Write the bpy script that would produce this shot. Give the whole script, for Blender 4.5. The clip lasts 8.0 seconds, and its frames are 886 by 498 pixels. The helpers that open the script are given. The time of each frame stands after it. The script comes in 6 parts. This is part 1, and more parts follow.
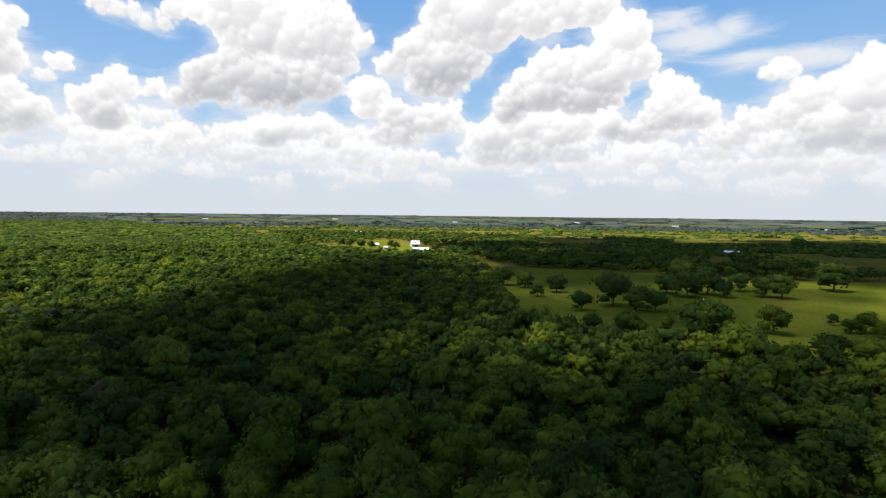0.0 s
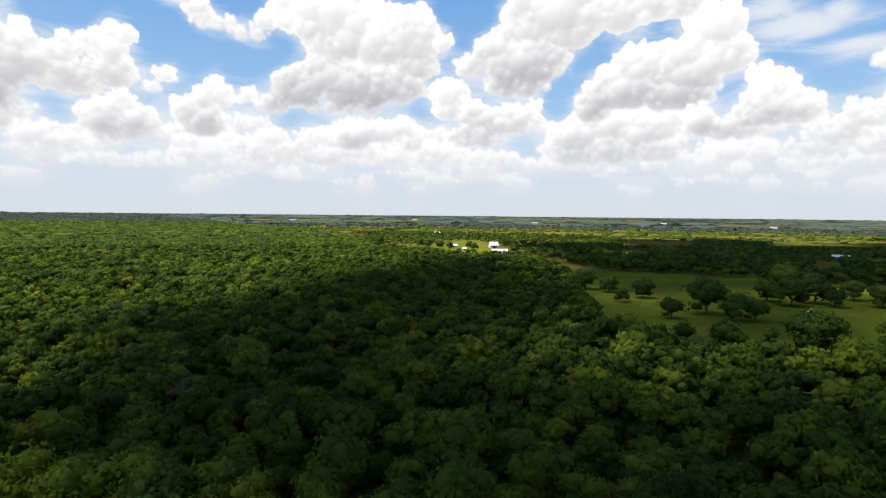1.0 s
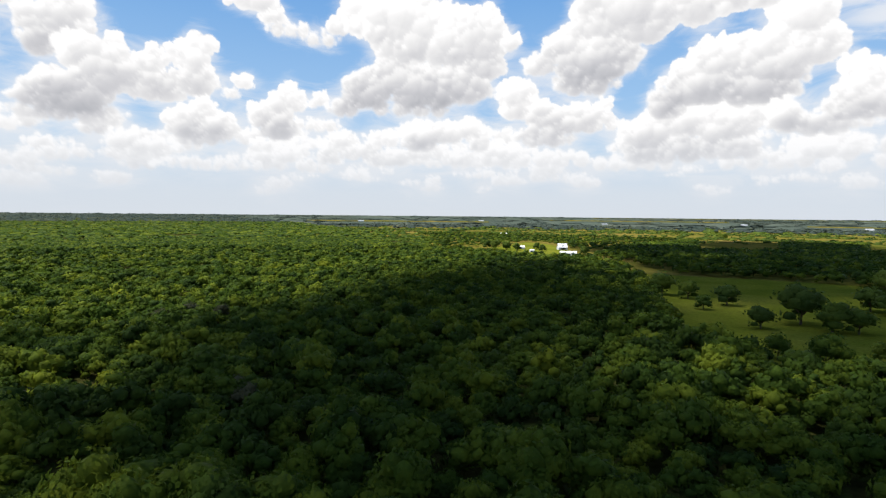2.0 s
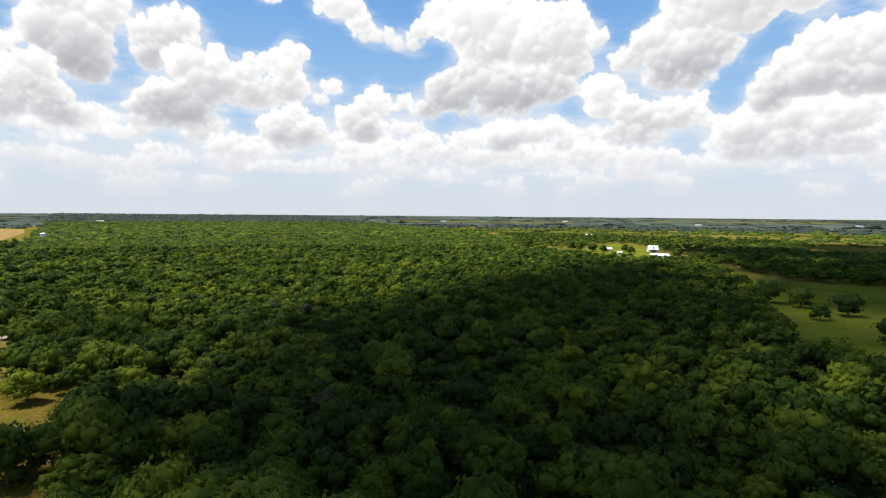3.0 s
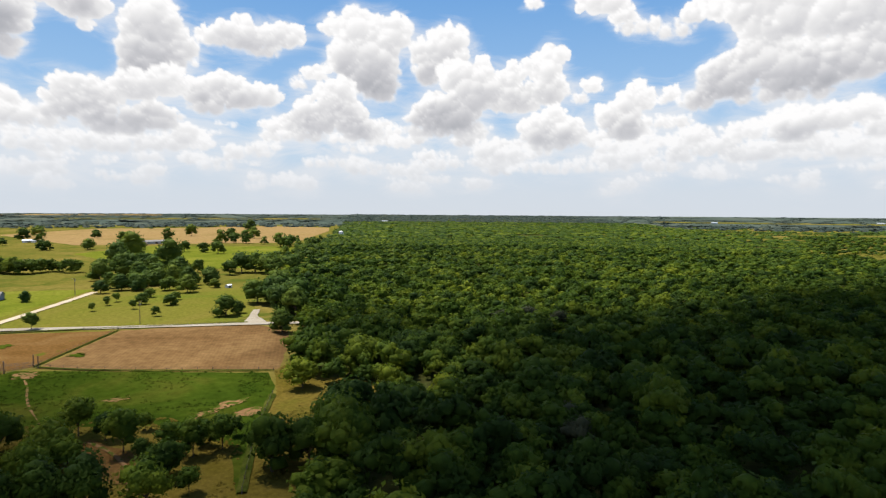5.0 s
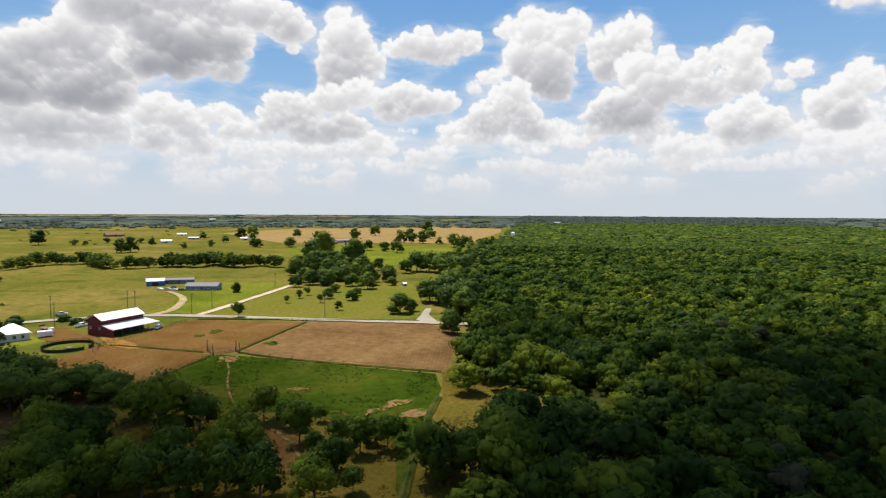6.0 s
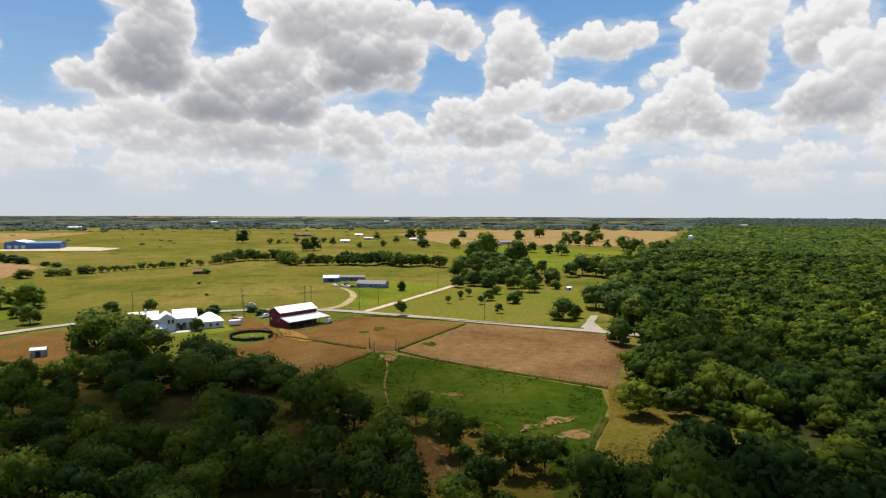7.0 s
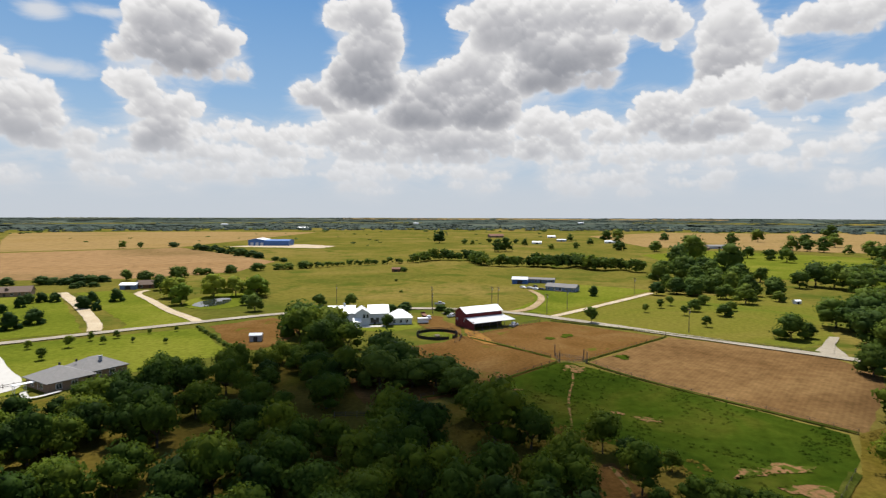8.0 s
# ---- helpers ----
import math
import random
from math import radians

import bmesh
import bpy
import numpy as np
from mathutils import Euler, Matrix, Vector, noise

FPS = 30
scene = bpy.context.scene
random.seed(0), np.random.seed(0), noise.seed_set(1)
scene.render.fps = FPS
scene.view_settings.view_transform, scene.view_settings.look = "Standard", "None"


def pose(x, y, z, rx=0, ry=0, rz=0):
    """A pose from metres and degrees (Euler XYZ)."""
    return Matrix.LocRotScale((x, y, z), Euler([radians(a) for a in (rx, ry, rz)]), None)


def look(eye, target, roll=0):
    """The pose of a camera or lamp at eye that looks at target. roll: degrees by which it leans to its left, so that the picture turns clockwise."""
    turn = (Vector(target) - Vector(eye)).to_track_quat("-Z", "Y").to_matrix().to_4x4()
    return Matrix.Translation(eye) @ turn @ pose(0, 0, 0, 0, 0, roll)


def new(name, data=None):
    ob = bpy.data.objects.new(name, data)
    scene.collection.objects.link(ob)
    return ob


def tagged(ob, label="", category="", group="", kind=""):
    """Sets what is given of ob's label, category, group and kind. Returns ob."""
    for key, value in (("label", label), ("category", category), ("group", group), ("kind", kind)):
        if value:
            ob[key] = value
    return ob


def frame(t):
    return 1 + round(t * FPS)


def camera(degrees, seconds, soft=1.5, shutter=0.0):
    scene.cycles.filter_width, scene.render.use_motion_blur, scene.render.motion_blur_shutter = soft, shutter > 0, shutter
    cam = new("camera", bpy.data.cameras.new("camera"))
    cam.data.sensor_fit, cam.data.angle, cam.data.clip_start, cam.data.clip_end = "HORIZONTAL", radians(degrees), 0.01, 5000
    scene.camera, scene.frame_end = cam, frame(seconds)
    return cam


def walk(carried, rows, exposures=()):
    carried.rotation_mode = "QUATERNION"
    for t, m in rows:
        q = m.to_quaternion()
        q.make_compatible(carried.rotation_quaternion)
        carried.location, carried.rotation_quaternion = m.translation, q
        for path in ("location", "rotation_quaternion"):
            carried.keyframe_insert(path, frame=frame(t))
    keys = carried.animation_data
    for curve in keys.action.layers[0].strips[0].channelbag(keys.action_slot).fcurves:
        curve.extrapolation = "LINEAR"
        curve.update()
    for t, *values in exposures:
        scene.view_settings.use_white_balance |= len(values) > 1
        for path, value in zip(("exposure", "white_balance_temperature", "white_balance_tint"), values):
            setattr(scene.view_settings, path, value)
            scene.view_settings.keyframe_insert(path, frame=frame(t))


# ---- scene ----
cam = camera(75.3, 8.0, soft=1.25, shutter=0.15)
PATH = [
    (0, (0.007, 0.019, 50.082), (-0.3535, 1.9827, 49.9595), 0.63),
    (0.5, (-0.368, 3.016, 50.288), (-0.8774, 4.9463, 50.1650), 0.62),
    (1, (-1.332, 6.252, 50.587), (-1.9573, 8.1477, 50.4640), 0.56),
    (2.5, (-6.925, 16.978, 50.828), (-7.8806, 18.7313, 50.7061), 0.51),
    (3, (-9.417, 21.001, 50.614), (-10.5037, 22.6749, 50.4921), 0.45),
    (3.5, (-12.158, 24.962, 50.517), (-13.3940, 26.5296, 50.3956), 0.40),
    (4, (-15.552, 28.477, 50.427), (-16.9437, 29.9078, 50.3044), 0.41),
    (4.5, (-19.886, 31.944, 50.314), (-21.4303, 33.2091, 50.1899), 0.36),
    (6, (-31.521, 38.775, 50.020), (-33.4507, 39.2854, 49.8966), 0.30),
    (6.5, (-37.129, 40.516, 49.444), (-39.1136, 40.7318, 49.3242), 0.24),
    (7, (-43.016, 41.452, 48.917), (-45.0115, 41.3993, 48.7989), 0.20),
    (7.5, (-49.093, 42.115, 48.528), (-51.0546, 41.7427, 48.4118), 0.16),
    (8, (-55.015, 41.775, 48.010), (-56.8837, 41.0705, 47.8962), 0.14),
]
walk(cam, [(t, look(eye, target, roll)) for t, eye, target, roll in PATH], ((0, 0.95), (3.5, 0.95), (6, 0.82), (8, 0.68)))

# ---- daylight: high summer sun ahead of the last heading, cumulus sky ----
SUN_AZ, SUN_EL = 118.0, 66.0   # degrees to the left of +y, above the horizon


def heading(az, el):
    a, e = radians(az), radians(el)
    return Vector((-math.sin(a) * math.cos(e), math.cos(a) * math.cos(e), math.sin(e)))


world = bpy.data.worlds.new("summer_sky")
scene.world = world
world.use_nodes = True
wt = world.node_tree
sky = wt.nodes.new("ShaderNodeTexSky")
sky.sky_type = "NISHITA"
sky.sun_disc = False
sky.sun_elevation = radians(SUN_EL)
sky.sun_rotation = radians(-SUN_AZ)
sky.altitude = 150
sky.air_density, sky.dust_density, sky.ozone_density = 1.0, 0.35, 3.0
wt.links.new(sky.outputs[0], wt.nodes["Background"].inputs["Color"])
wt.nodes["Background"].inputs["Strength"].default_value = 0.102

sun_data = bpy.data.lights.new("sun", "SUN")
sun_data.energy = 5.0
sun_data.angle = radians(0.9)
sun_data.color = (1.0, 0.955, 0.88)
sun = new("sun", sun_data)
sun.matrix_world = look(heading(SUN_AZ, SUN_EL) * 2000, (0, 0, 0))

# ---- materials ----


def shade(name, rough=0.9, metal=0.0, spec=0.3):
    m = bpy.data.materials.new(name)
    m.use_nodes = True
    b = m.node_tree.nodes["Principled BSDF"]
    b.inputs["Roughness"].default_value = rough
    b.inputs["Metallic"].default_value = metal
    b.inputs["Specular IOR Level"].default_value = spec
    return m, m.node_tree, b


def node(nt, kind, **sets):
    n = nt.nodes.new(kind)
    for k, v in sets.items():
        n.inputs[k.replace("_", " ")].default_value = v
    return n


def noise_tex(nt, coord, scale, detail=4.0, rough=0.6, dist=0.0):
    n = node(nt, "ShaderNodeTexNoise", Scale=scale, Detail=detail, Roughness=rough, Distortion=dist)
    nt.links.new(coord, n.inputs["Vector"])
    return n.outputs["Fac"]


def ramp(nt, fac, stops):
    r = nt.nodes.new("ShaderNodeValToRGB")
    els = r.color_ramp.elements
    while len(els) < len(stops):
        els.new(0.5)
    for e, (p, c) in zip(els, stops):
        e.position, e.color = p, (*c, 1)
    nt.links.new(fac, r.inputs["Fac"])
    return r.outputs["Color"]


def blend(nt, kind, fac, a, b):
    m = nt.nodes.new("ShaderNodeMix")
    m.data_type, m.blend_type = "RGBA", kind
    for sock, v in ((m.inputs[0], fac), (m.inputs[6], a), (m.inputs[7], b)):
        if isinstance(v, bpy.types.NodeSocket):
            nt.links.new(v, sock)
        elif isinstance(v, (int, float)):
            sock.default_value = v
        else:
            sock.default_value = (*v, 1)
    return m.outputs[2]


def place_of(nt):
    """World position, so that patterns run on from thing to thing at true size."""
    return nt.nodes.new("ShaderNodeNewGeometry").outputs["Position"]


def bump(nt, bsdf, fac, strength=0.4, dist=0.1):
    b = node(nt, "ShaderNodeBump", Strength=strength, Distance=dist)
    nt.links.new(fac, b.inputs["Height"])
    nt.links.new(b.outputs[0], bsdf.inputs["Normal"])


def earth(name, lo, mid, hi, big=0.02, small=0.6, rough=0.95, extra=None, relief=0.15):
    """Grass or soil: patches tens of metres wide, tufts under them."""
    m, nt, b = shade(name, 1.0, spec=0.0)
    pos = place_of(nt)
    broad = noise_tex(nt, pos, big, 5, 0.6, 0.6)
    fine = noise_tex(nt, pos, small, 6, 0.7)
    col = ramp(nt, broad, ((0.3, lo), (0.5, mid), (0.72, hi)))
    col = blend(nt, "MULTIPLY", 0.75, col, ramp(nt, fine, ((0.3, (0.55, 0.55, 0.5)), (0.7, (1.3, 1.3, 1.25)))))
    if extra:
        col = extra(nt, pos, col)
    nt.links.new(col, b.inputs["Base Color"])
    bump(nt, b, fine, 0.6, relief)
    return m


def bare_spots(colour, lo, hi, scale):
    def go(nt, pos, col):
        spot = noise_tex(nt, pos, scale, 6, 0.65, 0.4)
        k = ramp(nt, spot, ((lo, (0, 0, 0)), (hi, (1, 1, 1))))
        return blend(nt, "MIX", k, col, colour)
    return go


def furrows(angle, gap, depth):
    def go(nt, pos, col):
        mp = nt.nodes.new("ShaderNodeMapping")
        mp.inputs["Rotation"].default_value = (0, 0, radians(angle))
        nt.links.new(pos, mp.inputs["Vector"])
        w = node(nt, "ShaderNodeTexWave", Scale=1 / gap, Distortion=1.2, Detail=3.0, Detail_Scale=0.4)
        nt.links.new(mp.outputs[0], w.inputs["Vector"])
        return blend(nt, "MULTIPLY", depth, col, ramp(nt, w.outputs["Fac"], ((0.2, (0.55, 0.5, 0.45)), (0.75, (1.15, 1.12, 1.08)))))
    return go


M = {}
M["meadow"] = earth("meadow_grass", (0.061, 0.06649, 0.01147), (0.1037, 0.08967, 0.01769), (0.1586, 0.1153, 0.03416), 0.006, 0.25, extra=bare_spots((0.05, 0.062, 0.009), 0.5, 0.66, 0.035))
M["lawn"] = earth("mown_lawn", (0.06314, 0.08037, 0.008491), (0.0926, 0.1058, 0.01176), (0.1291, 0.1273, 0.0196), 0.02, 0.5)
M["worn_lawn"] = earth("worn_lawn", (0.07, 0.09262, 0.01063), (0.0975, 0.095, 0.015), (0.125, 0.101, 0.0225), 0.014, 0.5)
M["pasture"] = earth("pasture_grass", (0.016, 0.031, 0.003), (0.03, 0.046, 0.0045), (0.062, 0.062, 0.009), 0.03, 0.32, relief=0.4, extra=bare_spots((0.14, 0.095, 0.045), 0.7, 0.76, 0.07))
M["dry_grass"] = earth("dry_grass", (0.07207, 0.05643, 0.008316), (0.09408, 0.06831, 0.01386), (0.05544, 0.0594, 0.00693), 0.04, 0.8)
M["hay"] = earth("cut_hayfield", (0.08581, 0.04733, 0.01888), (0.122, 0.07054, 0.02926), (0.1717, 0.1045, 0.04437), 0.02, 0.3, extra=furrows(108, 4.2, 0.13))
M["soil"] = earth("bare_earth", (0.08067, 0.04135, 0.01247), (0.1051, 0.05582, 0.01799), (0.129, 0.07456, 0.02743), 0.05, 0.9, extra=bare_spots((0.0594, 0.066, 0.00792), 0.6, 0.7, 0.08))
M["plough"] = earth("ploughed_field", (0.1737, 0.1043, 0.04723), (0.2128, 0.1324, 0.0654), (0.1288, 0.08607, 0.03633), 0.004, 0.12, extra=furrows(30, 4.0, 0.25))
M["straw"] = earth("straw_field", (0.1773, 0.1179, 0.04291), (0.2024, 0.1344, 0.05822), (0.1346, 0.09873, 0.03065), 0.005, 0.12)
M["sand"] = earth("pale_sand", (0.1376, 0.07413, 0.03278), (0.1858, 0.1027, 0.04916), (0.1101, 0.06273, 0.02458), 0.25, 1.5, extra=bare_spots((0.045, 0.058, 0.008), 0.49, 0.56, 0.4))
M["orange_earth"] = earth("orange_earth", (0.15, 0.076, 0.022), (0.2025, 0.104, 0.03), (0.1275, 0.076, 0.03), 0.2, 1.2, extra=bare_spots((0.045, 0.058, 0.008), 0.56, 0.62, 0.3))
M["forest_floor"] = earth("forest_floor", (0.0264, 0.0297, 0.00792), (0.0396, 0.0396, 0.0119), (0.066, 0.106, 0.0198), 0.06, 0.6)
M["rank_grass"] = earth("rank_grass", (0.025, 0.034, 0.005), (0.04, 0.048, 0.008), (0.06, 0.06, 0.012), 0.2, 1.2)
# blue-grey distance haze is painted into this scrub's base colour
M["haze_scrub"] = earth("haze_scrub", (0.0408, 0.05616, 0.04712), (0.05304, 0.0684, 0.05776), (0.0782, 0.0864, 0.0646), 0.004, 0.03)
M["gravel"] = earth("pale_gravel", (0.306, 0.2444, 0.167), (0.3672, 0.2993, 0.2125), (0.408, 0.3442, 0.253), 0.1, 2.5)
M["tan_gravel"] = earth("tan_gravel", (0.2, 0.14, 0.075), (0.26, 0.19, 0.11), (0.32, 0.25, 0.16), 0.1, 2.5)
M["asphalt"] = earth("worn_chipseal", (0.215, 0.1851, 0.1446), (0.2541, 0.2222, 0.1756), (0.2932, 0.2583, 0.2095), 0.06, 2.0)


def foliage(name, dark, mid, light, cell=0.11, gloss=0.6):
    """Leaves: a hue of its own for every crown-sized cell, finer mottling inside, light through the blade."""
    m, nt, b = shade(name, gloss, spec=0.04)
    pos = place_of(nt)
    warp = noise_tex(nt, pos, cell * 0.9, 3, 0.6)
    fine = noise_tex(nt, pos, 1.3, 4, 0.7)
    isl = nt.nodes.new("ShaderNodeNewGeometry").outputs["Random Per Island"]
    own = nt.nodes.new("ShaderNodeObjectInfo").outputs["Random"]
    each = nt.nodes.new("ShaderNodeAttribute")
    each.attribute_name = "tint"

    def sum_of(op, *vals):
        n = nt.nodes.new("ShaderNodeMath")
        n.operation = op
        for k, v in enumerate(vals):
            if isinstance(v, (int, float)):
                n.inputs[k].default_value = v
            else:
                nt.links.new(v, n.inputs[k])
        return n.outputs[0]

    tint = each.outputs["Fac"]                # 1 to 2 in joined woods, nothing on single trees
    joined = sum_of("GREATER_THAN", tint, 0.5)
    own = sum_of("MULTIPLY", own, sum_of("SUBTRACT", 1.0, joined))
    own = sum_of("ADD", own, sum_of("MULTIPLY", joined, sum_of("SUBTRACT", tint, 1.0)))
    tone = sum_of("MULTIPLY_ADD", own, 0.5, warp)
    col = ramp(nt, tone, ((0.48, dark), (0.74, mid), (1.05, light)))
    col = blend(nt, "MULTIPLY", 0.85, col, ramp(nt, isl, ((0.0, (0.82, 0.84, 0.82)), (1.0, (1.15, 1.14, 1.06)))))
    col = blend(nt, "MULTIPLY", 0.45, col, ramp(nt, fine, ((0.3, (0.75, 0.75, 0.75)), (0.7, (1.2, 1.2, 1.15)))))
    stand = noise_tex(nt, pos, 0.016, 4, 0.6, 0.5)
    col = blend(nt, "MULTIPLY", 0.9, col, ramp(nt, stand, ((0.34, (0.66, 0.76, 0.8)), (0.5, (1, 1, 1)), (0.66, (1.4, 1.25, 1.0)))))
    nt.links.new(col, b.inputs["Base Color"])
    bump(nt, b, noise_tex(nt, pos, 1.6, 3, 0.6), 0.7, 0.3)
    tr = nt.nodes.new("ShaderNodeBsdfTranslucent")
    nt.links.new(col, tr.inputs["Color"])
    mx = node(nt, "ShaderNodeMixShader", Fac=0.42)
    nt.links.new(b.outputs[0], mx.inputs[1])
    nt.links.new(tr.outputs[0], mx.inputs[2])
    nt.links.new(mx.outputs[0], nt.nodes["Material Output"].inputs["Surface"])
    return m


M["oak"] = foliage("oak_leaves", (0.025, 0.047, 0.009), (0.051, 0.085, 0.0105), (0.11, 0.142, 0.014))
M["shade"] = foliage("shade_tree_leaves", (0.038, 0.066, 0.014), (0.062, 0.098, 0.016), (0.11, 0.145, 0.021))
# leaf green pulled towards blue-grey: far haze put into the colour
M["haze_leaves"] = foliage("haze_leaves", (0.042, 0.06, 0.053), (0.05, 0.069, 0.06), (0.062, 0.08, 0.066), 0.02)
M["willow"] = foliage("willow_leaves", (0.1, 0.15, 0.014), (0.14, 0.19, 0.018), (0.19, 0.22, 0.025))
M["cedar"] = foliage("cedar_needles", (0.021, 0.043, 0.0095), (0.031, 0.062, 0.0135), (0.05, 0.082, 0.0175))
M["bleached"] = foliage("thin_grey_twigs", (0.04185, 0.04464, 0.02387), (0.0558, 0.05859, 0.03038), (0.0651, 0.06975, 0.03689))


def plain(name, colour, rough=0.7, metal=0.0, vary=0.25, scale=1.5, spec=0.3, relief=0.0):
    m, nt, b = shade(name, rough, metal, spec)
    pos = place_of(nt)
    n1 = noise_tex(nt, pos, scale, 5, 0.65)
    n2 = noise_tex(nt, pos, scale * 9, 3, 0.6)
    c = blend(nt, "MULTIPLY", vary, colour, ramp(nt, n1, ((0.3, (0.6, 0.58, 0.55)), (0.7, (1.15, 1.15, 1.15)))))
    c = blend(nt, "MULTIPLY", vary * 0.6, c, ramp(nt, n2, ((0.3, (0.7, 0.7, 0.7)), (0.7, (1.2, 1.2, 1.2)))))
    nt.links.new(c, b.inputs["Base Color"])
    if relief:
        bump(nt, b, n2, 0.4, relief)
    return m


M["bark"] = plain("bark", (0.0675, 0.0525, 0.0375), 0.95, vary=0.6, relief=0.03)
M["white_metal"] = plain("white_metal_roof", (0.7, 0.7, 0.7), 0.5, vary=0.15)
M["dull_metal"] = plain("dull_metal_roof", (0.46, 0.46, 0.47), 0.55, vary=0.2)
M["white_siding"] = plain("white_siding", (0.55, 0.56, 0.57), 0.7, vary=0.12)
M["red_siding"] = plain("barn_red_siding", (0.12, 0.011, 0.012), 0.7, vary=0.3)
M["grey_shingle"] = plain("grey_shingles", (0.165, 0.158, 0.15), 0.9, vary=0.35, scale=1.0, relief=0.02)
M["brown_shingle"] = plain("brown_shingles", (0.12, 0.0825, 0.06), 0.9, vary=0.35, scale=1.0, relief=0.02)
M["brick"] = plain("tan_brickwork", (0.225, 0.15, 0.0975), 0.9, vary=0.4, scale=2.5)
M["blue_siding"] = plain("blue_grey_siding", (0.12, 0.165, 0.27), 0.6, vary=0.15)
M["blue_metal"] = plain("blue_metal_cladding", (0.045, 0.12, 0.315), 0.45, vary=0.12)
M["galvanised"] = plain("galvanised_sheet", (0.3, 0.32, 0.35), 0.6, metal=0.2, vary=0.2)
M["dark_steel"] = plain("dark_steel_pipe", (0.0225, 0.021, 0.0195), 0.6, metal=0.3, vary=0.3)
M["post_wood"] = plain("weathered_post_wood", (0.128, 0.0975, 0.075), 0.95, vary=0.5, scale=3)
M["black"] = plain("black_rubber", (0.015, 0.015, 0.015), 0.8, vary=0.2)
M["chrome"] = plain("bright_trim", (0.45, 0.45, 0.465), 0.3, metal=1.0, vary=0.1)
# near-black: indoor shade painted into openings and doorways; also dark trims and vents
M["dim"] = plain("shaded_interior", (0.0375, 0.0338, 0.03), 0.9, vary=0.3)
M["concrete"] = plain("pale_concrete", (0.375, 0.36, 0.33), 0.9, vary=0.25, scale=0.5)
M["rust"] = plain("rusted_metal", (0.15, 0.0675, 0.0375), 0.85, vary=0.5)

m, nt, b = shade("window_glass", 0.06, spec=0.6)
b.inputs["Base Color"].default_value = (0.025, 0.03, 0.035, 1)
M["glass"] = m
m, nt, b = shade("pond_water", 0.04, spec=0.5)
wpos = place_of(nt)
nt.links.new(ramp(nt, noise_tex(nt, wpos, 0.08, 3), ((0.35, (0.02, 0.028, 0.022)), (0.7, (0.035, 0.04, 0.028)))), b.inputs["Base Color"])
bump(nt, b, noise_tex(nt, wpos, 1.5, 3), 0.06, 0.03)
M["water"] = m


m = bpy.data.materials.new("dense_cloud")
m.use_nodes = True
nt = m.node_tree
nt.nodes["Principled BSDF"].inputs["Base Color"].default_value = (0.92, 0.92, 0.93, 1)
nt.nodes["Principled BSDF"].inputs["Roughness"].default_value = 1.0
bump(nt, nt.nodes["Principled BSDF"], noise_tex(nt, place_of(nt), 0.02, 5), 0.5, 15)
M["cloud"] = m

m = bpy.data.materials.new("thin_cloud")
m.use_nodes = True
nt = m.node_tree
nt.nodes["Principled BSDF"].inputs["Base Color"].default_value = (0.92, 0.92, 0.93, 1)
nt.nodes["Principled BSDF"].inputs["Roughness"].default_value = 1.0
mx = node(nt, "ShaderNodeMixShader", Fac=0.62)
nt.links.new(nt.nodes["Principled BSDF"].outputs[0], mx.inputs[1])
nt.links.new(nt.nodes.new("ShaderNodeBsdfTransparent").outputs[0], mx.inputs[2])
nt.links.new(mx.outputs[0], nt.nodes["Material Output"].inputs["Surface"])
M["thin_cloud"] = m


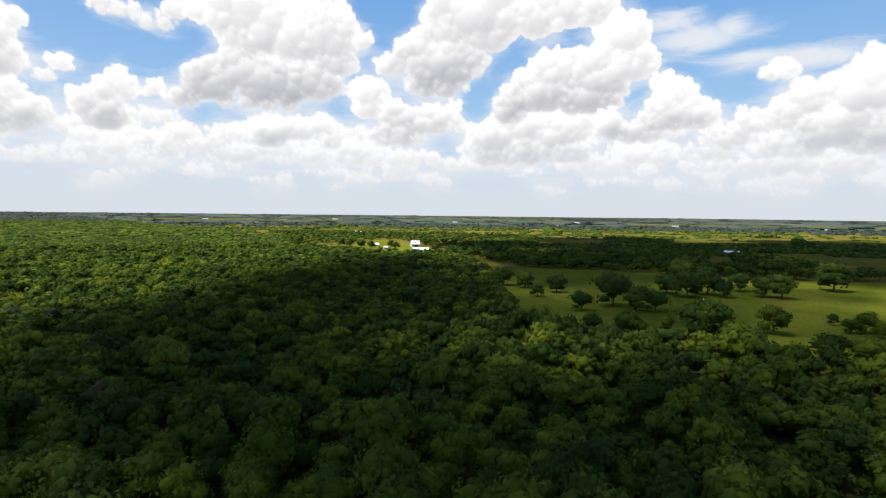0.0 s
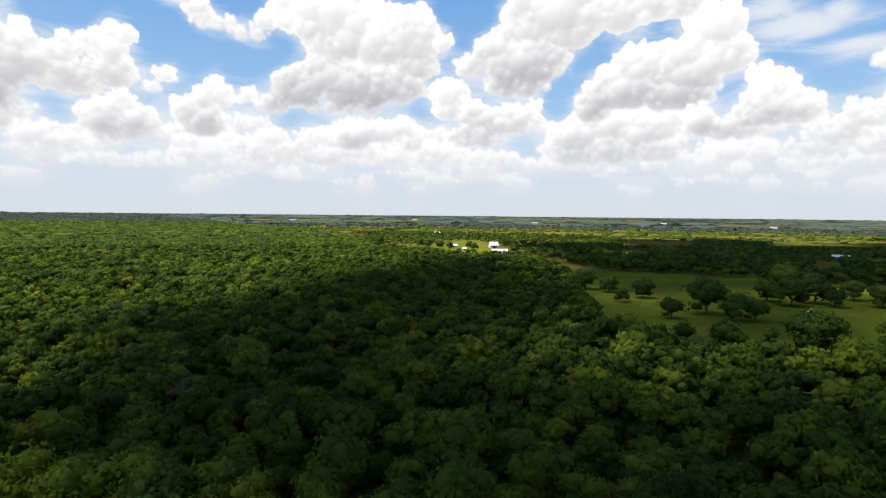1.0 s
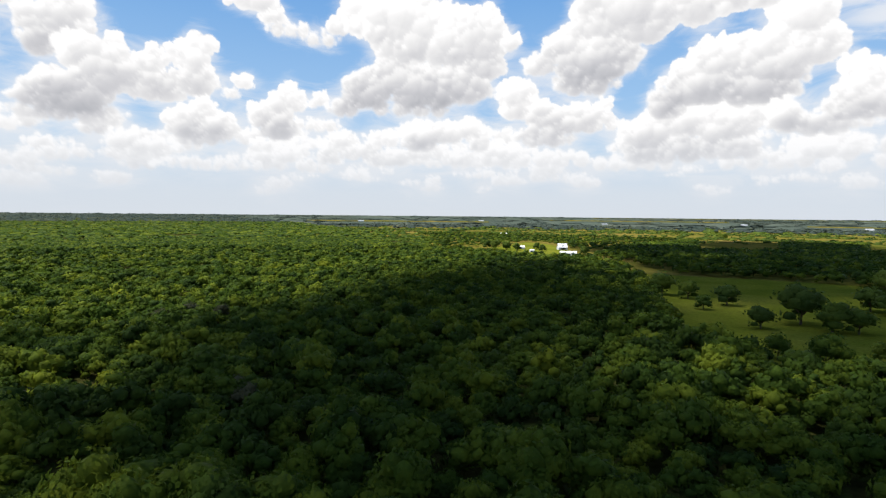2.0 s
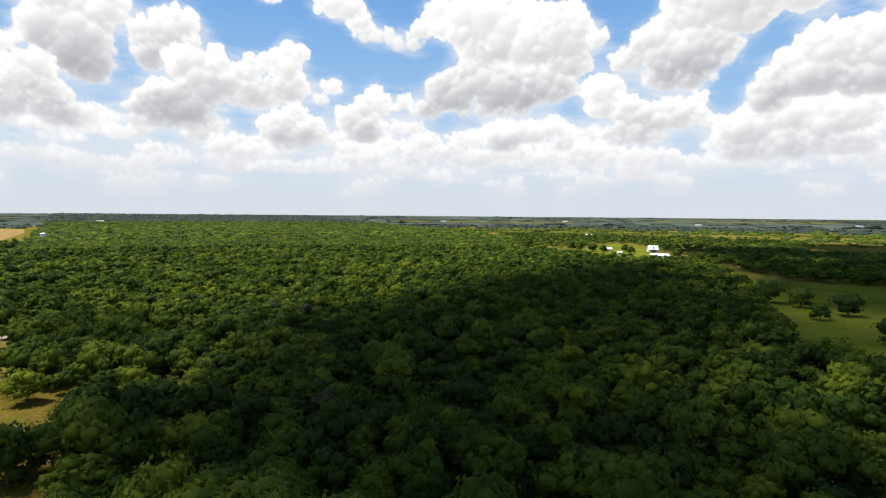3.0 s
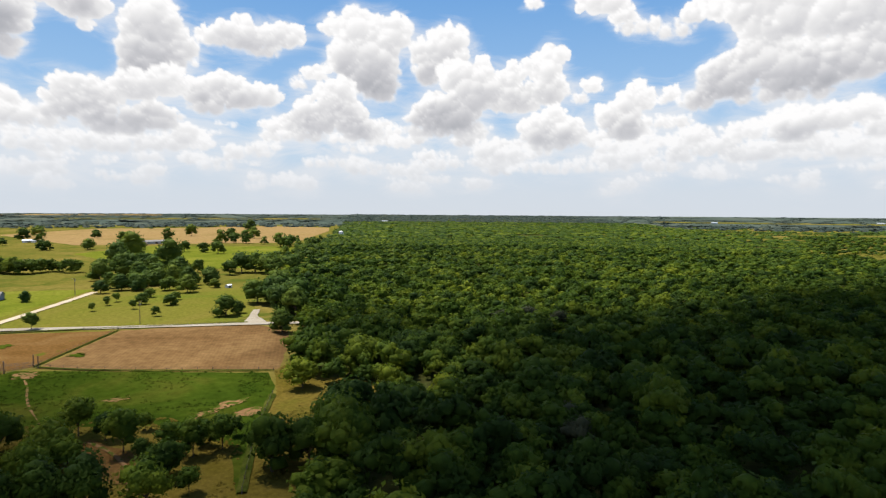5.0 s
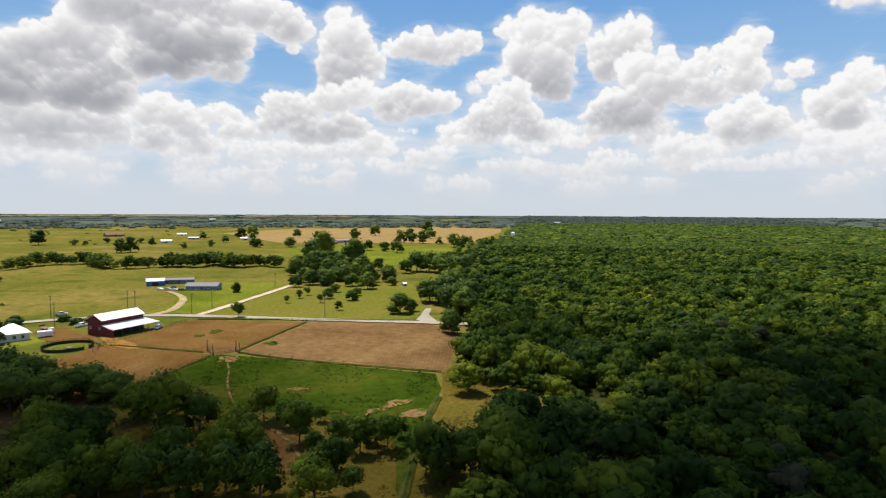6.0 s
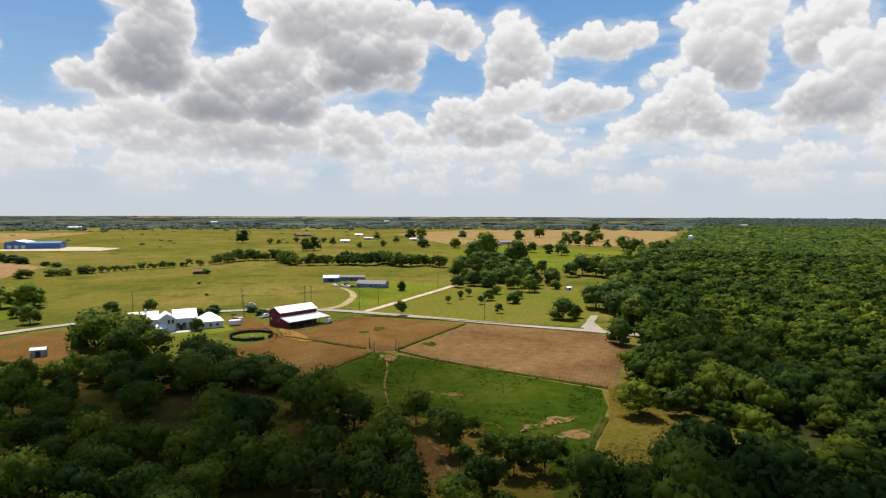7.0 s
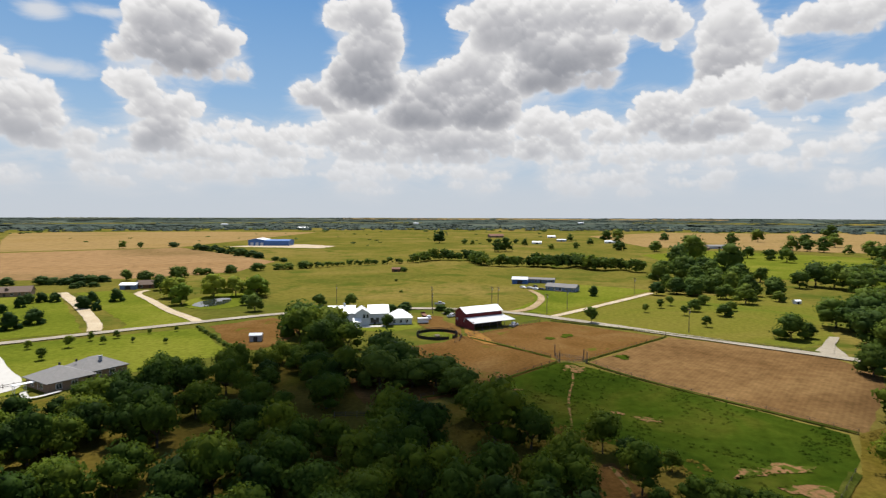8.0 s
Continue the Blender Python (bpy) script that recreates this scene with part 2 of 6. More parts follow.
def sky_backdrop():
    """Far cumulus against the blue: the piled puffs come with the dome, the billows and torn rims smaller than those from noise."""
    m = bpy.data.materials.new("far_cumulus_sky")
    m.use_nodes = True
    nt = m.node_tree
    nt.nodes.remove(nt.nodes["Principled BSDF"])
    m.cycles.emission_sampling = "NONE"

    def attr(name):
        a = nt.nodes.new("ShaderNodeAttribute")
        a.attribute_name = name
        return a

    def calc(op, *vals):
        n = nt.nodes.new("ShaderNodeMath")
        n.operation = op
        for k, v in enumerate(vals):
            if isinstance(v, (int, float)):
                n.inputs[k].default_value = v
            else:
                nt.links.new(v, n.inputs[k])
        return n.outputs[0]

    def soft(v, lo, hi, a=0.0, b=1.0):
        n = nt.nodes.new("ShaderNodeMapRange")
        n.interpolation_type = "SMOOTHSTEP"
        nt.links.new(v, n.inputs[0])
        for k, x in zip((1, 2, 3, 4), (lo, hi, a, b)):
            n.inputs[k].default_value = x
        return n.outputs[0]

    at = attr("sky_at").outputs["Vector"]
    el, veil = attr("elevation").outputs["Fac"], attr("veil").outputs["Fac"]
    sep = nt.nodes.new("ShaderNodeSeparateXYZ")
    nt.links.new(attr("cloud").outputs["Vector"], sep.inputs[0])
    dens, lit, firm = sep.outputs
    rim = calc("SUBTRACT", noise_tex(nt, at, 1.5, 6, 0.6, 0.4), 0.5)
    billow = calc("SUBTRACT", noise_tex(nt, at, 0.9, 4, 0.5, 0.6), 0.5)
    air = calc("POWER", soft(el, -2.0, 9.6, 1.0, 0.0), 1.1)
    tone = ramp(nt, calc("DIVIDE", el, 40.0), ((0.05, (0.66, 0.77, 0.88)), (0.14, (0.5, 0.7, 0.91)), (0.28, (0.34, 0.57, 0.88)), (0.5, (0.19, 0.42, 0.8)), (0.9, (0.12, 0.3, 0.66))))
    st = nt.nodes.new("ShaderNodeMapping")
    st.inputs["Scale"].default_value = (0.3, 0.9, 1.0)
    nt.links.new(at, st.inputs["Vector"])
    streak = soft(calc("ADD", noise_tex(nt, st.outputs[0], 0.7, 5, 0.6, 0.8), veil), 0.2, 0.95)
    tone = blend(nt, "MIX", calc("MULTIPLY", streak, 0.85), tone, (0.9, 0.915, 0.945))
    edge = calc("ADD", dens, calc("MULTIPLY", rim, 0.5))
    alpha = calc("DIVIDE", calc("ADD", edge, 0.05), calc("MULTIPLY_ADD", firm, -0.36, 0.54))
    alpha = soft(alpha, 0.0, 1.0)
    b = calc("ADD", lit, calc("MULTIPLY", billow, 0.13))
    b = calc("SUBTRACT", b, calc("MULTIPLY", calc("SUBTRACT", b, 0.84), calc("MULTIPLY", air, 0.55)))
    body = ramp(nt, b, ((0.3, (0.27, 0.285, 0.33)), (0.5, (0.44, 0.45, 0.49)), (0.68, (0.66, 0.66, 0.69)), (0.84, (0.9, 0.895, 0.9)), (0.97, (1.08, 1.07, 1.07))))
    tone = blend(nt, "MIX", alpha, tone, body)
    tone = blend(nt, "MIX", calc("MULTIPLY", air, 0.93), tone, (0.72, 0.765, 0.83))
    cov = soft(el, 21.6, 23.4, 1.0, 0.0)
    glow = nt.nodes.new("ShaderNodeEmission")
    nt.links.new(tone, glow.inputs["Color"])
    glow.inputs["Strength"].default_value = 0.5
    clear = nt.nodes.new("ShaderNodeBsdfTransparent")
    mx = nt.nodes.new("ShaderNodeMixShader")
    nt.links.new(cov, mx.inputs[0])
    nt.links.new(clear.outputs[0], mx.inputs[1])
    nt.links.new(glow.outputs[0], mx.inputs[2])
    nt.links.new(mx.outputs[0], nt.nodes["Material Output"].inputs["Surface"])
    return m


M["sky"] = sky_backdrop()

# ---- building helpers ----


def height(x, y):
    """The land lies flat and lifts gently towards the far rim of the plain."""
    r = math.hypot(x + 25, y - 25)
    k = min(1.0, max(0.0, (r - 1900) / 1740))
    return 36.0 * k * k * (3 - 2 * k)


def inside(x, y, poly):
    hit = False
    n = len(poly)
    for i in range(n):
        (x0, y0), (x1, y1) = poly[i], poly[(i + 1) % n]
        if (y0 > y) != (y1 > y) and x < (x1 - x0) * (y - y0) / (y1 - y0) + x0:
            hit = not hit
    return hit


def mesh_from(name, V, quads=None, tris=None, material=None, smooth=False, normals=None):
    """A mesh straight from arrays of corners and faces."""
    quads = np.zeros((0, 4), int) if quads is None else np.asarray(quads, int).reshape(-1, 4)
    tris = np.zeros((0, 3), int) if tris is None else np.asarray(tris, int).reshape(-1, 3)
    me = bpy.data.meshes.new(name)
    V = np.asarray(V, np.float32)
    me.vertices.add(len(V))
    me.vertices.foreach_set("co", V.ravel())
    loops = np.concatenate([quads.ravel(), tris.ravel()]).astype(np.int32)
    me.loops.add(len(loops))
    me.loops.foreach_set("vertex_index", loops)
    starts = np.concatenate([np.arange(len(quads)) * 4, len(quads) * 4 + np.arange(len(tris)) * 3]).astype(np.int32)
    me.polygons.add(len(starts))
    me.polygons.foreach_set("loop_start", starts)
    if smooth:
        me.polygons.foreach_set("use_smooth", np.ones(len(starts), bool))
    me.update(calc_edges=True)
    if material:
        me.materials.append(material)
    if normals is not None:
        me.polygons.foreach_set("use_smooth", np.ones(len(starts), bool))
        me.normals_split_custom_set_from_vertices(normals.tolist())
    return me


def part(name, bm, material, parent, label="", at=None):
    """One mesh object under a thing or a part. bm: a bmesh, which is used up, or a mesh."""
    if isinstance(bm, bmesh.types.BMesh):
        me = bpy.data.meshes.new(name)
        bmesh.ops.recalc_face_normals(bm, faces=bm.faces)
        bm.to_mesh(me)
        bm.free()
        me.materials.append(material)
    else:
        me = bm
    ob = new(name, me)
    ob.parent = parent
    if at is not None:
        ob.matrix_basis = at
    if label:
        ob["label"] = label
    return ob


def box(bm, x0, x1, y0, y1, z0, z1):
    vs = [bm.verts.new((x, y, z)) for z in (z0, z1) for x, y in ((x0, y0), (x1, y0), (x1, y1), (x0, y1))]
    for f in ((3, 2, 1, 0), (4, 5, 6, 7), (0, 1, 5, 4), (1, 2, 6, 5), (2, 3, 7, 6), (3, 0, 4, 7)):
        bm.faces.new([vs[i] for i in f])
    return vs


def boxed(*spans, bevel=0.0):
    bm = bmesh.new()
    for s in spans:
        box(bm, *s)
    if bevel:
        bmesh.ops.bevel(bm, geom=bm.edges[:], offset=bevel, segments=1, affect="EDGES")
    return bm


def tube(bm, a, b, r0, r1, n=6):
    a, b = Vector(a), Vector(b)
    q = (b - a).to_track_quat("Z", "Y")
    rings = []
    for p, r in ((a, r0), (b, r1)):
        rings.append([bm.verts.new(p + q @ Vector((r * math.cos(i * math.tau / n), r * math.sin(i * math.tau / n), 0))) for i in range(n)])
    for i in range(n):
        bm.faces.new((rings[0][i], rings[0][(i + 1) % n], rings[1][(i + 1) % n], rings[1][i]))
    bm.faces.new(rings[1])
    bm.faces.new(rings[0][::-1])


LAYER = [0]


def patch(name, outline, z, material, label="", wobble=0.0, category="", rounded=False):
    """A piece of land with its own cover, lying on the ground; its rim is broken up a little."""
    LAYER[0] += 1
    z = 0.02 + 0.004 * LAYER[0] + (0.1 if "water" in name else 0)
    pts = []
    rng = random.Random(name + str(outline[0]))
    if rounded:
        for _ in range(2):
            cut = []
            for p, q in zip(outline, outline[1:] + outline[:1]):
                cut += [(p[0] * 0.75 + q[0] * 0.25, p[1] * 0.75 + q[1] * 0.25), (p[0] * 0.25 + q[0] * 0.75, p[1] * 0.25 + q[1] * 0.75)]
            outline = [(x + rng.uniform(-wobble, wobble), y + rng.uniform(-wobble, wobble)) for x, y in cut]
        wobble = 0
    n = len(outline)
    for i in range(n):
        (x0, y0), (x1, y1) = outline[i], outline[(i + 1) % n]
        steps = max(1, min(60, int(math.hypot(x1 - x0, y1 - y0) / 6))) if wobble else 1
        for s in range(steps):
            k = s / steps
            pts.append((x0 + (x1 - x0) * k + rng.uniform(-wobble, wobble) * (s > 0), y0 + (y1 - y0) * k + rng.uniform(-wobble, wobble) * (s > 0)))
    bm = bmesh.new()
    f = bm.faces.new([bm.verts.new((x, y, z + height(x, y))) for x, y in pts])
    f.normal_update()
    if f.normal.z < 0:
        f.normal_flip()
    bmesh.ops.triangulate(bm, faces=bm.faces[:])
    me = bpy.data.meshes.new(name)
    bm.to_mesh(me)
    bm.free()
    me.materials.append(material)
    return tagged(new(name, me), label, category, "", "structure")


def strip(name, line, width, z, material, label="", category="", crown=0.06):
    """A road or track along a line, with a slight crown and a ragged shoulder."""
    rng = random.Random(name)
    pts = [Vector(p) for p in line]
    fine = []
    for i in range(len(pts) - 1):
        p0, p1, p2, p3 = pts[max(i - 1, 0)], pts[i], pts[i + 1], pts[min(i + 2, len(pts) - 1)]
        n = max(2, int((p2 - p1).length / 4))
        for s in range(n):
            k = s / n
            fine.append(0.5 * (2 * p1 + (p2 - p0) * k + (2 * p0 - 5 * p1 + 4 * p2 - p3) * k * k + (3 * p1 - p0 - 3 * p2 + p3) * k ** 3))
    fine.append(pts[-1])
    V, Q = [], []
    for i, p in enumerate(fine):
        d = fine[min(i + 1, len(fine) - 1)] - fine[max(i - 1, 0)]
        side = Vector((-d.y, d.x)).normalized()
        w = (width[0] + (width[1] - width[0]) * i / (len(fine) - 1)) if isinstance(width, tuple) else width
        for k, dz in ((-0.5, 0), (0, crown), (0.5, 0)):
            q = p + side * (k * w + (rng.uniform(-0.2, 0.2) if k else 0))
            V.append((q.x, q.y, z + dz + height(q.x, q.y)))
        if i:
            a = 3 * i
            Q += [(a - 3, a - 2, a + 1, a), (a - 2, a - 1, a + 2, a + 1)]
    return tagged(new(name, mesh_from(name, V, Q, None, material)), label, category, "", "structure")


# ---- trees ----


def ico(sub):
    bm = bmesh.new()
    bmesh.ops.create_icosphere(bm, subdivisions=sub, radius=1.0)
    V = np.array([v.co[:] for v in bm.verts])
    F = np.array([[v.index for v in f.verts] for f in bm.faces])
    bm.free()
    return V, F


ICO = {s: ico(s) for s in (1, 2, 3)}


def lumpy(V, amount, freq, seed):
    out = np.empty(len(V))
    for i, v in enumerate(V):
        out[i] = noise.fractal(Vector(v) * freq + Vector((seed * 7.3, seed * 3.1, seed)), 0.9, 2.1, 3)
    return V * (1 + amount * out)[:, None]


def crown_shape(seed, cards, size, core, lobes=11, tall=0.55, radius=1.0, droop=0.0, fat=1.0):
    """A crown of unit half-width round its middle: leafy clumps on lobes over a dark inner mass."""
    rng = np.random.default_rng(seed)
    centres, radii = [np.array((0, 0, 0.1))], [0.62 if fat < 1.2 else 0.84]
    for i in range(lobes):
        a = i * 2.399 + rng.uniform(-0.4, 0.4)
        rr = 0.62 * math.sqrt((i + 0.6) / lobes) * rng.uniform(0.85, 1.15)
        zz = tall * (1.0 - 1.9 * rr * rr) * rng.uniform(0.55, 1.15) + rng.uniform(-0.15, 0.12)
        if i % 4 == 3:
            rr, zz = rng.uniform(0.45, 0.66), -tall * rng.uniform(0.35, 0.75)
        centres.append(np.array((rr * math.cos(a), rr * math.sin(a), zz)))
        radii.append(rng.uniform(0.24, 0.42) * fat)
    centres, radii = np.array(centres), np.array(radii)
    V, T, N = [], [], []
    base = 0
    iv, it = ICO[core]
    for j in range(0, len(radii), 1 if cards > 200 else 2 if cards > 20 else 3):
        iv, it = ICO[core if j == 0 or cards > 600 and j % 2 else 1]
        s = radii[j] * (0.74 if cards > 600 else 0.76 if cards > 240 else 0.82 if cards > 60 else 1.0)
        flat = np.array((1, 1, 0.75 if j else tall * 1.15))
        lv = lumpy(iv, 0.4, 1.6, seed + j) * s * flat + centres[j]
        V.append(lv)
        N.append(iv + 0.25 * lv)
        T.append(it[iv[it].mean(1)[:, 2] > -0.45] + base)
        base += len(lv)
    Q = np.zeros((0, 4), int)
    if cards:
        w = radii ** 2
        w = w / w.sum()
        which = rng.choice(len(radii), cards, p=w)
        d = rng.normal(size=(cards, 3))
        d[:, 2] = d[:, 2] * 0.8 + 0.35
        d /= np.linalg.norm(d, axis=1)[:, None]
        flat = np.where(which[:, None] == 0, np.array((1, 1, tall * 1.15)), np.array((1, 1, 0.75)))
        c = centres[which] + d * (radii[which] * rng.uniform(0.82, 1.12, cards))[:, None] * flat
        c[:, 2] -= droop * rng.uniform(0, 1, cards) * (np.hypot(c[:, 0], c[:, 1]))
        nrm = d + rng.normal(size=(cards, 3)) * 0.42
        nrm /= np.linalg.norm(nrm, axis=1)[:, None]
        ref = rng.normal(size=(cards, 3))
        u = np.cross(nrm, ref)
        u /= np.linalg.norm(u, axis=1)[:, None]
        v = np.cross(nrm, u)
        s = size * rng.uniform(0.55, 1.35, cards)
        corners = []
        for a, b2, lift in ((-1, 0, 0.0), (0.1, -0.7, 0.15), (1.1, 0.1, 0.0), (-0.1, 0.75, 0.2)):
            j1 = rng.uniform(0.7, 1.3, cards)
            corners.append(c + u * (a * s * j1)[:, None] + v * (b2 * s * j1)[:, None] - nrm * (lift * s)[:, None])
        cv = np.stack(corners, 1).reshape(-1, 3)
        V.append(cv)
        N.append(np.repeat(0.75 * d + 0.3 * c + 0.35 * nrm, 4, axis=0))
        Q = np.arange(cards * 4).reshape(-1, 4) + base
    N = np.concatenate(N)
    return np.concatenate(V) * radius, Q, np.concatenate(T), N / np.linalg.norm(N, axis=1)[:, None]


def trunk_bm(seed, lift, reach, r=0.05):
    """Tapered trunk with limbs, for a crown of unit half-width whose middle is at lift."""
    rng = random.Random(seed)
    bm = bmesh.new()
    tube(bm, (0, 0, -0.05), (0.02, 0.01, lift * 0.55), r, r * 0.75, 7)
    for i in range(5):
        a = i * 1.257 + rng.uniform(-0.3, 0.3)
        q = (reach * math.cos(a), reach * math.sin(a), lift * rng.uniform(0.85, 1.15))
        h = (q[0] * 0.45, q[1] * 0.45, lift * 0.72)
        tube(bm, (0.02, 0.01, lift * 0.5), h, r * 0.6, r * 0.4, 5)
        tube(bm, h, q, r * 0.4, r * 0.15, 5)
    return bm


SPECIES = {  # leaf, cards' size, lift of the crown's middle, tall, lobes, droop
    "oak": ("oak", 0.085, 0.74, 0.52, 14, 0.0),
    "round": ("shade", 0.08, 0.7, 0.62, 14, 0.0),
    "young": ("oak", 0.1, 1.2, 0.78, 10, 0.0),
    "cedar": ("cedar", 0.07, 0.55, 0.66, 16, 0.0),
    "willow": ("willow", 0.08, 0.74, 0.55, 16, 0.3),
    "grey": ("bleached", 0.07, 0.95, 0.42, 9, 0.0),
}
LEVEL = {0: (800, 0.78, 1), 1: (340, 1.0, 2), 2: (90, 1.7, 1)}
STOCK = {}


def stock(kind, level, variant):
    """Meshes of a kind of tree, made once and shared."""
    key = (kind, level, variant)
    if key not in STOCK:
        leaf, size, lift, tall, lobes, droop = SPECIES[kind]
        cards, grow, core = LEVEL[level]
        if kind == "grey":
            cards, core = int(cards * 0.7), 1
        leaf = "shade" if level and leaf == "oak" else leaf
        V, Q, T, N = crown_shape(len(kind) * 7 + variant * 13, cards, size * grow, core, lobes, tall, 1.0, droop, 1.22 if kind == "oak" and level == 0 else 1.3)
        V = V + np.array((0, 0, lift))
        crown = mesh_from("crown", V, Q, T, M[leaf], normals=N)
        me = bpy.data.meshes.new("trunk")
        bm = trunk_bm(variant, lift, 0.4, 0.055 if kind != "young" else 0.04)
        bm.to_mesh(me)
        bm.free()
        me.materials.append(M["bark"])
        STOCK[key] = (crown, me)
    return STOCK[key]


LABELS = {
    "oak": "broad green oak with a lumpy spreading crown",
    "round": "round-crowned green tree standing in grass",
    "young": "young slender tree on a mown lawn",
    "cedar": "dense dark green cedar standing in grass",
    "willow": "light yellow-green willow beside the pond",
    "grey": "half-bare grey tree among green woodland",
}


def tree(x, y, r, kind="oak", level=0, squat=1.0, label="", group="", rng=random.Random(5)):
    crown, trunk = stock(kind, level, rng.randrange(4))
    base = new({"oak": "oak_tree", "round": "shade_tree", "young": "sapling", "willow": "willow_tree", "grey": "bare_tree", "cedar": "cedar_tree"}[kind])
    base.matrix_basis = Matrix.LocRotScale((x, y, height(x, y)), Euler((0, 0, rng.uniform(0, math.tau))), (r * rng.uniform(0.92, 1.08), r * rng.uniform(0.92, 1.08), r * squat))
    part("trunk", trunk, None, base)
    part("crown", crown, None, base)
    return tagged(base, label or LABELS[kind], "tree", group)


def wood(name, spots, level, label, seed, kind="oak", leaves="", upward=0.0):
    """Many trees nobody could count, in one mesh. spots: x, y, radius, squat."""
    rng = np.random.default_rng(seed)
    leaf, size, lift, tall, lobes, droop = SPECIES[kind]
    kinds = []
    cards, size, lobes = {0: (210, 0.108, 11), 1: (100, 0.145, 9), 2: (20, 0.28, 4), 3: (5, 0.36, 1), 4: (350, 0.082, 11)}[level]
    for v in range(6):
        kinds.append(crown_shape(seed + v, cards, size, 1, lobes, tall))
    Vs, Qs, Ts, Ns, hue, n = [], [], [], [], [], 0
    for x, y, r, squat in spots:
        V, Q, T, N = kinds[rng.integers(6)]
        a = rng.uniform(0, math.tau)
        c, s = math.cos(a), math.sin(a)
        W = np.stack([(V[:, 0] * c - V[:, 1] * s) * r + x, (V[:, 0] * s + V[:, 1] * c) * r + y, (V[:, 2] + (lift if upward < 0.5 else 0.18)) * r * squat + height(x, y)], 1)
        Vs.append(W)
        D = np.stack([N[:, 0] * c - N[:, 1] * s, N[:, 0] * s + N[:, 1] * c, N[:, 2] + upward], 1)
        Ns.append(D / np.linalg.norm(D, axis=1)[:, None])
        hue.append(np.full(len(W), 1 + rng.beta(1.3, 1.6)))
        Qs.append(Q + n)
        Ts.append(T + n)
        n += len(W)
    me = mesh_from(name, np.concatenate(Vs), np.concatenate(Qs), np.concatenate(Ts), M[leaves or leaf], normals=np.concatenate(Ns))
    me.attributes.new("tint", "FLOAT", "POINT").data.foreach_set("value", np.concatenate(hue).astype(np.float32))
    return tagged(new(name, me), label, "woodland", "", "stuff")


# ---- clouds ----
CLOUD_EYE = Vector((-25, 25, 50))
SKY = []
VEILS = []


def cumulus(layer, *lumps):
    """A cumulus of the far sky; layer 0 is the farthest; lumps: heading, elevation, half-width, half-height in degrees."""
    SKY.append((layer, lumps))


def wisps(*lumps):
    VEILS.extend(lumps)


# ---- clouds over the plain ----
cumulus(3, (5, 19.6, 8.3, 3.3), (10, 17.7, 3.3, 2), (-3.1, 19, 3.7, 1.9), (12.7, 15.9, 2.8, 1.8), (15.5, 14.3, 1.9, 1.3), (9.9, 14.6, 4.5, 2.3), (6.1, 17.2, 3.3, 2), (11, 12.6, 3.4, 1.6))
cumulus(2, (-6.8, 16.6, 2.6, 2.1), (-7.9, 14.1, 2.3, 1.9), (-4.8, 13.3, 3.7, 2.5), (-0.6, 13.7, 2.7, 2), (1, 11.7, 3.9, 2.1), (-3.8, 11.1, 4.3, 1.8), (3.8, 10.2, 1.9, 1.6))
cumulus(2, (17.4, 11.6, 2.1, 1.6), (14.9, 9.6, 2.5, 1.6), (11.6, 9.1, 3.4, 1.6), (9.1, 10.5, 0.8, 1.1), (8.5, 8.6, 0.8, 0.8), (14.9, 7.7, 3.3, 1.4), (17.7, 10.3, 1.9, 1.3))
cumulus(1, (5.4, 7.8, 2.5, 1.9), (2.1, 8.8, 3, 1.9), (-1.2, 8.2, 3.3, 1.9), (-3.3, 9, 2.1, 1.6), (3.7, 6.1, 4.5, 1.6), (-1.8, 6.1, 3.3, 1.3))
cumulus(2, (-11, 9.5, 2.5, 2), (-13.4, 9.3, 2.2, 1.7), (-11.4, 11.2, 2.2, 1.5), (-6, 8.4, 1.6, 1.6), (-8.5, 7.8, 2.6, 1.3), (-10.4, 12.2, 1.5, 1))
cumulus(1, (-17.9, 8.3, 2, 1.2), (-16.2, 7.2, 2.8, 1.2), (-20.5, 8.8, 1.7, 1.6), (-22.5, 10, 2, 1.8), (-25.9, 10.6, 2.7, 2.6), (-24.1, 7.6, 3.6, 2.2), (-26.4, 6.6, 2.2, 1.8), (-21, 6, 3.4, 1.2), (-14.4, 5.8, 2.9, 1))
cumulus(2, (-19.9, 12.3, 1.9, 1))
cumulus(0, (14.9, 5.5, 5.5, 1.1), (6.5, 5, 4.5, 1), (-4.5, 5, 4.8, 1.1), (-9.6, 5.9, 3, 1.3), (-16.8, 4.7, 5.6, 1), (-23.1, 4.5, 5, 1.2), (19.4, 5.9, 2.7, 1.4))
wisps((-13.2, 15.6, 4.9, 1.4), (-15.9, 16.2, 1.8, 1), (-21.5, 13.1, 6, 1), (-10.7, 17.2, 3, 0.9), (-17.7, 13.7, 4.1, 0.7))
cumulus(3, (29.3, 18.5, 5.3, 2.8), (25.8, 16.8, 6.2, 2.8), (21.4, 16.9, 2.9, 2.7), (20.9, 14.5, 2.4, 1.9), (29.2, 13.2, 3.2, 2), (32.3, 11.8, 2.4, 2), (34.4, 10.3, 1.9, 1.3), (26.6, 12, 4.7, 2.2), (22.7, 12.3, 2.9, 1.9), (28.1, 10.3, 4.7, 1.1), (32.5, 18.2, 2.7, 1.7))
cumulus(3, (18.2, 16.3, 1, 1.1))
cumulus(2, (42.8, 19.3, 2.8, 1.4), (41.1, 17.8, 1.7, 0.9), (39.5, 16.8, 2.5, 0.9), (36.7, 16.2, 2.2, 0.9), (35.1, 17.4, 1.6, 1))
cumulus(2, (49.4, 19.4, 1.1, 0.7))
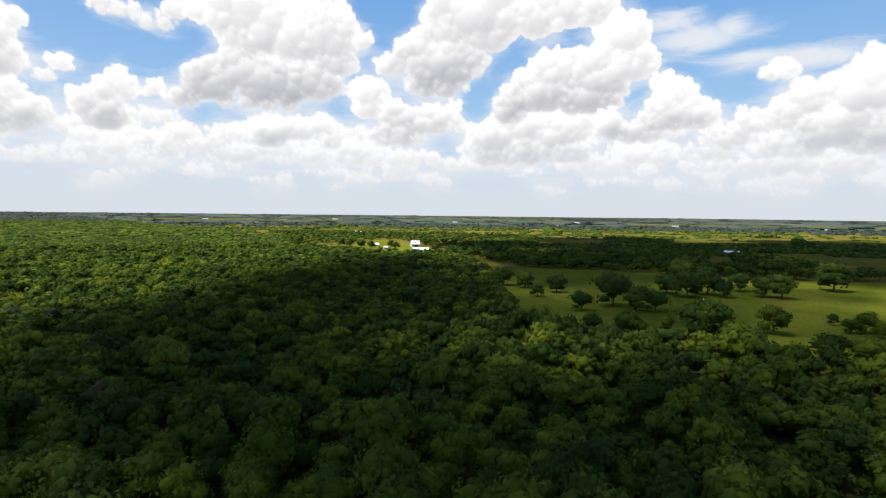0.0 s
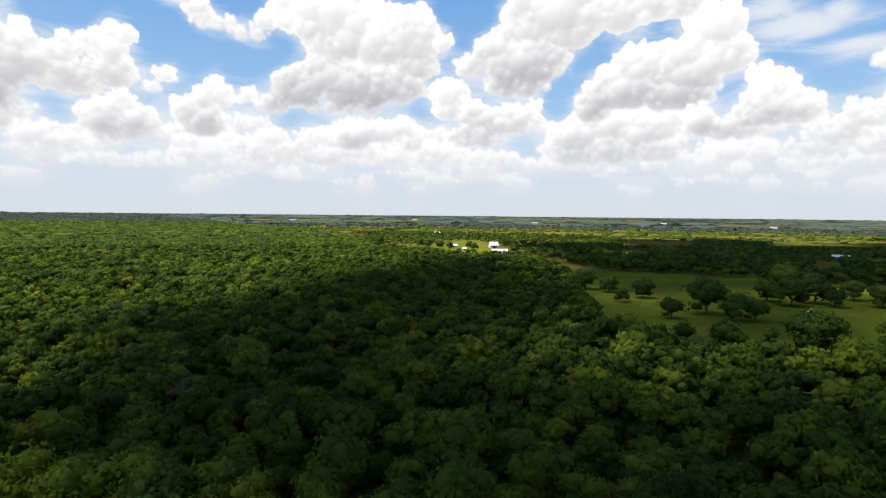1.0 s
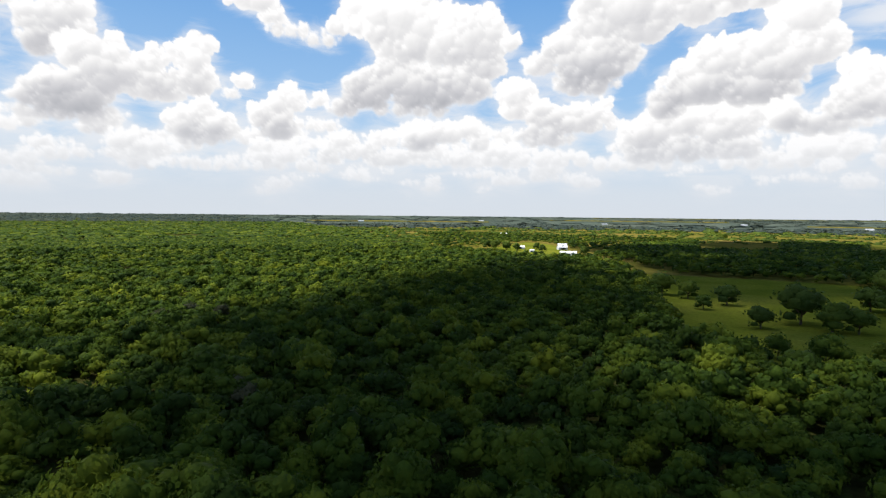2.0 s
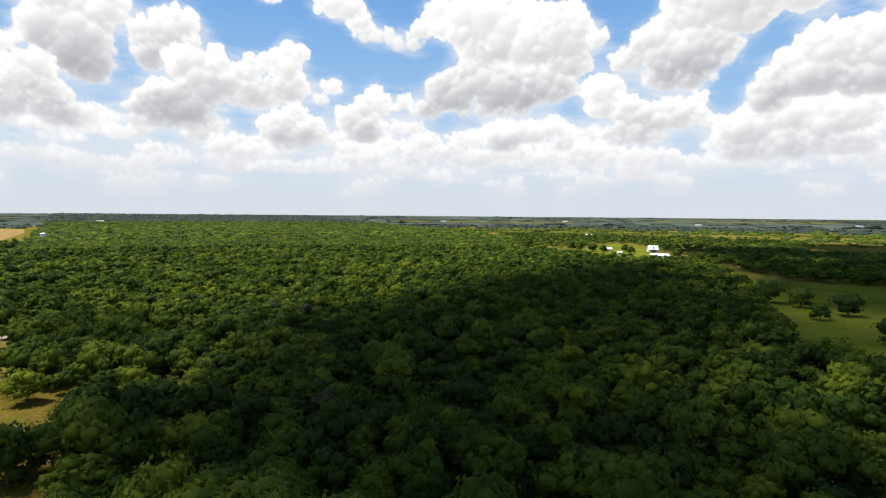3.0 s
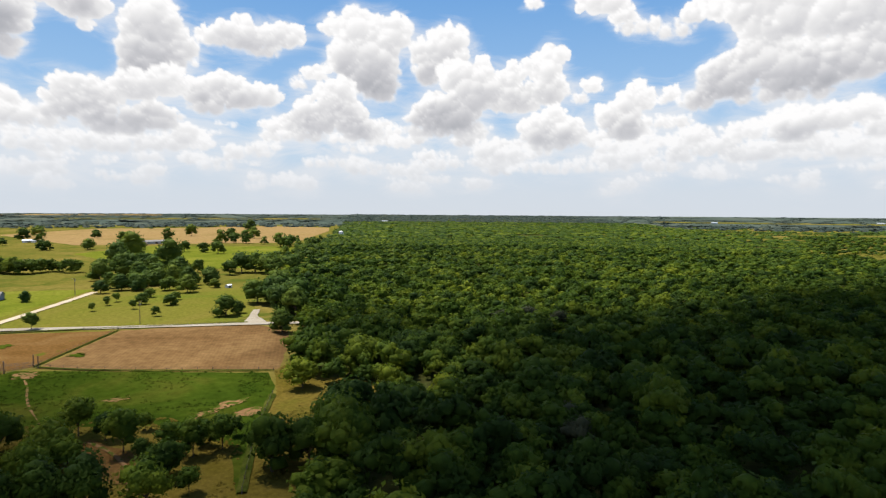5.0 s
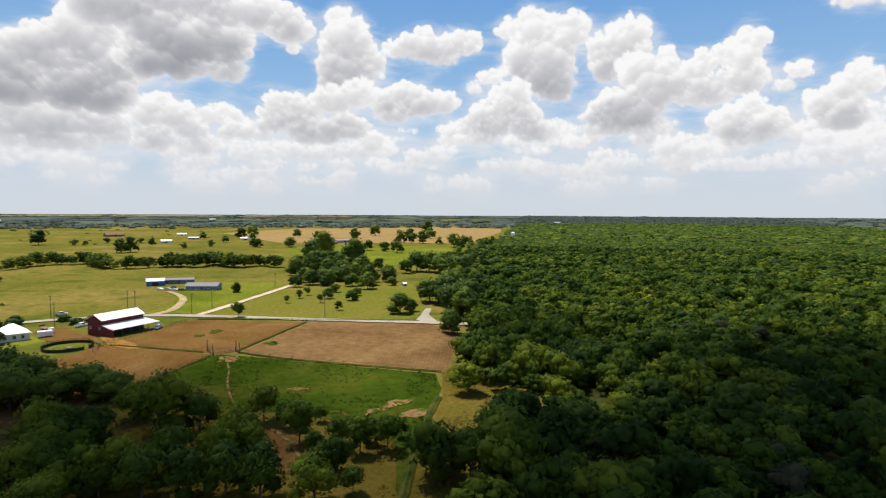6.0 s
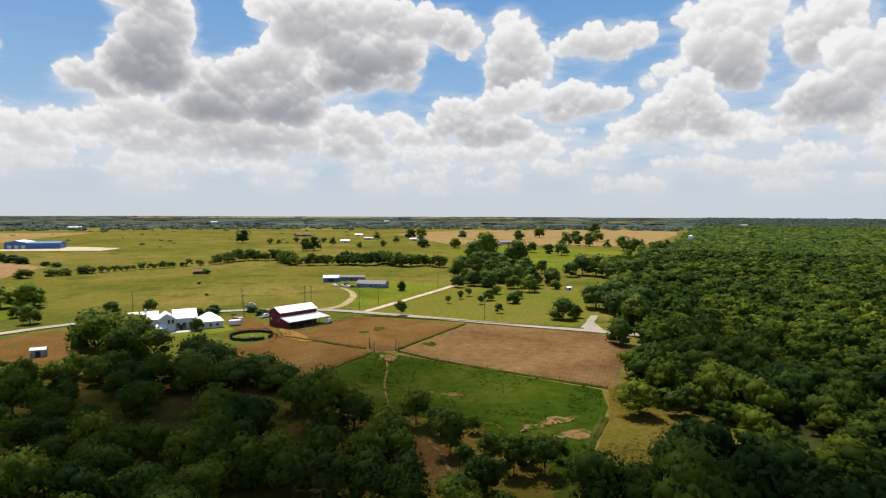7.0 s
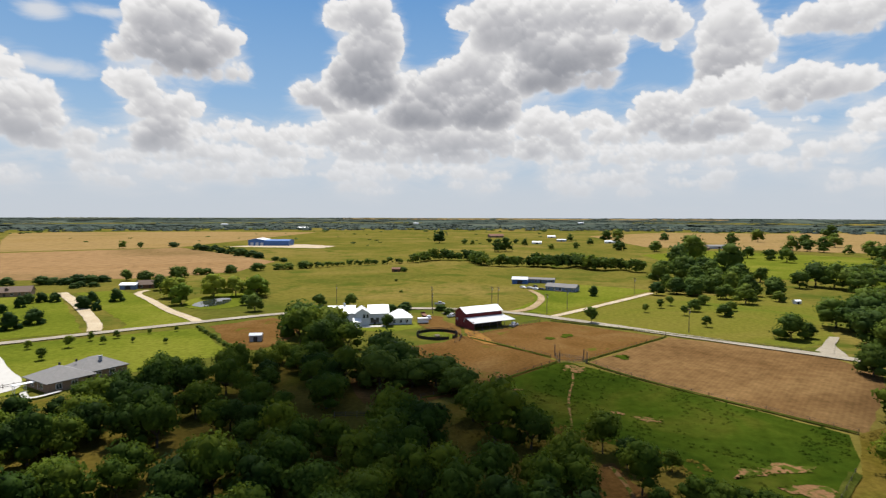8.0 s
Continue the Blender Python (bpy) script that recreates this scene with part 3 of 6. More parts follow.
cumulus(2, (56.4, 13.1, 2.4, 1.8), (54.3, 14, 1.1, 1), (54.8, 11.7, 2.9, 2), (57.5, 9.8, 3.1, 2.1), (60.1, 9.4, 1.8, 1.3), (51.6, 12.9, 1.4, 1.4), (49.4, 13.9, 1, 1.3), (47.5, 14.8, 1.7, 1.1), (48, 13.2, 1.7, 1.5), (51, 11, 2.7, 1.6), (47.7, 11.7, 1.7, 1.6), (56.5, 8.2, 3.7, 1.1), (59.6, 8.1, 2.6, 0.9))
cumulus(1, (57.5, 16.5, 2.1, 1.4), (60.1, 15.1, 1.3, 1.7), (59.6, 13.5, 1.5, 1.7), (56.9, 14.6, 1.6, 1.2), (58.5, 15.5, 2.3, 1.5))
cumulus(1, (66.4, 17.1, 2.3, 1.8), (63, 17, 2, 1.8), (67.4, 14.7, 2.1, 2.1), (64.6, 14.5, 2.4, 2.8), (68.7, 17.3, 1.4, 1.1), (64.1, 12.1, 1.7, 1.9), (66, 13.4, 2.3, 2.4))
cumulus(2, (68.4, 11, 2, 1.7), (70.7, 9.6, 2.2, 1.3), (67.5, 9.4, 1.9, 1.5), (72.5, 8.5, 1.5, 1), (69.4, 8.5, 3.5, 1.2), (66.1, 8, 2.4, 1.3), (71.2, 7.4, 2.2, 1))
cumulus(2, (70.6, 13.1, 1.5, 0.8), (72, 12.1, 0.9, 0.7), (69.3, 13.5, 0.7, 0.6))
cumulus(2, (79.2, 11.6, 1.6, 1.3), (77.3, 10.7, 2.3, 1.5), (74.9, 10.8, 1.4, 1.3), (80, 9.7, 2.1, 1.2), (81, 10.7, 1.6, 1.3))
cumulus(2, (77.2, 15.9, 2.6, 1.5), (73.6, 16.1, 2.3, 1.3), (75.2, 14.8, 1.8, 0.9), (79.5, 15.5, 1.8, 1), (71.9, 16.1, 0.8, 0.9))
cumulus(1, (81.1, 13.2, 0.5, 0.6))
cumulus(2, (47.4, 9.3, 1.7, 1.1), (48.8, 7.9, 1.9, 1.5), (46, 7.7, 2.1, 1.4), (47.7, 6.8, 2.5, 1))
cumulus(2, (43.8, 12, 1.2, 0.8), (44.9, 10.9, 1, 0.7))
cumulus(2, (39.7, 11.4, 1.2, 0.9), (40.5, 10.1, 1.9, 1.3), (38.8, 10.4, 1, 1.1), (42.1, 9, 1.7, 1.3), (40.5, 8.2, 1.9, 1.6), (43, 9.8, 0.7, 0.8))
cumulus(2, (36.6, 10.9, 0.9, 0.9), (37.4, 10.4, 0.6, 0.6))
cumulus(1, (53.8, 6.2, 1.9, 1), (51.6, 5.7, 2.2, 1), (54.3, 5.1, 1.6, 0.7))
cumulus(1, (34.7, 7.1, 1.9, 1), (30.6, 7.3, 2.4, 1), (32.8, 6, 2.7, 1.1), (30.1, 5.4, 2.7, 1), (23, 5.5, 2, 1), (36, 5.5, 1.7, 1), (26.5, 6.1, 2.6, 1))
cumulus(1, (27, 7.5, 2.3, 1.6), (24.5, 8.1, 2.5, 1.4), (22.1, 8.5, 1.9, 1.2), (21.1, 7.2, 1.2, 1.4))
cumulus(0, (80.8, 6.2, 1.4, 0.8), (77.9, 5.5, 1.3, 0.9), (74.7, 6.2, 1.4, 0.6), (79.4, 4.3, 2.2, 0.7))
cumulus(0, (64.7, 4.5, 2.2, 0.6), (69.5, 4.8, 2.7, 0.7), (58.6, 4.7, 1.6, 0.8), (62.2, 6.9, 1.5, 0.8))
cumulus(0, (39.9, 5.5, 1.4, 1), (42.1, 6.3, 1.7, 0.8), (48.8, 4.6, 2.2, 0.7), (44.9, 4.4, 3.4, 0.7))
cumulus(3, (135.2, 17, 3.7, 2.2), (133.9, 14.4, 3.6, 2.1), (131, 15.4, 1.9, 1.6), (137, 14.9, 1.9, 1.8), (139.2, 13.8, 1.2, 1.1), (129.6, 12.9, 1.7, 0.9), (133.9, 12.7, 4, 0.9))
cumulus(2, (138, 11.2, 2.3, 1.4), (137.1, 9.6, 1.9, 1.4), (134.4, 9.8, 1.8, 1.2), (135.8, 8, 2.2, 1.5), (137.2, 6.7, 1.7, 1.5), (135, 6.6, 1.8, 1.2), (139.5, 11.5, 1, 0.9), (133.3, 9.4, 0.8, 0.7))
cumulus(1, (147, 11.6, 1.1, 1.3), (145.6, 9.4, 2.2, 1.5), (146.7, 8, 2.1, 2.2), (144.2, 8, 1.3, 1.1), (145.3, 6.4, 2.9, 1.3), (141.9, 6.6, 1.6, 0.9))
wisps((143.7, 11.9, 3, 0.7), (145.5, 12.1, 1.4, 0.8), (144.6, 16.1, 1.5, 0.7), (139.9, 16.7, 2, 0.5))
cumulus(3, (117.6, 18.5, 2.9, 2.1), (116, 16.1, 2.2, 2), (117.6, 15, 2.7, 2.5), (119.3, 13, 2.4, 2.3), (117.1, 12, 2.4, 1.8), (115.5, 12.6, 1.6, 2), (120.3, 18.4, 1.6, 1.4), (118.7, 10.9, 2.2, 1))
cumulus(2, (123, 11.3, 2, 1.3), (120.9, 12.9, 1.3, 1.8), (120.9, 10.8, 1.9, 1.3))
cumulus(3, (105.6, 17.1, 2.2, 2.4), (107.8, 18.6, 2.2, 1.4), (103.9, 18, 4.4, 2.4), (101.2, 16, 3.2, 1.9), (98.6, 15.1, 4.3, 2.2), (94.9, 15.1, 2.1, 1.9), (95.4, 12.7, 2.3, 1.2), (100.7, 13, 4.3, 1.8), (98.6, 18.3, 4.3, 1.9), (94, 17.9, 4.1, 1.8), (90, 17.1, 2.4, 1.8), (89.5, 15.2, 0.7, 0.8))
cumulus(2, (106.6, 14.6, 3.3, 2), (109.4, 13.1, 2.8, 2), (111.6, 12.1, 2.5, 1.8), (105, 12.6, 4.4, 2), (112.7, 10, 4.4, 2.1), (106.6, 10, 4.4, 2.1), (113.8, 12.6, 1.6, 1.3))
cumulus(1, (119.3, 9.1, 3.2, 1.8), (114.9, 8.4, 3.8, 1.9), (109.9, 7.6, 4.4, 1.9), (106.1, 7.8, 3.3, 1.6), (121.5, 7.7, 2.6, 1.3), (118.2, 6.4, 3.2, 1.3), (103.8, 6.5, 1.9, 1.1), (112.7, 5.9, 4.4, 1.1), (107.7, 5.9, 2.8, 1.1))
cumulus(1, (129, 7.7, 1, 1.1), (127.2, 7.2, 2, 1.1), (125.1, 7.8, 1.5, 1), (125.7, 6.2, 2.6, 1), (133.1, 5.9, 1.9, 1), (130.7, 5.5, 1.9, 0.9), (135.5, 5.3, 1.8, 0.7))
cumulus(1, (101.1, 8.8, 3.3, 1.6), (101.7, 6.4, 2.2, 1.3), (98.5, 7.7, 2.1, 1.3), (97.9, 6.1, 2.1, 1.1), (95.9, 8.9, 2.6, 1))
cumulus(1, (84.5, 16.4, 2.7, 2.2), (85.3, 14.3, 2.1, 2.3), (83.9, 13.2, 2.2, 2), (82.2, 14.4, 1.5, 1.8), (86.1, 12, 1.4, 1.4))
cumulus(2, (90.4, 10.4, 2, 1.2), (88.4, 9.8, 1.9, 1.2), (85.7, 10.8, 2.3, 1.4), (83.4, 11.3, 1.8, 1.4), (90.8, 8.7, 2.5, 1.3), (93.8, 7.5, 3.1, 1), (87.4, 7.8, 3.4, 1.5), (84.2, 8.3, 2.3, 1.4))
cumulus(0, (84.2, 6.1, 2.7, 1), (88.3, 5.8, 2.9, 1), (93.2, 5.5, 3.1, 0.9), (82, 7, 1.3, 1.2))


def blur(f, n):
    """A soft mean over n cells to each side, both ways."""
    for axis in (0, 1):
        pad = [(n, n) if k == axis else (0, 0) for k in (0, 1)]
        c = np.cumsum(np.pad(f, [(a + (k == axis), b) for k, (a, b) in enumerate(pad)], mode="edge"), axis=axis)
        w = 2 * n + 1
        f = (np.take(c, range(w, c.shape[axis]), axis) - np.take(c, range(c.shape[axis] - w), axis)) / w
    return f


def billows(lumps, rng, fine=True):
    """The puffs that a cumulus is piled from: heading, elevation, depth, radius."""
    out = []
    for a, e, w, h in lumps:
        m = min(w, h)
        for k in range(max(2, int(w / m + 0.5))):
            u = (k + 0.5) / max(2, int(w / m + 0.5)) * 2 - 1
            out.append((a + u * max(0, w - 0.8 * m), e - 0.08 * h, 0.0, 0.84 * m))
        n = int(min(44, 8 + 9 * w / m + 2 * w * h))
        for k in range(n):
            t, rho = rng.uniform(0, math.tau), math.sqrt(rng.uniform(0, 1)) * 0.95
            r = m * rng.uniform(0.28, 0.58) * (1.15 - 0.45 * rho)
            y = math.sin(t) * rho
            if y < -0.45:
                y *= 0.62
            p = (a + w * rho * math.cos(t) * 0.94, e + h * y * 0.94, 0.75 * m * math.sqrt(1 - rho * rho), r)
            out.append(p)
            for _ in range(6 if fine and rho > 0.55 and r > 0.2 else 0):
                d = np.array((rng.normal(), rng.normal() + 0.5, abs(rng.normal()) + 0.2))
                d /= np.linalg.norm(d)
                q = r * rng.uniform(0.28, 0.5)
                out.append((p[0] + d[0] * r * 0.9, p[1] + d[1] * r * 0.9, p[2] + d[2] * r * 0.9, q))
    return out


def sky_dome():
    """The ring of far sky round the plain. It leans outwards, so that its own shade falls beyond the land."""
    step = 0.2
    az, els = np.concatenate([np.arange(-46, 164, step), np.arange(164, 314, 2.0)]), np.arange(-1.0, 23.6, step)
    A, E = np.meshgrid(az, els)
    rng = np.random.default_rng(9)
    low = []
    for _ in range(280):          # the crowded low band
        a, e = rng.uniform(-44, 162), rng.uniform(2.2, 8.2)
        w = rng.uniform(0.9, 2.5)
        low.append((0, tuple((a + rng.uniform(-1, 1) * w, e + rng.uniform(-0.2, 0.3) * w, w * rng.uniform(0.5, 0.9), w * rng.uniform(0.25, 0.45)) for _ in range(3))))
    behind = []
    for _ in range(60):           # the sky goes on behind the flight
        a, e, w = rng.uniform(166, 312), rng.uniform(5, 22), rng.uniform(3, 6)
        behind.append((1, tuple((a + rng.uniform(-w, w), e + rng.uniform(-1, 1.5), w * rng.uniform(0.5, 1), w * 0.5 * rng.uniform(0.5, 1)) for _ in range(3))))
    dens, tone, firmness = np.full(A.shape, -1.2), np.full(A.shape, 0.85), np.full(A.shape, 0.5)
    for layer, lumps in sorted(low + SKY + behind, key=lambda c: c[0]):
        mid = sum(l[0] for l in lumps) / len(lumps)
        bottom = min(e - 0.62 * h for a, e, w, h in lumps)
        top = max(e + h for a, e, w, h in lumps)
        j0, j1 = np.searchsorted(az, [min(l[0] - l[2] for l in lumps) - 2, max(l[0] + l[2] for l in lumps) + 2])
        i0, i1 = np.searchsorted(els, [min(l[1] - l[3] for l in lumps) - 2, top + 2])
        if j1 - j0 < 2 or i1 - i0 < 2:
            continue
        cut = (slice(i0, i1), slice(j0, j1))
        a_, e_ = A[cut], E[cut]
        z, d = np.full(a_.shape, -9.0), np.full(a_.shape, -1.2)
        nx, ny, nz = np.zeros(a_.shape), np.zeros(a_.shape), np.ones(a_.shape)
        xs, ys = az[j0:j1], els[i0:i1]
        for pa, pe, pz, r in billows(lumps, rng, layer > 0):
            reach = r + 0.9
            ja, jb = np.searchsorted(xs, [pa - reach, pa + reach])
            ia, ib = np.searchsorted(ys, [pe - reach, pe + reach])
            if ja == jb or ia == ib:
                continue
            w = (slice(ia, ib), slice(ja, jb))
            dx, dy = a_[w] - pa, e_[w] - pe
            rho = np.hypot(dx, dy)
            d[w] = np.maximum(d[w], np.clip(r - rho, -1.2, 0.9))
            up = np.sqrt(np.maximum(r * r - rho * rho, 0))
            nearer = (rho < r) & (pz + up > z[w])
            z[w] = np.where(nearer, pz + up, z[w])
            for field, value in ((nx, dx / r), (ny, dy / r), (nz, up / r)):
                field[w] = np.where(nearer, value, field[w])
        turn = radians(SUN_AZ - mid)
        ce = math.cos(radians(SUN_EL))
        dot = nx * math.sin(turn) * ce + ny * math.sin(radians(SUN_EL)) - 0.6 * nz * math.cos(turn) * ce
        dot = np.where(dot < 0, 0.45 * dot, dot)              # light scattered within fills the shaded sides
        away = max(0.0, math.cos(turn))                      # how much the sun stands behind it
        thick = blur(np.clip(d, 0, 0.9), 5)
        rise = np.clip((e_ - bottom) / max(0.8, top - bottom), 0, 1)
        b = 0.88 + 0.36 * dot - 0.32 * (1 - rise) ** 2 * np.clip(thick / 0.6, 0, 1) - away * 0.3 * np.clip(thick - 0.25, 0, 1) * layer / 3 + 0.16 * np.exp(-np.maximum(d, 0) / 0.22)
        b = np.clip(0.3 * b + 0.35 * blur(b, 1) + 0.35 * blur(b, 5), 0.4, 1.1)
        al = np.clip((d + 0.06) / 0.26, 0, 1)
        al = al * al * (3 - 2 * al)
        tone[cut] = tone[cut] * (1 - al) + b * al
        foot = np.clip(rise * 2.2, 0.2, 1) * (0.65 if layer == 0 else 0.8 if layer == 1 else 1.0)
        firmness[cut] = np.where(d > dens[cut], foot, firmness[cut])
        dens[cut] = np.maximum(dens[cut], d)
    firmness = blur(firmness, 3)
    veil = np.clip(0.62 * blur(np.clip(dens, -0.9, 0.5), 5) + 0.06 + 0.2 * np.clip(1 - E / 12, 0, 1), -0.6, 0.35)
    for a, e, w, h in VEILS:
        veil = np.maximum(veil, np.clip(0.55 * (1 - np.hypot((A - a) / w, (E - e) / h)), -0.6, 0.5))
    ar, te = np.radians(A), np.tan(np.radians(E))
    R = 3650.0 / (1 - 0.45 * np.maximum(te, 0))
    V = np.stack([CLOUD_EYE.x - R * np.sin(ar), CLOUD_EYE.y + R * np.cos(ar), CLOUD_EYE.z + R * te], -1).reshape(-1, 3)
    rows, n_az = len(els), len(az)
    i, j = np.meshgrid(np.arange(rows - 1), np.arange(n_az), indexing="ij")
    j2 = (j + 1) % n_az
    Q = np.stack([i * n_az + j, (i + 1) * n_az + j, (i + 1) * n_az + j2, i * n_az + j2], -1).reshape(-1, 4)
    me = mesh_from("backdrop_sky", V, Q, None, M["sky"], smooth=True)
    for name, field in (("veil", veil), ("elevation", E)):
        me.attributes.new(name, "FLOAT", "POINT").data.foreach_set("value", field.ravel().astype(np.float32))
    for name, field in (("sky_at", np.stack([A, E, 0 * A], -1)), ("cloud", np.stack([dens, tone, firmness], -1))):
        me.attributes.new(name, "FLOAT_VECTOR", "POINT").data.foreach_set("vector", field.ravel().astype(np.float32))
    return tagged(new("backdrop_sky", me), "summer sky with piled white cumulus clouds", "sky", "", "structure")


sky_dome()


def overhead_cloud(*discs, thin=False):
    """A cumulus high above, outside the view, whose shade lies on the land. discs: x, y of the shade on the ground, half-width."""
    up = heading(SUN_AZ, SUN_EL) * (3000 / math.sin(radians(SUN_EL)))
    Vs, Ts, n = [], [], 0
    rng = np.random.default_rng(len(discs))
    for x, y, r in discs:
        for k in range(4):
            iv, it = ICO[2]
            s = r * (1.0 if k == 0 else rng.uniform(0.35, 0.6))
            a = rng.uniform(0, math.tau)
            off = 0 if k == 0 else r * 0.75
            lv = lumpy(iv, 0.4, 1.6, rng.uniform(0, 90)) * np.array((s, s, s * 0.35))
            Vs.append(lv + np.array((x + up.x + off * math.cos(a), y + up.y + off * math.sin(a), up.z + rng.uniform(-10, 10))))
            Ts.append(it + n)
            n += len(lv)
        for k in range(16):       # torn fringes
            iv, it = ICO[1]
            s, a, off = r * rng.uniform(0.1, 0.24), rng.uniform(0, math.tau), r * rng.uniform(1.05, 2.5)
            lv = lumpy(iv, 0.4, 1.6, rng.uniform(0, 90)) * np.array((s, s, s * 0.35))
            Vs.append(lv + np.array((x + up.x + off * math.cos(a), y + up.y + off * math.sin(a), up.z + rng.uniform(-10, 10))))
            Ts.append(it + n)
            n += len(lv)
    me = mesh_from("backdrop_cloud", np.concatenate(Vs), None, np.concatenate(Ts), M["thin_cloud" if thin else "cloud"], smooth=True)
    return tagged(new("backdrop_cloud", me), "thin torn cloud drifting high over the woods" if thin else "dense cumulus cloud drifting high over the woods", "cloud", "", "structure")


overhead_cloud((-70, 116, 22), (-124, 88, 22), (-108, 76, 18), (-120, 180, 48), (-110, 230, 44), (-140, 310, 46),
               (-150, 380, 48), (-92, 370, 48), (-130, 460, 48), (-85, 450, 40), (-140, 550, 42), (-35, 350, 28), (-20, 120, 26), (-5, 90, 26), (20, 140, 26), (50, 290, 40), (20, 240, 30), (-90, 150, 30), (-85, 120, 16))
overhead_cloud((-118, 122, 22), (-146, 124, 18), (-172, 225, 42), (-100, 275, 50), (-52, 300, 38), (-80, 222, 28), (-64, 195, 34), (-40, 240, 32), (-52, 130, 24), (-48, 155, 27), (-28, 160, 22), (-60, 100, 26), (45, 175, 28), (48, 110, 28), (75, 140, 26), (30, 95, 26), (100, 204, 33), (130, 240, 34), (120, 300, 50), (60, 410, 46), (150, 390, 50), (20, 470, 40), (90, 360, 40), (20, 320, 36), (70, 180, 24),
               (-140, 8, 20), (-112, 20, 16), (-158, 34, 20), (-136, 24, 16), (-128, -14, 14), (-186, 0, 16), (-215, 125, 22), (-245, 138, 24), (-200, 104, 16), (-215, 18, 18), thin=True)
overhead_cloud((-168, -26, 16), (-150, -28, 16), (-196, -30, 20), (-180, -52, 22), (-160, -58, 18), (-202, -62, 16), (-196, -12, 16), (-148, -12, 13), (-162, -6, 15), (-170, 10, 13), (-50, 82, 22), (-76, 78, 16))
overhead_cloud((50, 620, 110), (0, 900, 150), (200, 800, 180), (350, 1000, 200), (100, 1150, 150), (-70, 740, 50), (0, 520, 50), (80, 480, 46), (180, 560, 70), (420, 760, 110), (290, 560, 70), (380, 640, 80), (0, 420, 34), (560, 1200, 180))

# ---- land ----


def land():
    """One sheet to the horizon: fine rings near, wide rings far."""
    V, Q = [], []
    rings = [0, 60, 150, 300, 600, 1000, 1500, 1900, 2300, 2600, 2900, 3200, 3450, 3640]
    seg = 96
    for r in rings:
        for i in range(seg):
            a = math.tau * i / seg
            x, y = -25 + r * math.cos(a), 25 + r * math.sin(a)
            V.append((x, y, height(x, y)))
    for k in range(len(rings) - 1):
        for i in range(seg):
            j = (i + 1) % seg
            Q.append((k * seg + i, (k + 1) * seg + i, (k + 1) * seg + j, k * seg + j))
    return tagged(new("ground", mesh_from("ground", V, Q, None, M["meadow"], smooth=True)), "yellow-green summer grassland stretching to the horizon", "ground", "", "structure")


land()

FOREST = [(-112, 66), (-128, 72), (-148, 88), (-160, 100), (-172, 108), (-183, 94), (-198, 86), (-214, 93), (-252, 110), (-290, 119),
          (-324, 116), (-360, 124), (-405, 134), (-470, 165), (-530, 198), (-615, 236), (-830, 310), (-1000, 390), (-1500, 615), (-2300, 960), (-3280, 1400),
          (-2500, 2400), (-1500, 1900), (-800, 1380), (-520, 1080), (-400, 800), (-290, 735), (-194, 675), (-140, 690), (-88, 640), (-66, 545),
          (-42, 430), (-16, 300), (-10, 246), (8, 236), (40, 222), (62, 205), (95, 196), (150, 200), (230, 190), (230, 40), (60, 20), (-60, 24), (-100, 50)]
WEST_WOOD = [(-172, -98), (-198, -88), (-208, -84), (-214, -72), (-214, -56), (-206, -48), (-196, -34), (-180, -26), (-172, -8), (-158, 4), (-140, 8),
             (-112, 2), (-92, -40), (-100, -96), (-126, -120), (-150, -112)]

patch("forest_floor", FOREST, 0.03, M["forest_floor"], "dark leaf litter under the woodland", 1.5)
patch("wood_floor", WEST_WOOD + [], 0.03, M["dry_grass"], "dry grass and bare earth under scattered trees", 1.5)
patch("savanna_floor", [(-172, -8), (-185, -12), (-196, -4), (-192, 20), (-184, 40), (-172, 52), (-150, 66), (-120, 60), (-96, 40), (-110, 4), (-150, 4)], 0.035, M["dry_grass"], "dry grass between scattered oaks", 1.0)
patch("field_pasture", [(-245, 14), (-232, 36), (-203, 82), (-188, 80), (-126, 56), (-150, 60), (-172, 46), (-184, 20), (-190, -4), (-205, -6), (-238, 8)], 0.05, M["pasture"], "green pasture with worn bare patches", 0.8)
patch("field_hay", [(-245, 20), (-299, 46), (-285, 98), (-262, 106), (-246, 102), (-205, 86), (-231, 38)], 0.05, M["hay"], "cut brown hayfield with faint rows", 0.5)
patch("field_paddock", [(-246, 12), (-252, 4), (-268, -20), (-272, -30), (-306, -14), (-316, -6), (-310, 14), (-299, 44), (-247, 18)], 0.05, M["soil"], "bare brown paddock with a few weeds", 0.6)
patch("field_yard", [(-244, 12), (-252, 2), (-270, -24), (-272, -32), (-258, -34), (-240, -50), (-222, -52), (-205, -30), (-196, -20), (-196, -4), (-206, -4)], 0.05, M["soil"], "bare brown holding yard", 0.8)
patch("field_strip", [(-188, 80), (-204, 84), (-218, 100), (-190, 96), (-176, 108), (-160, 98), (-128, 68), (-116, 62), (-127, 58)], 0.055, M["dry_grass"], "strip of dry grass along the woods", 0.8)
patch("lawn_east", [(-337, -14), (-440, 36), (-436, 60), (-450, 110), (-420, 122), (-318, 108), (-296, 92), (-304, 46), (-322, 8)], 0.04, M["worn_lawn"], "mown lawn with young trees", 0.6)
patch("lawn_house", [(-338, -28), (-378, -24), (-416, -34), (-470, -20), (-452, 40), (-436, 32), (-338, -10)], 0.045, M["lawn"], "bright green mown lawn round a house", 0.6)
patch("lawn_white_house", [(-268, -62), (-284, -52), (-300, -70), (-284, -100), (-262, -96)], 0.05, M["lawn"], "green lawn in front of the white house", 0.6)
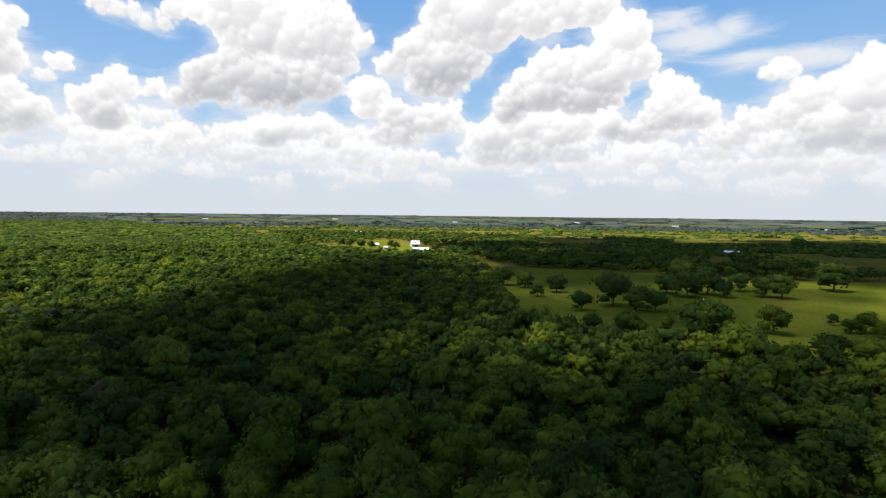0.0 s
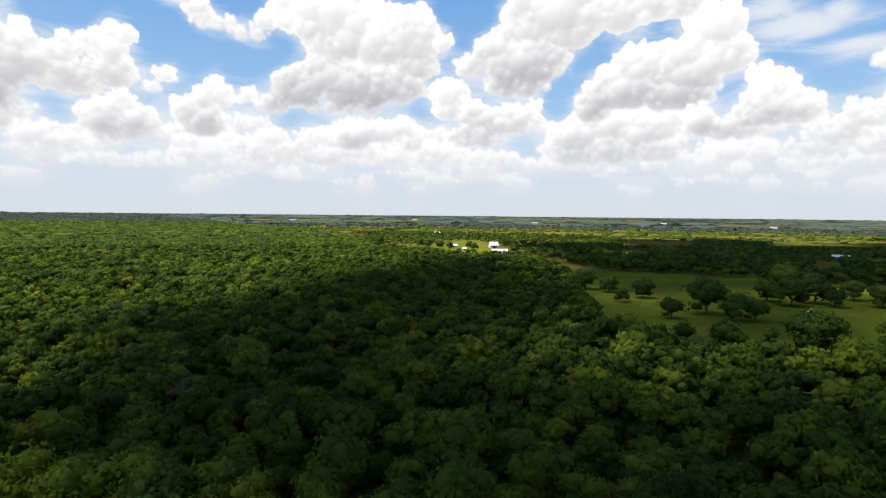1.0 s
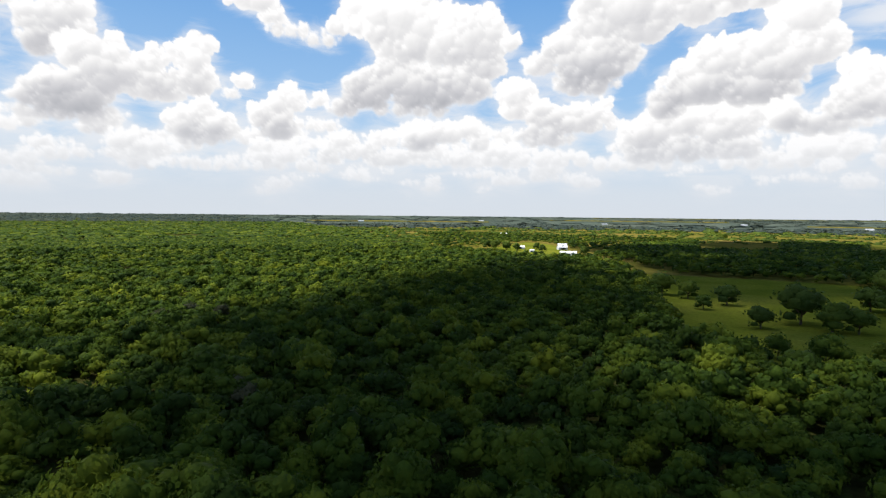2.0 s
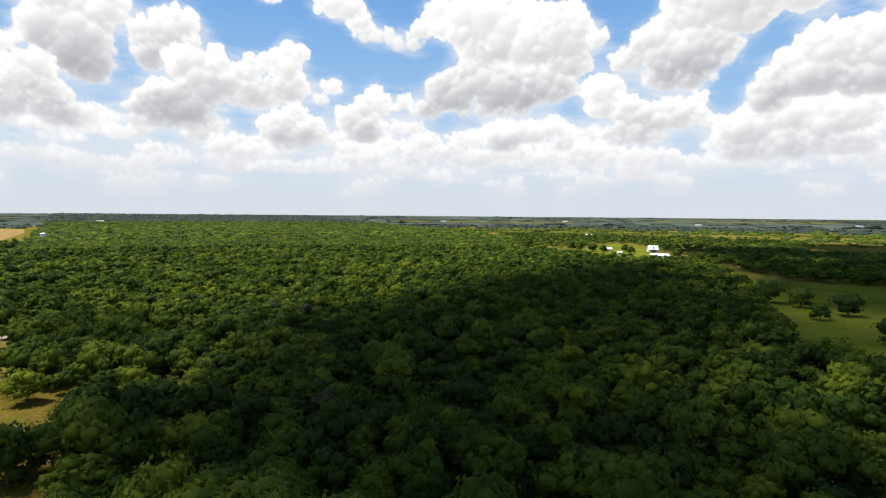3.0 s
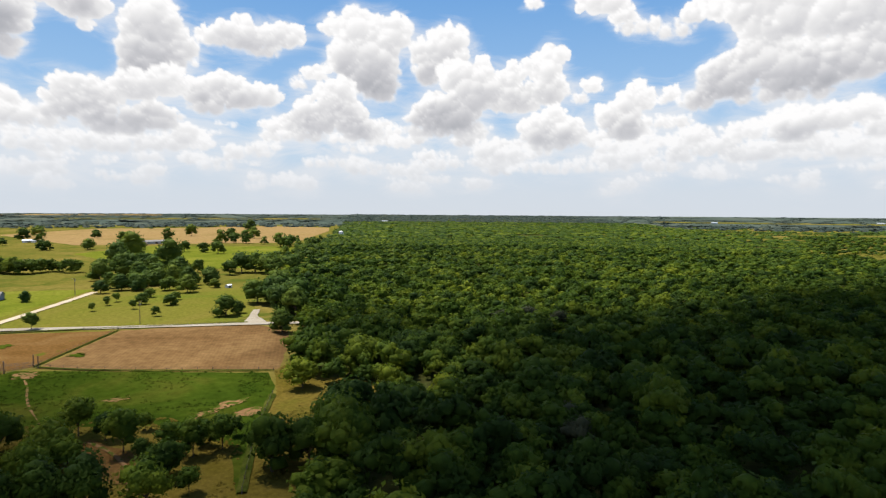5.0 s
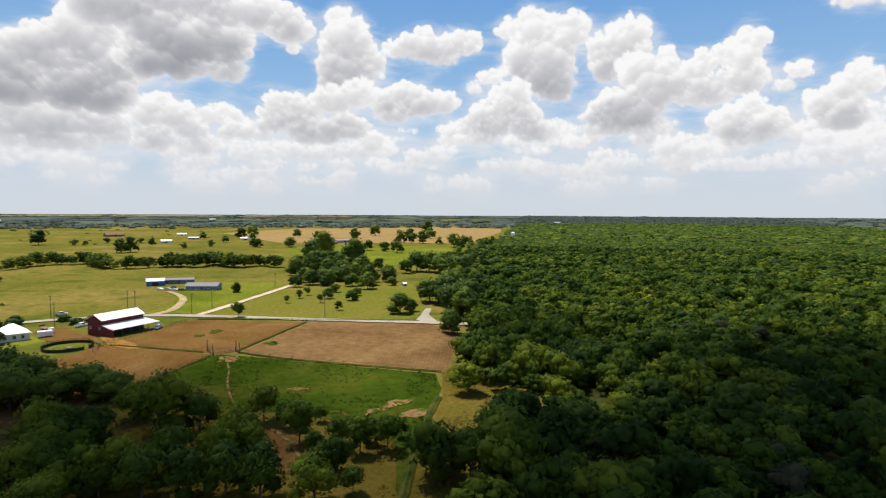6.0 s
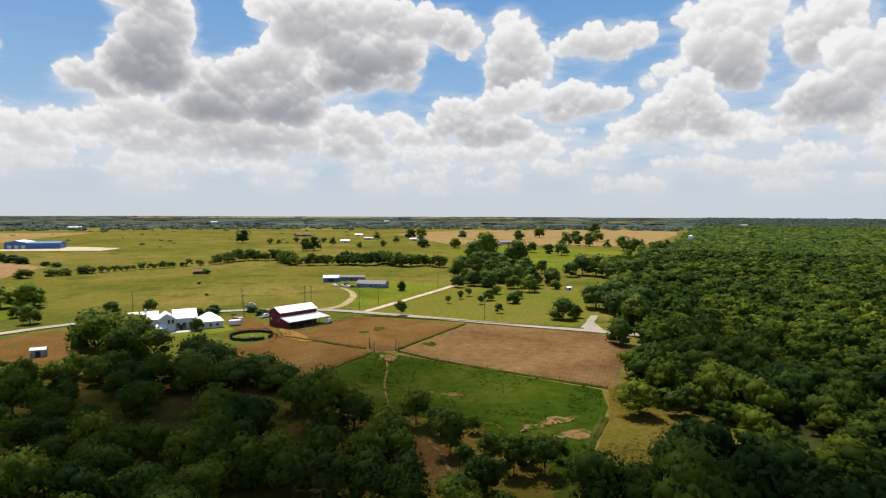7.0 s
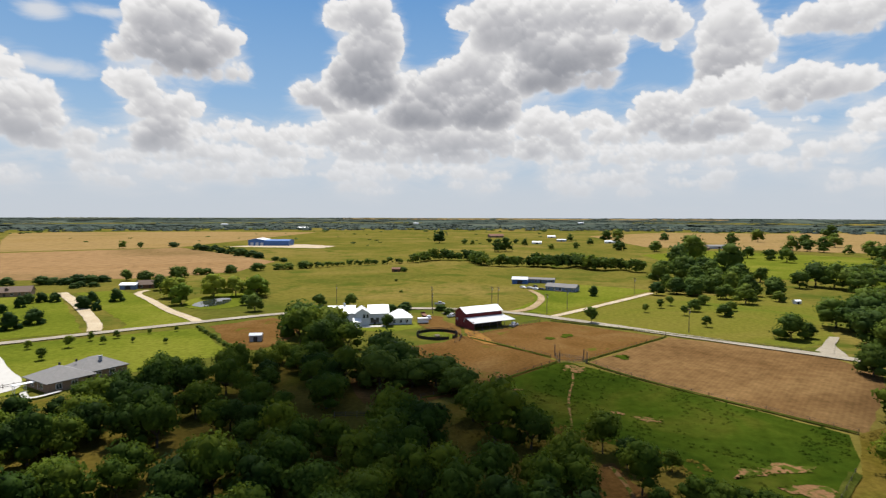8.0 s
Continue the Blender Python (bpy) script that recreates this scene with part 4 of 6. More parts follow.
patch("lawn_south", [(-150, -122), (-172, -112), (-214, -98), (-246, -142), (-196, -182), (-150, -200)], 0.05, M["lawn"], "bright green lawn with saplings", 0.6)
patch("lawn_west", [(-200, -196), (-222, -180), (-298, -300), (-296, -330), (-240, -300), (-180, -240)], 0.05, M["lawn"], "mown lawn with dark round bushes", 0.6)
patch("lawn_middle", [(-240, -176), (-228, -170), (-256, -154), (-276, -186), (-312, -252), (-326, -280), (-306, -296)], 0.05, M["lawn"], "mown lawn between two gravel drives", 0.6)
patch("dirt_yard", [(-250, -140), (-278, -128), (-268, -104), (-240, -92), (-222, -92), (-218, -98)], 0.055, M["soil"], "bare reddish yard round a small shed", 1.2)
patch("field_plough", [(-330, -412), (-380, -334), (-420, -312), (-452, -297), (-556, -336), (-612, -428), (-720, -630), (-535, -740)], 0.05, M["plough"], "broad tan ploughed field", 1.0)
patch("field_straw", [(-548, -765), (-725, -640), (-980, -725), (-1500, -900), (-1300, -1900), (-800, -1160)], 0.05, M["straw"], "pale straw-coloured field", 1.0)
patch("field_green_far", [(-560, 120), (-545, 195), (-640, 235), (-850, 300), (-950, 110), (-820, 20), (-660, 60)], 0.05, M["lawn"], "bright green far pasture", 1.0)
patch("field_straw_far", [(-1020, 20), (-960, 330), (-1500, 590), (-2100, 820), (-2300, 200), (-1500, -120)], 0.05, M["straw"], "far straw field behind farmsteads", 1.0)
patch("field_east", [(-62, 540), (-38, 420), (-12, 300), (-4, 250), (40, 226), (100, 205), (190, 260), (330, 440), (240, 500), (150, 520), (40, 540)], 0.05, M["lawn"], "broad green meadow beside the woods", 0.8)
patch("field_yellow", [(851, 2066), (1023, 1991), (823, 1601), (592, 1463)], 0.06, M["meadow"], "sunlit yellow-green field far off", 2.0)
patch("field_yellow", [(679, 2688), (1656, 3225), (1188, 2313), (957, 2323), (657, 2221)], 0.06, M["lawn"], "sunlit bright green far field", 2.0)
patch("dry_meadow", [(49, 248), (65, 261), (73, 251), (66, 237), (50, 233)], 0.06, M["worn_lawn"], "brown dry grass in the meadow", 2.5, "", True)
patch("dry_meadow", [(122, 365), (144, 382), (139, 355), (119, 330)], 0.06, M["worn_lawn"], "brown dry grass in the meadow", 2.5, "", True)
patch("dry_meadow", [(127, 275), (142, 272), (132, 252), (124, 257)], 0.06, M["worn_lawn"], "brown dry grass in the meadow", 2.5, "", True)
patch("yard_north", [(-270, 742), (-194, 684), (-160, 695), (-150, 745), (-200, 870), (-250, 980), (-310, 1040), (-300, 840)], 0.06, M["lawn"], "sunlit lawn round a white farmhouse", 0.8)
patch("clearing", [(-70, 282), (-58, 280), (-56, 292), (-66, 296)], 0.07, M["dry_grass"], "small dry clearing in the woods", 0.5)

road = strip("road", [(-150, -216), (-195, -187), (-221, -172), (-256, -151), (-283, -134), (-306, -112), (-326, -78), (-334, -45), (-331, -20), (-322, 6), (-306, 44), (-295, 72), (-284, 100), (-276, 118)], 5.6, 0.36, M["asphalt"], "pale worn country road", "road")
strip("driveway_gravel", [(-224, -176), (-238, -194), (-270, -246), (-302, -303)], (5.5, 6.0), 0.33, M["gravel"], "pale gravel driveway across a lawn", "driveway")
strip("driveway_pale", [(-256, -151), (-264, -166), (-276, -190), (-298, -226), (-316, -256), (-330, -264)], (5.0, 3.8), 0.33, M["gravel"], "pale curving gravel driveway", "driveway")
strip("driveway_loop", [(-334, -28), (-345, -21), (-370, -20), (-396, -24), (-422, -36)], (4.8, 3.4), 0.33, M["tan_gravel"], "sandy curved driveway to the blue houses", "driveway")
strip("lane", [(-329, -5), (-370, 12), (-436, 38)], 4.2, 0.33, M["gravel"], "straight pale farm lane", "lane")
patch("gravel_entrance", [(-293, 95), (-309, 102), (-323, 107), (-324, 110), (-307, 104), (-291, 104), (-280, 103)], 0.3, M["asphalt"], "wide grey gravel entrance off the country road", 0.4)
strip("driveway_woods", [(-283, 96), (-294, 99), (-308, 103), (-322, 108)], (4.6, 3.4), 0.34, M["asphalt"], "grey gravel entrance under the trees", "driveway")


def far_plain(name, az0, az1, r0, r1, lift, material, label):
    """A far band of country, following the rise of the land."""
    V, Q = [], []
    na, nr = 48, 10
    for i in range(nr + 1):
        r = r0 + (r1 - r0) * i / nr
        for j in range(na + 1):
            a = radians(az0 + (az1 - az0) * j / na)
            rr = r + 60 * math.sin(j * 1.7) * math.sin(math.pi * min(1, i)) if i == 0 else r
            x, y = -25 - rr * math.sin(a), 25 + rr * math.cos(a)
            V.append((x, y, height(x, y) + lift))
    for i in range(nr):
        for j in range(na):
            a = i * (na + 1) + j
            Q.append((a, a + 1, a + na + 2, a + na + 1))
    tagged(new(name, mesh_from(name, V, Q, None, material)), label, "land", "", "structure")


# this far ground carries its haze in the base colour
far_plain("ground_haze_scrub", -42, 64, 1980, 3636, 0.6, M["haze_scrub"], "scrub and woods far across the plain, haze in the colour")
far_plain("ground_haze_scrub", 64, 162, 1980, 3636, 0.6, M["haze_scrub"], "scrub and woods far across the plain, haze in the colour")
far_plain("field_green_north", -44, 47, 1240, 2160, 0.35, M["meadow"], "green farmland behind the woods")
for az0, az1, r0, r1, m in ((-30, -8, 2560, 2640, "meadow"), (-2, 14, 2850, 2960, "meadow"), (20, 38, 2600, 2720, "meadow"), (70, 92, 2700, 2850, "meadow"), (84, 120, 3150, 3330, "straw"), (112, 150, 2660, 2740, "meadow"), (100, 145, 3380, 3480, "meadow"), (-20, 10, 3300, 3400, "meadow")):
    far_plain("field_far", az0, az1, r0, r1, 1.2, M[m], "thin pale strip of far farmland")

# ---- woodland ----
GAPS = [(-65, 288, 7), (-161, 114, 5), (-470, 250, 8), (-592, 302, 9), (-1040, 890, 38), (-985, 860, 30), (-640, 1180, 40), (-500, 900, 30), (-9, 300, 6), (-100, 240, 4), (-40, 205, 4), (-146, -106, 17), (-136, -116, 14), (-168, -30, 6), (-143, -44, 5), (-222, -94, 13), (-212, -94, 9), (-202, -82, 7), (-206, -90, 7), (-190, -24, 5), (-172, -14, 4), (-211, -38, 4), (-146, -18, 4), (-138, -50, 4), (-117, -58, 7), (-112, -37, 5), (-126, -63, 5), (-186, -22, 5), (-179, -17, 5), (-184, -28, 6), (-174, -22, 6), (-166, -21, 5), (-194, -30, 6), (-215, -97, 8), (-215, -90, 8), (-209, -80, 7), (-206, -89, 7), (-161, -29, 4), (-158, -14, 4)]


GLADES = [[(-27, 1395), (137, 1479), (93, 1007), (-18, 961)], [(325, 1620), (682, 1758), (418, 1100), (212, 1056)], [(198, 764), (227, 774), (167, 560), (141, 552)],
          [(336, 812), (436, 806), (286, 527), (218, 525)], [(1093, 2881), (1818, 3374), (616, 1140), (470, 1161)], [(277, 860), (374, 871), (305, 710), (226, 700)]]


def spots_in(poly, step, keep, rng, fill=1.0):
    xs, ys = [p[0] for p in poly], [p[1] for p in poly]
    out = []
    y, row = min(ys), 0
    while y < max(ys):
        x = min(xs) + (row % 2) * step / 2
        while x < max(xs):
            px, py = x + rng.uniform(-0.5, 0.5) * step, y + rng.uniform(-0.5, 0.5) * step
            if keep(px, py) and rng.random() < fill and inside(px, py, poly) and not any((px - gx) ** 2 + (py - gy) ** 2 < gr * gr for gx, gy, gr in GAPS):
                out.append((px, py))
            x += step
        y += step * 0.87
        row += 1
    return out


def dist(x, y):
    return math.hypot(x + 25, y - 25)


def seen(x, y):
    """The half of the country that lies ahead of the flight."""
    az = math.degrees(math.atan2(-(x + 20), y - 10))
    return -36 < az < 158


rng = random.Random(11)
near = spots_in(FOREST, 7.3, lambda x, y: 58 < dist(x, y) < 84 and (seen(x, y) or x > 0), rng)
def girth():
    return rng.choice((rng.uniform(3.2, 4.6), rng.uniform(4.2, 5.6), rng.uniform(5.2, 7.4)))


for x, y in near:
    tree(x, y, girth(), "oak", 0, rng.uniform(0.82, 1.3), "green oak in closed woodland with a lumpy crown", "woodland trees", rng)
ring = [(x, y, girth(), rng.uniform(0.82, 1.3)) for x, y in spots_in(FOREST, 7.3, lambda x, y: 84 <= dist(x, y) < 225 and (seen(x, y) or 0 < x < 150), rng)]
wood("woodland", [s for s in ring if dist(s[0], s[1]) < 145], 4, "dense green oak woodland with uneven crowns", 2)
wood("woodland", [s for s in ring if dist(s[0], s[1]) >= 145], 0, "dense green oak woodland with uneven crowns", 3)
mid = [(x, y, rng.choice((rng.uniform(3.4, 4.6), rng.uniform(4.2, 5.8), rng.uniform(5.4, 7.4))), rng.uniform(0.8, 1.2)) for x, y in spots_in(FOREST, 7.6, lambda x, y: 225 <= dist(x, y) < 450 and seen(x, y), rng)]
wood("inner_woodland", mid, 1, "dense green oak woodland further off", 8)
far = [(x, y, rng.choice((rng.uniform(4.0, 5.4), rng.uniform(5.0, 7.2))), rng.uniform(0.6, 1.0)) for x, y in spots_in(FOREST, 9.0, lambda x, y: 450 <= dist(x, y) < 1150 and seen(x, y), rng)]
wood("far_woodland", [s for s in far if dist(s[0], s[1]) < 820], 2, "dense green woodland in the middle distance", 4)
wood("far_woodland", [s for s in far if dist(s[0], s[1]) >= 820], 3, "dense green woodland far off", 12, upward=0.6)
rim = [(x, y, rng.uniform(12, 19), rng.uniform(0.32, 0.48)) for x, y in spots_in(FOREST, 25, lambda x, y: 1150 <= dist(x, y) < 3560 and seen(x, y), rng)]
wood("rim_woodland", [s for s in rim if dist(s[0], s[1]) < 2500], 3, "far woodland towards the horizon", 5, upward=2.0)
# the farthest trees take leaves with haze painted in
wood("rim_woodland", [s for s in rim if dist(s[0], s[1]) >= 2500], 3, "woodland on the horizon with haze in its colour", 6, leaves="haze_leaves", upward=2.0)

for x, y, r in ((-216, 198, 5.6), (-205, 206, 5.0), (-222, 188, 4.6), (-108, 120, 4.2), (-118, 126, 3.8)):
    tree(x, y, r, "grey", 0, 1.15, "", "bare trees", rng)

west = spots_in(WEST_WOOD, 7.8, lambda x, y: dist(x, y) > 60, rng, 0.74)
for x, y in west:
    tree(x, y, rng.uniform(3.6, 5.9), "oak", 0, rng.uniform(0.95, 1.35), "dark green oak in an open farmyard wood", "farmyard wood", rng)
# the plain's far woods
BELT_EAST = [(-26, 552), (46, 538), (110, 516), (207, 494), (330, 520), (700, 700), (1100, 1250), (700, 1700), (430, 1390), (120, 1320), (-60, 1290), (-150, 1000), (-140, 760), (-80, 640)]
belt = [(x, y, rng.uniform(5.5, 9.0), rng.uniform(0.65, 1.0)) for x, y in spots_in(BELT_EAST, 11.5, lambda x, y: seen(x, y) and not any(inside(x, y, g) for g in GLADES), rng, 0.9)]
wood("east_woodland", [b for b in belt if dist(b[0], b[1]) < 720], 2, "dark belt of woodland behind the meadow", 6)
wood("east_woodland", [b for b in belt if dist(b[0], b[1]) >= 720], 3, "dark belt of woodland further behind the meadow", 26, upward=0.5)

BELT_NORTH = [(-405, 800), (-300, 860), (-315, 1050), (-250, 990), (-190, 880), (-150, 780), (-150, 1000), (-60, 1290), (-350, 1360), (-700, 1350), (-520, 1080)]
north = [(x, y, rng.uniform(4.5, 7.5), rng.uniform(0.65, 0.95)) for x, y in spots_in(BELT_NORTH, 13.5, seen, rng, 0.85)]
wood("north_woodland", north, 3, "open woodland behind the white farm", 16)


def scatter_belt(az0, az1, r0, r1, count, size, seed):
    rr = random.Random(seed)
    out = []
    for _ in range(count):
        a, r = radians(rr.uniform(az0, az1)), rr.uniform(r0, r1)
        x, y = -25 - r * math.sin(a), 25 + r * math.cos(a)
        if not inside(x, y, FOREST):
            out.append((x, y, rr.uniform(0.7, 1.3) * size, rr.uniform(0.4, 0.6) * (1 if r < 2300 else 0.2)))
    return out


def belts(az0, az1, r0, r1, count, length, size, seed):
    """Shelter belts and copses across the plain."""
    rr = random.Random(seed)
    out = []
    for _ in range(count):
        a, r = radians(rr.uniform(az0, az1)), r0 + (r1 - r0) * rr.random() ** 0.8
        x, y = -25 - r * math.sin(a), 25 + r * math.cos(a)
        turn = a + rr.choice((0, 0, 0, 1.57)) + rr.uniform(-0.3, 0.3)
        span = rr.uniform(0.3, 1.3) * length
        n = int(span / (size * 1.5))
        for k in range(n):
            u = (k / max(n, 1) - 0.5) * span
            px, py = x + u * math.cos(turn) + rr.uniform(-6, 6), y + u * math.sin(turn) + rr.uniform(-6, 6)
            if not inside(px, py, FOREST) and not inside(px, py, BELT_EAST) and not inside(px, py, GLADES[4]):
                out.append((px, py, rr.uniform(0.7, 1.3) * size, rr.uniform(0.4, 0.65) * (1 if r < 2300 else 0.28)))
    return out


plain_woods = belts(-36, 62, 1900, 3580, 110, 700, 20, 1) + belts(62, 158, 2300, 3580, 110, 800, 20, 2) + belts(-36, 50, 1200, 2150, 84, 420, 11, 4) + scatter_belt(-36, 158, 1800, 3560, 300, 16, 5) + scatter_belt(-36, 44, 1150, 2100, 420, 11, 6) + scatter_belt(95, 158, 900, 2000, 60, 6, 7)
BAND = scatter_belt(-38, 160, 1960, 2320, 1500, 19, 31)
# belt and horizon trees: haze comes from the tinted leaf colour
wood("horizon_belt", BAND, 3, "long haze-tinted belt of woods far across the plain", 17, leaves="haze_leaves", upward=1.2)
wood("horizon_trees", [s for s in plain_woods if dist(s[0], s[1]) >= 2150], 3, "bands of haze-tinted trees along the horizon", 7, leaves="haze_leaves", upward=2.0)
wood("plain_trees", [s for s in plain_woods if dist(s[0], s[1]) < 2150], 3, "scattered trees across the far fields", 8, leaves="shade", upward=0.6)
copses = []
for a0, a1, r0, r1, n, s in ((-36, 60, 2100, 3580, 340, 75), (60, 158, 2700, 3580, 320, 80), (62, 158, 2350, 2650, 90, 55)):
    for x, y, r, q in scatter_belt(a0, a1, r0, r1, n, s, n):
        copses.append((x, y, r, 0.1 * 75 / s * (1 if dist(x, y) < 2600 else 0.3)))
# copses share the haze-tinted leaf colour
wood("far_copses", copses, 3, "low haze-tinted copses far across the plain", 9, leaves="haze_leaves", upward=2.0)

# ---- field trees, one by one ----


def grove(kind, level, group, label, *spots, squat=1.0):
    for x, y, r in spots:
        r = r * (1.3 if kind == "oak" else 1.15)
        tree(x, y, r, kind, level, squat, label, group, rng)


def bushes(label, group, *spots):
    for x, y, r in spots:
        crown, _ = stock("cedar" if "dark" in label else "round", 1, rng.randrange(4))
        b = new("bush", crown)
        b.matrix_basis = Matrix.LocRotScale((x, y, -0.08 * r), Euler((0, 0, rng.uniform(0, 6))), (r, r * rng.uniform(0.9, 1.1), r * (1.12 if "cedar" in label else 0.66)))
        tagged(b, label, "bush", group)


grove("round", 0, "trees by the pens", "dark spreading oak beside the round pen", (-203, -16, 6.2), (-199, -8, 5.4), (-200, -22, 6.0), (-207, -14, 5.0), squat=0.82)
grove("round", 0, "trees by the pens", "tall dark oak beside the holding yard", (-207, -30, 6.4), (-196, -30, 6.2), (-202, -35, 5.6))
grove("oak", 0, "trees by the white house", "large green oak beside the white house", (-234, -82, 7.6), (-243, -76, 7.2), (-238, -70, 6.0), (-247, -90, 7.0), (-252, -82, 6.0), (-228, -70, 6.0), (-234, -62, 5.2))
grove("young", 0, "scattered pasture oaks", "slim dark oak with a bare trunk in dry grass", (-173, 32, 3.6), (-157, 40, 3.7), (-169, 45, 1.7), (-152, 48, 2.6), (-148, 52, 3), (-149, 58, 3.1), (-161, 51, 1.3), (-132, 49, 2), (-150, 43, 2), (-155, 62, 1.8), (-153, 55, 2.2), (-167, 37, 2.5))
grove("oak", 0, "scattered pasture oaks", "broad dark oak in dry grass", (-216, -38, 5.2), (-166, -12, 4.7), (-163, -2, 4.4), (-181, 2, 3.9), (-171, 10, 5.9), (-170, 18, 4.2), (-157, 27, 4), (-152, 30, 3.3), (-134, 33, 4.1), (-141, 46, 3.2), (-130, 42, 3.7), (-146, -6, 3.8), (-143, 4, 3.9), (-139, 13, 3.9), (-137, 21, 3.9), (-137, 27, 3.8), (-149, 16, 4.1), (-146, 8, 3.9), (-151, -2, 4), (-149, 24, 3.7), squat=1.15)
grove("oak", 0, "woodland edge trees", "full dark oak at the edge of the woods", (-133, 64, 4.8), (-138, 67, 2.8), (-132, 71, 4.4), (-129, 78, 5.7), (-143, 80, 4.4), squat=1.2)
grove("oak", 0, "woodland edge trees", "full oak at the edge of the woods", (-182, 86, 4.4), (-150, 87, 5.4), (-188, 108, 6.0))
grove("round", 0, "woodland edge trees", "round dark tree at the field corner", (-260, 103, 5.2), (-312, 91, 5.8), (-317, 98, 3.2))
grove("oak", 1, "trees by the gravel entrance", "large dark oak over the gravel entrance", (-345, 114, 6.6), (-336, 120, 7.6), (-378, 136, 7.4), (-309, 116, 7.4), (-320, 128, 8.0), (-296, 120, 7.0))
grove("young", 1, "young lawn trees", "young orchard tree on a mown lawn", (-359, 36, 1.7), (-376, 43, 2.0), (-387, 48, 2.1), (-356, 54, 1.9), (-328, 62, 2.0), (-318, 14, 2.9))
grove("round", 1, "young lawn trees", "small bright green tree on a mown lawn", (-371, 59, 3.6), (-397, 65, 3.2), (-361, 72, 3.5), (-380, 77, 2.8))
grove("round", 1, "grove behind the lawn", "green tree in a loose grove", (-429, 41, 4.6), (-440, 51, 5.8), (-408, 87, 5.8), (-430, 60, 3.6), (-443, 107, 6.0), (-425, 106, 3.6), (-426, 79, 4.6), (-445, 97, 4.5), (-455, 62, 5.5), (-470, 78, 6.4), (-491, 67, 7.2), (-483, 90, 7.6), (-500, 80, 7.0), (-510, 60, 7.5), (-542, 56, 8.8), (-552, 80, 7.6), (-530, 72, 8.0), (-559, 43, 7.0))
grove("round", 1, "grove behind the lawn", "tall green tree in a loose grove", (-503, 42, 6.9), (-454, 47, 4.6), (-511, 61, 8.6), (-604, 58, 10.4), (-673, 73, 12.8), (-559, 74, 7.6), (-518, 79, 6.9), (-567, 95, 11.4), (-454, 85, 5.9), (-506, 96, 6.6), (-430, 91, 6.2), (-531, 112, 5.2), (-450, 108, 5.7), (-424, 76, 3.6), squat=1.2)
for _ in range(26):
    u = rng.random()
    grove("round", 1, "grove behind the lawn", "green tree in a loose grove", (-432 - 130 * u + rng.uniform(-8, 8), 46 + 34 * rng.random() + 30 * (1 - u) * rng.random(), rng.uniform(3.0, 5.6)))
grove("oak", 1, "trees along the far hedge", "full green tree in a hedgerow", (-500, 131, 6.2), (-513, 143, 8.4), (-509, 153, 8.6), (-497, 159, 8.0), (-469, 157, 7.6), (-480, 172, 7.6))
grove("round", 2, "round field trees", "round dark tree alone in a far field", (-801, 138, 8.3), (-779, 157, 7.4), (-748, 168, 9.6), (-1012, -326, 12.0), (-818, -154, 10.0), (-807, -162, 9.0), (-673, -691, 6.0), (-694, -680, 5.0), (-979, -268, 5.5), (-993, -258, 4.2))
grove("round", 2, "farmstead trees", "dark tree near far farmsteads", (-1046, -243, 5.2), (-1038, -193, 5.0), (-985, -166, 5.6), (-890, -105, 4.4), (-925, -74, 5.2), (-1055, -68, 6.0), (-900, -8, 7.4), (-892, 36, 7.4), (-1270, 52, 7.2), (-918, -15, 7.0), (-906, 38, 7.6), (-1081, 84, 9.0), (-1090, 96, 9.0), (-1112, 154, 11.0))
grove("round", 2, "farmstead trees", "dark tree near far farmsteads", (-997, 220, 11.0), (-985, 236, 10.0), (-1160, 266, 10.0), (-1132, 304, 12.0), (-1339, 306, 9.0), (-965, 251, 11.0), (-932, 270, 6.3), (-843, 270, 11.0), (-855, 286, 10.0), (-1301, 219, 14.0), (-1432, 367, 16.0), (-1244, -57, 12.0), (-1322, -41, 13.0), (-1319, 50, 8.8), (-1180, -120, 7.0), (-1140, -30, 8.0))
grove("willow", 1, "willows round the pond", "", (-311, -223, 7.6), (-293, -199, 6.6), (-322, -203, 8.2), (-330, -194, 7.0), (-331, -180, 7.6), (-340, -186, 6.4))
grove("round", 1, "trees by the pond", "dark round tree on the pond bank", (-290, -148, 4.7), (-305, -166, 3.2))
grove("round", 1, "trees by far houses", "dark tree behind a farmhouse", (-351, -289, 5.8), (-367, -325, 4.4), (-335, -258, 5.2), (-381, -292, 5.6), (-399, -304, 4.4), (-279.5, -68.5, 3.0), (-318, -128, 3.6), (-323, -112, 3.6))
bushes("broad dark hedge bush by the farmyard", "hedge bushes", (-312, -83, 4.4), (-316, -78, 4.0), (-318, -54, 3.6), (-321, -49, 3.4))
grove("young", 1, "lawn saplings", "thin sapling on a bright lawn", (-193, -169, 1.3), (-184, -149, 1.7), (-200, -158, 1.8), (-211, -161, 1.3), (-209, -152, 1.2), (-218, -156, 1.3), (-215, -144, 0.8), (-229, -151, 0.9), (-218, -131, 0.9), (-237, -145, 0.9))
grove("oak", 1, "meadow trees", "dark broad oak in the green meadow", (-6, 355, 4), (6, 377, 6.3), (18, 308, 5.2), (36, 328, 9.6), (46, 312, 6.8), (56, 314, 5.7), (76, 390, 7), (85, 374, 8.1), (101, 391, 8.4), (108, 380, 5.4), (98, 452, 9.8), (128, 415, 6.6), (133, 389, 6.8), (143, 385, 7.4), (193, 433, 9.7), (-15, 395, 5.9), (-31, 406, 7.7))
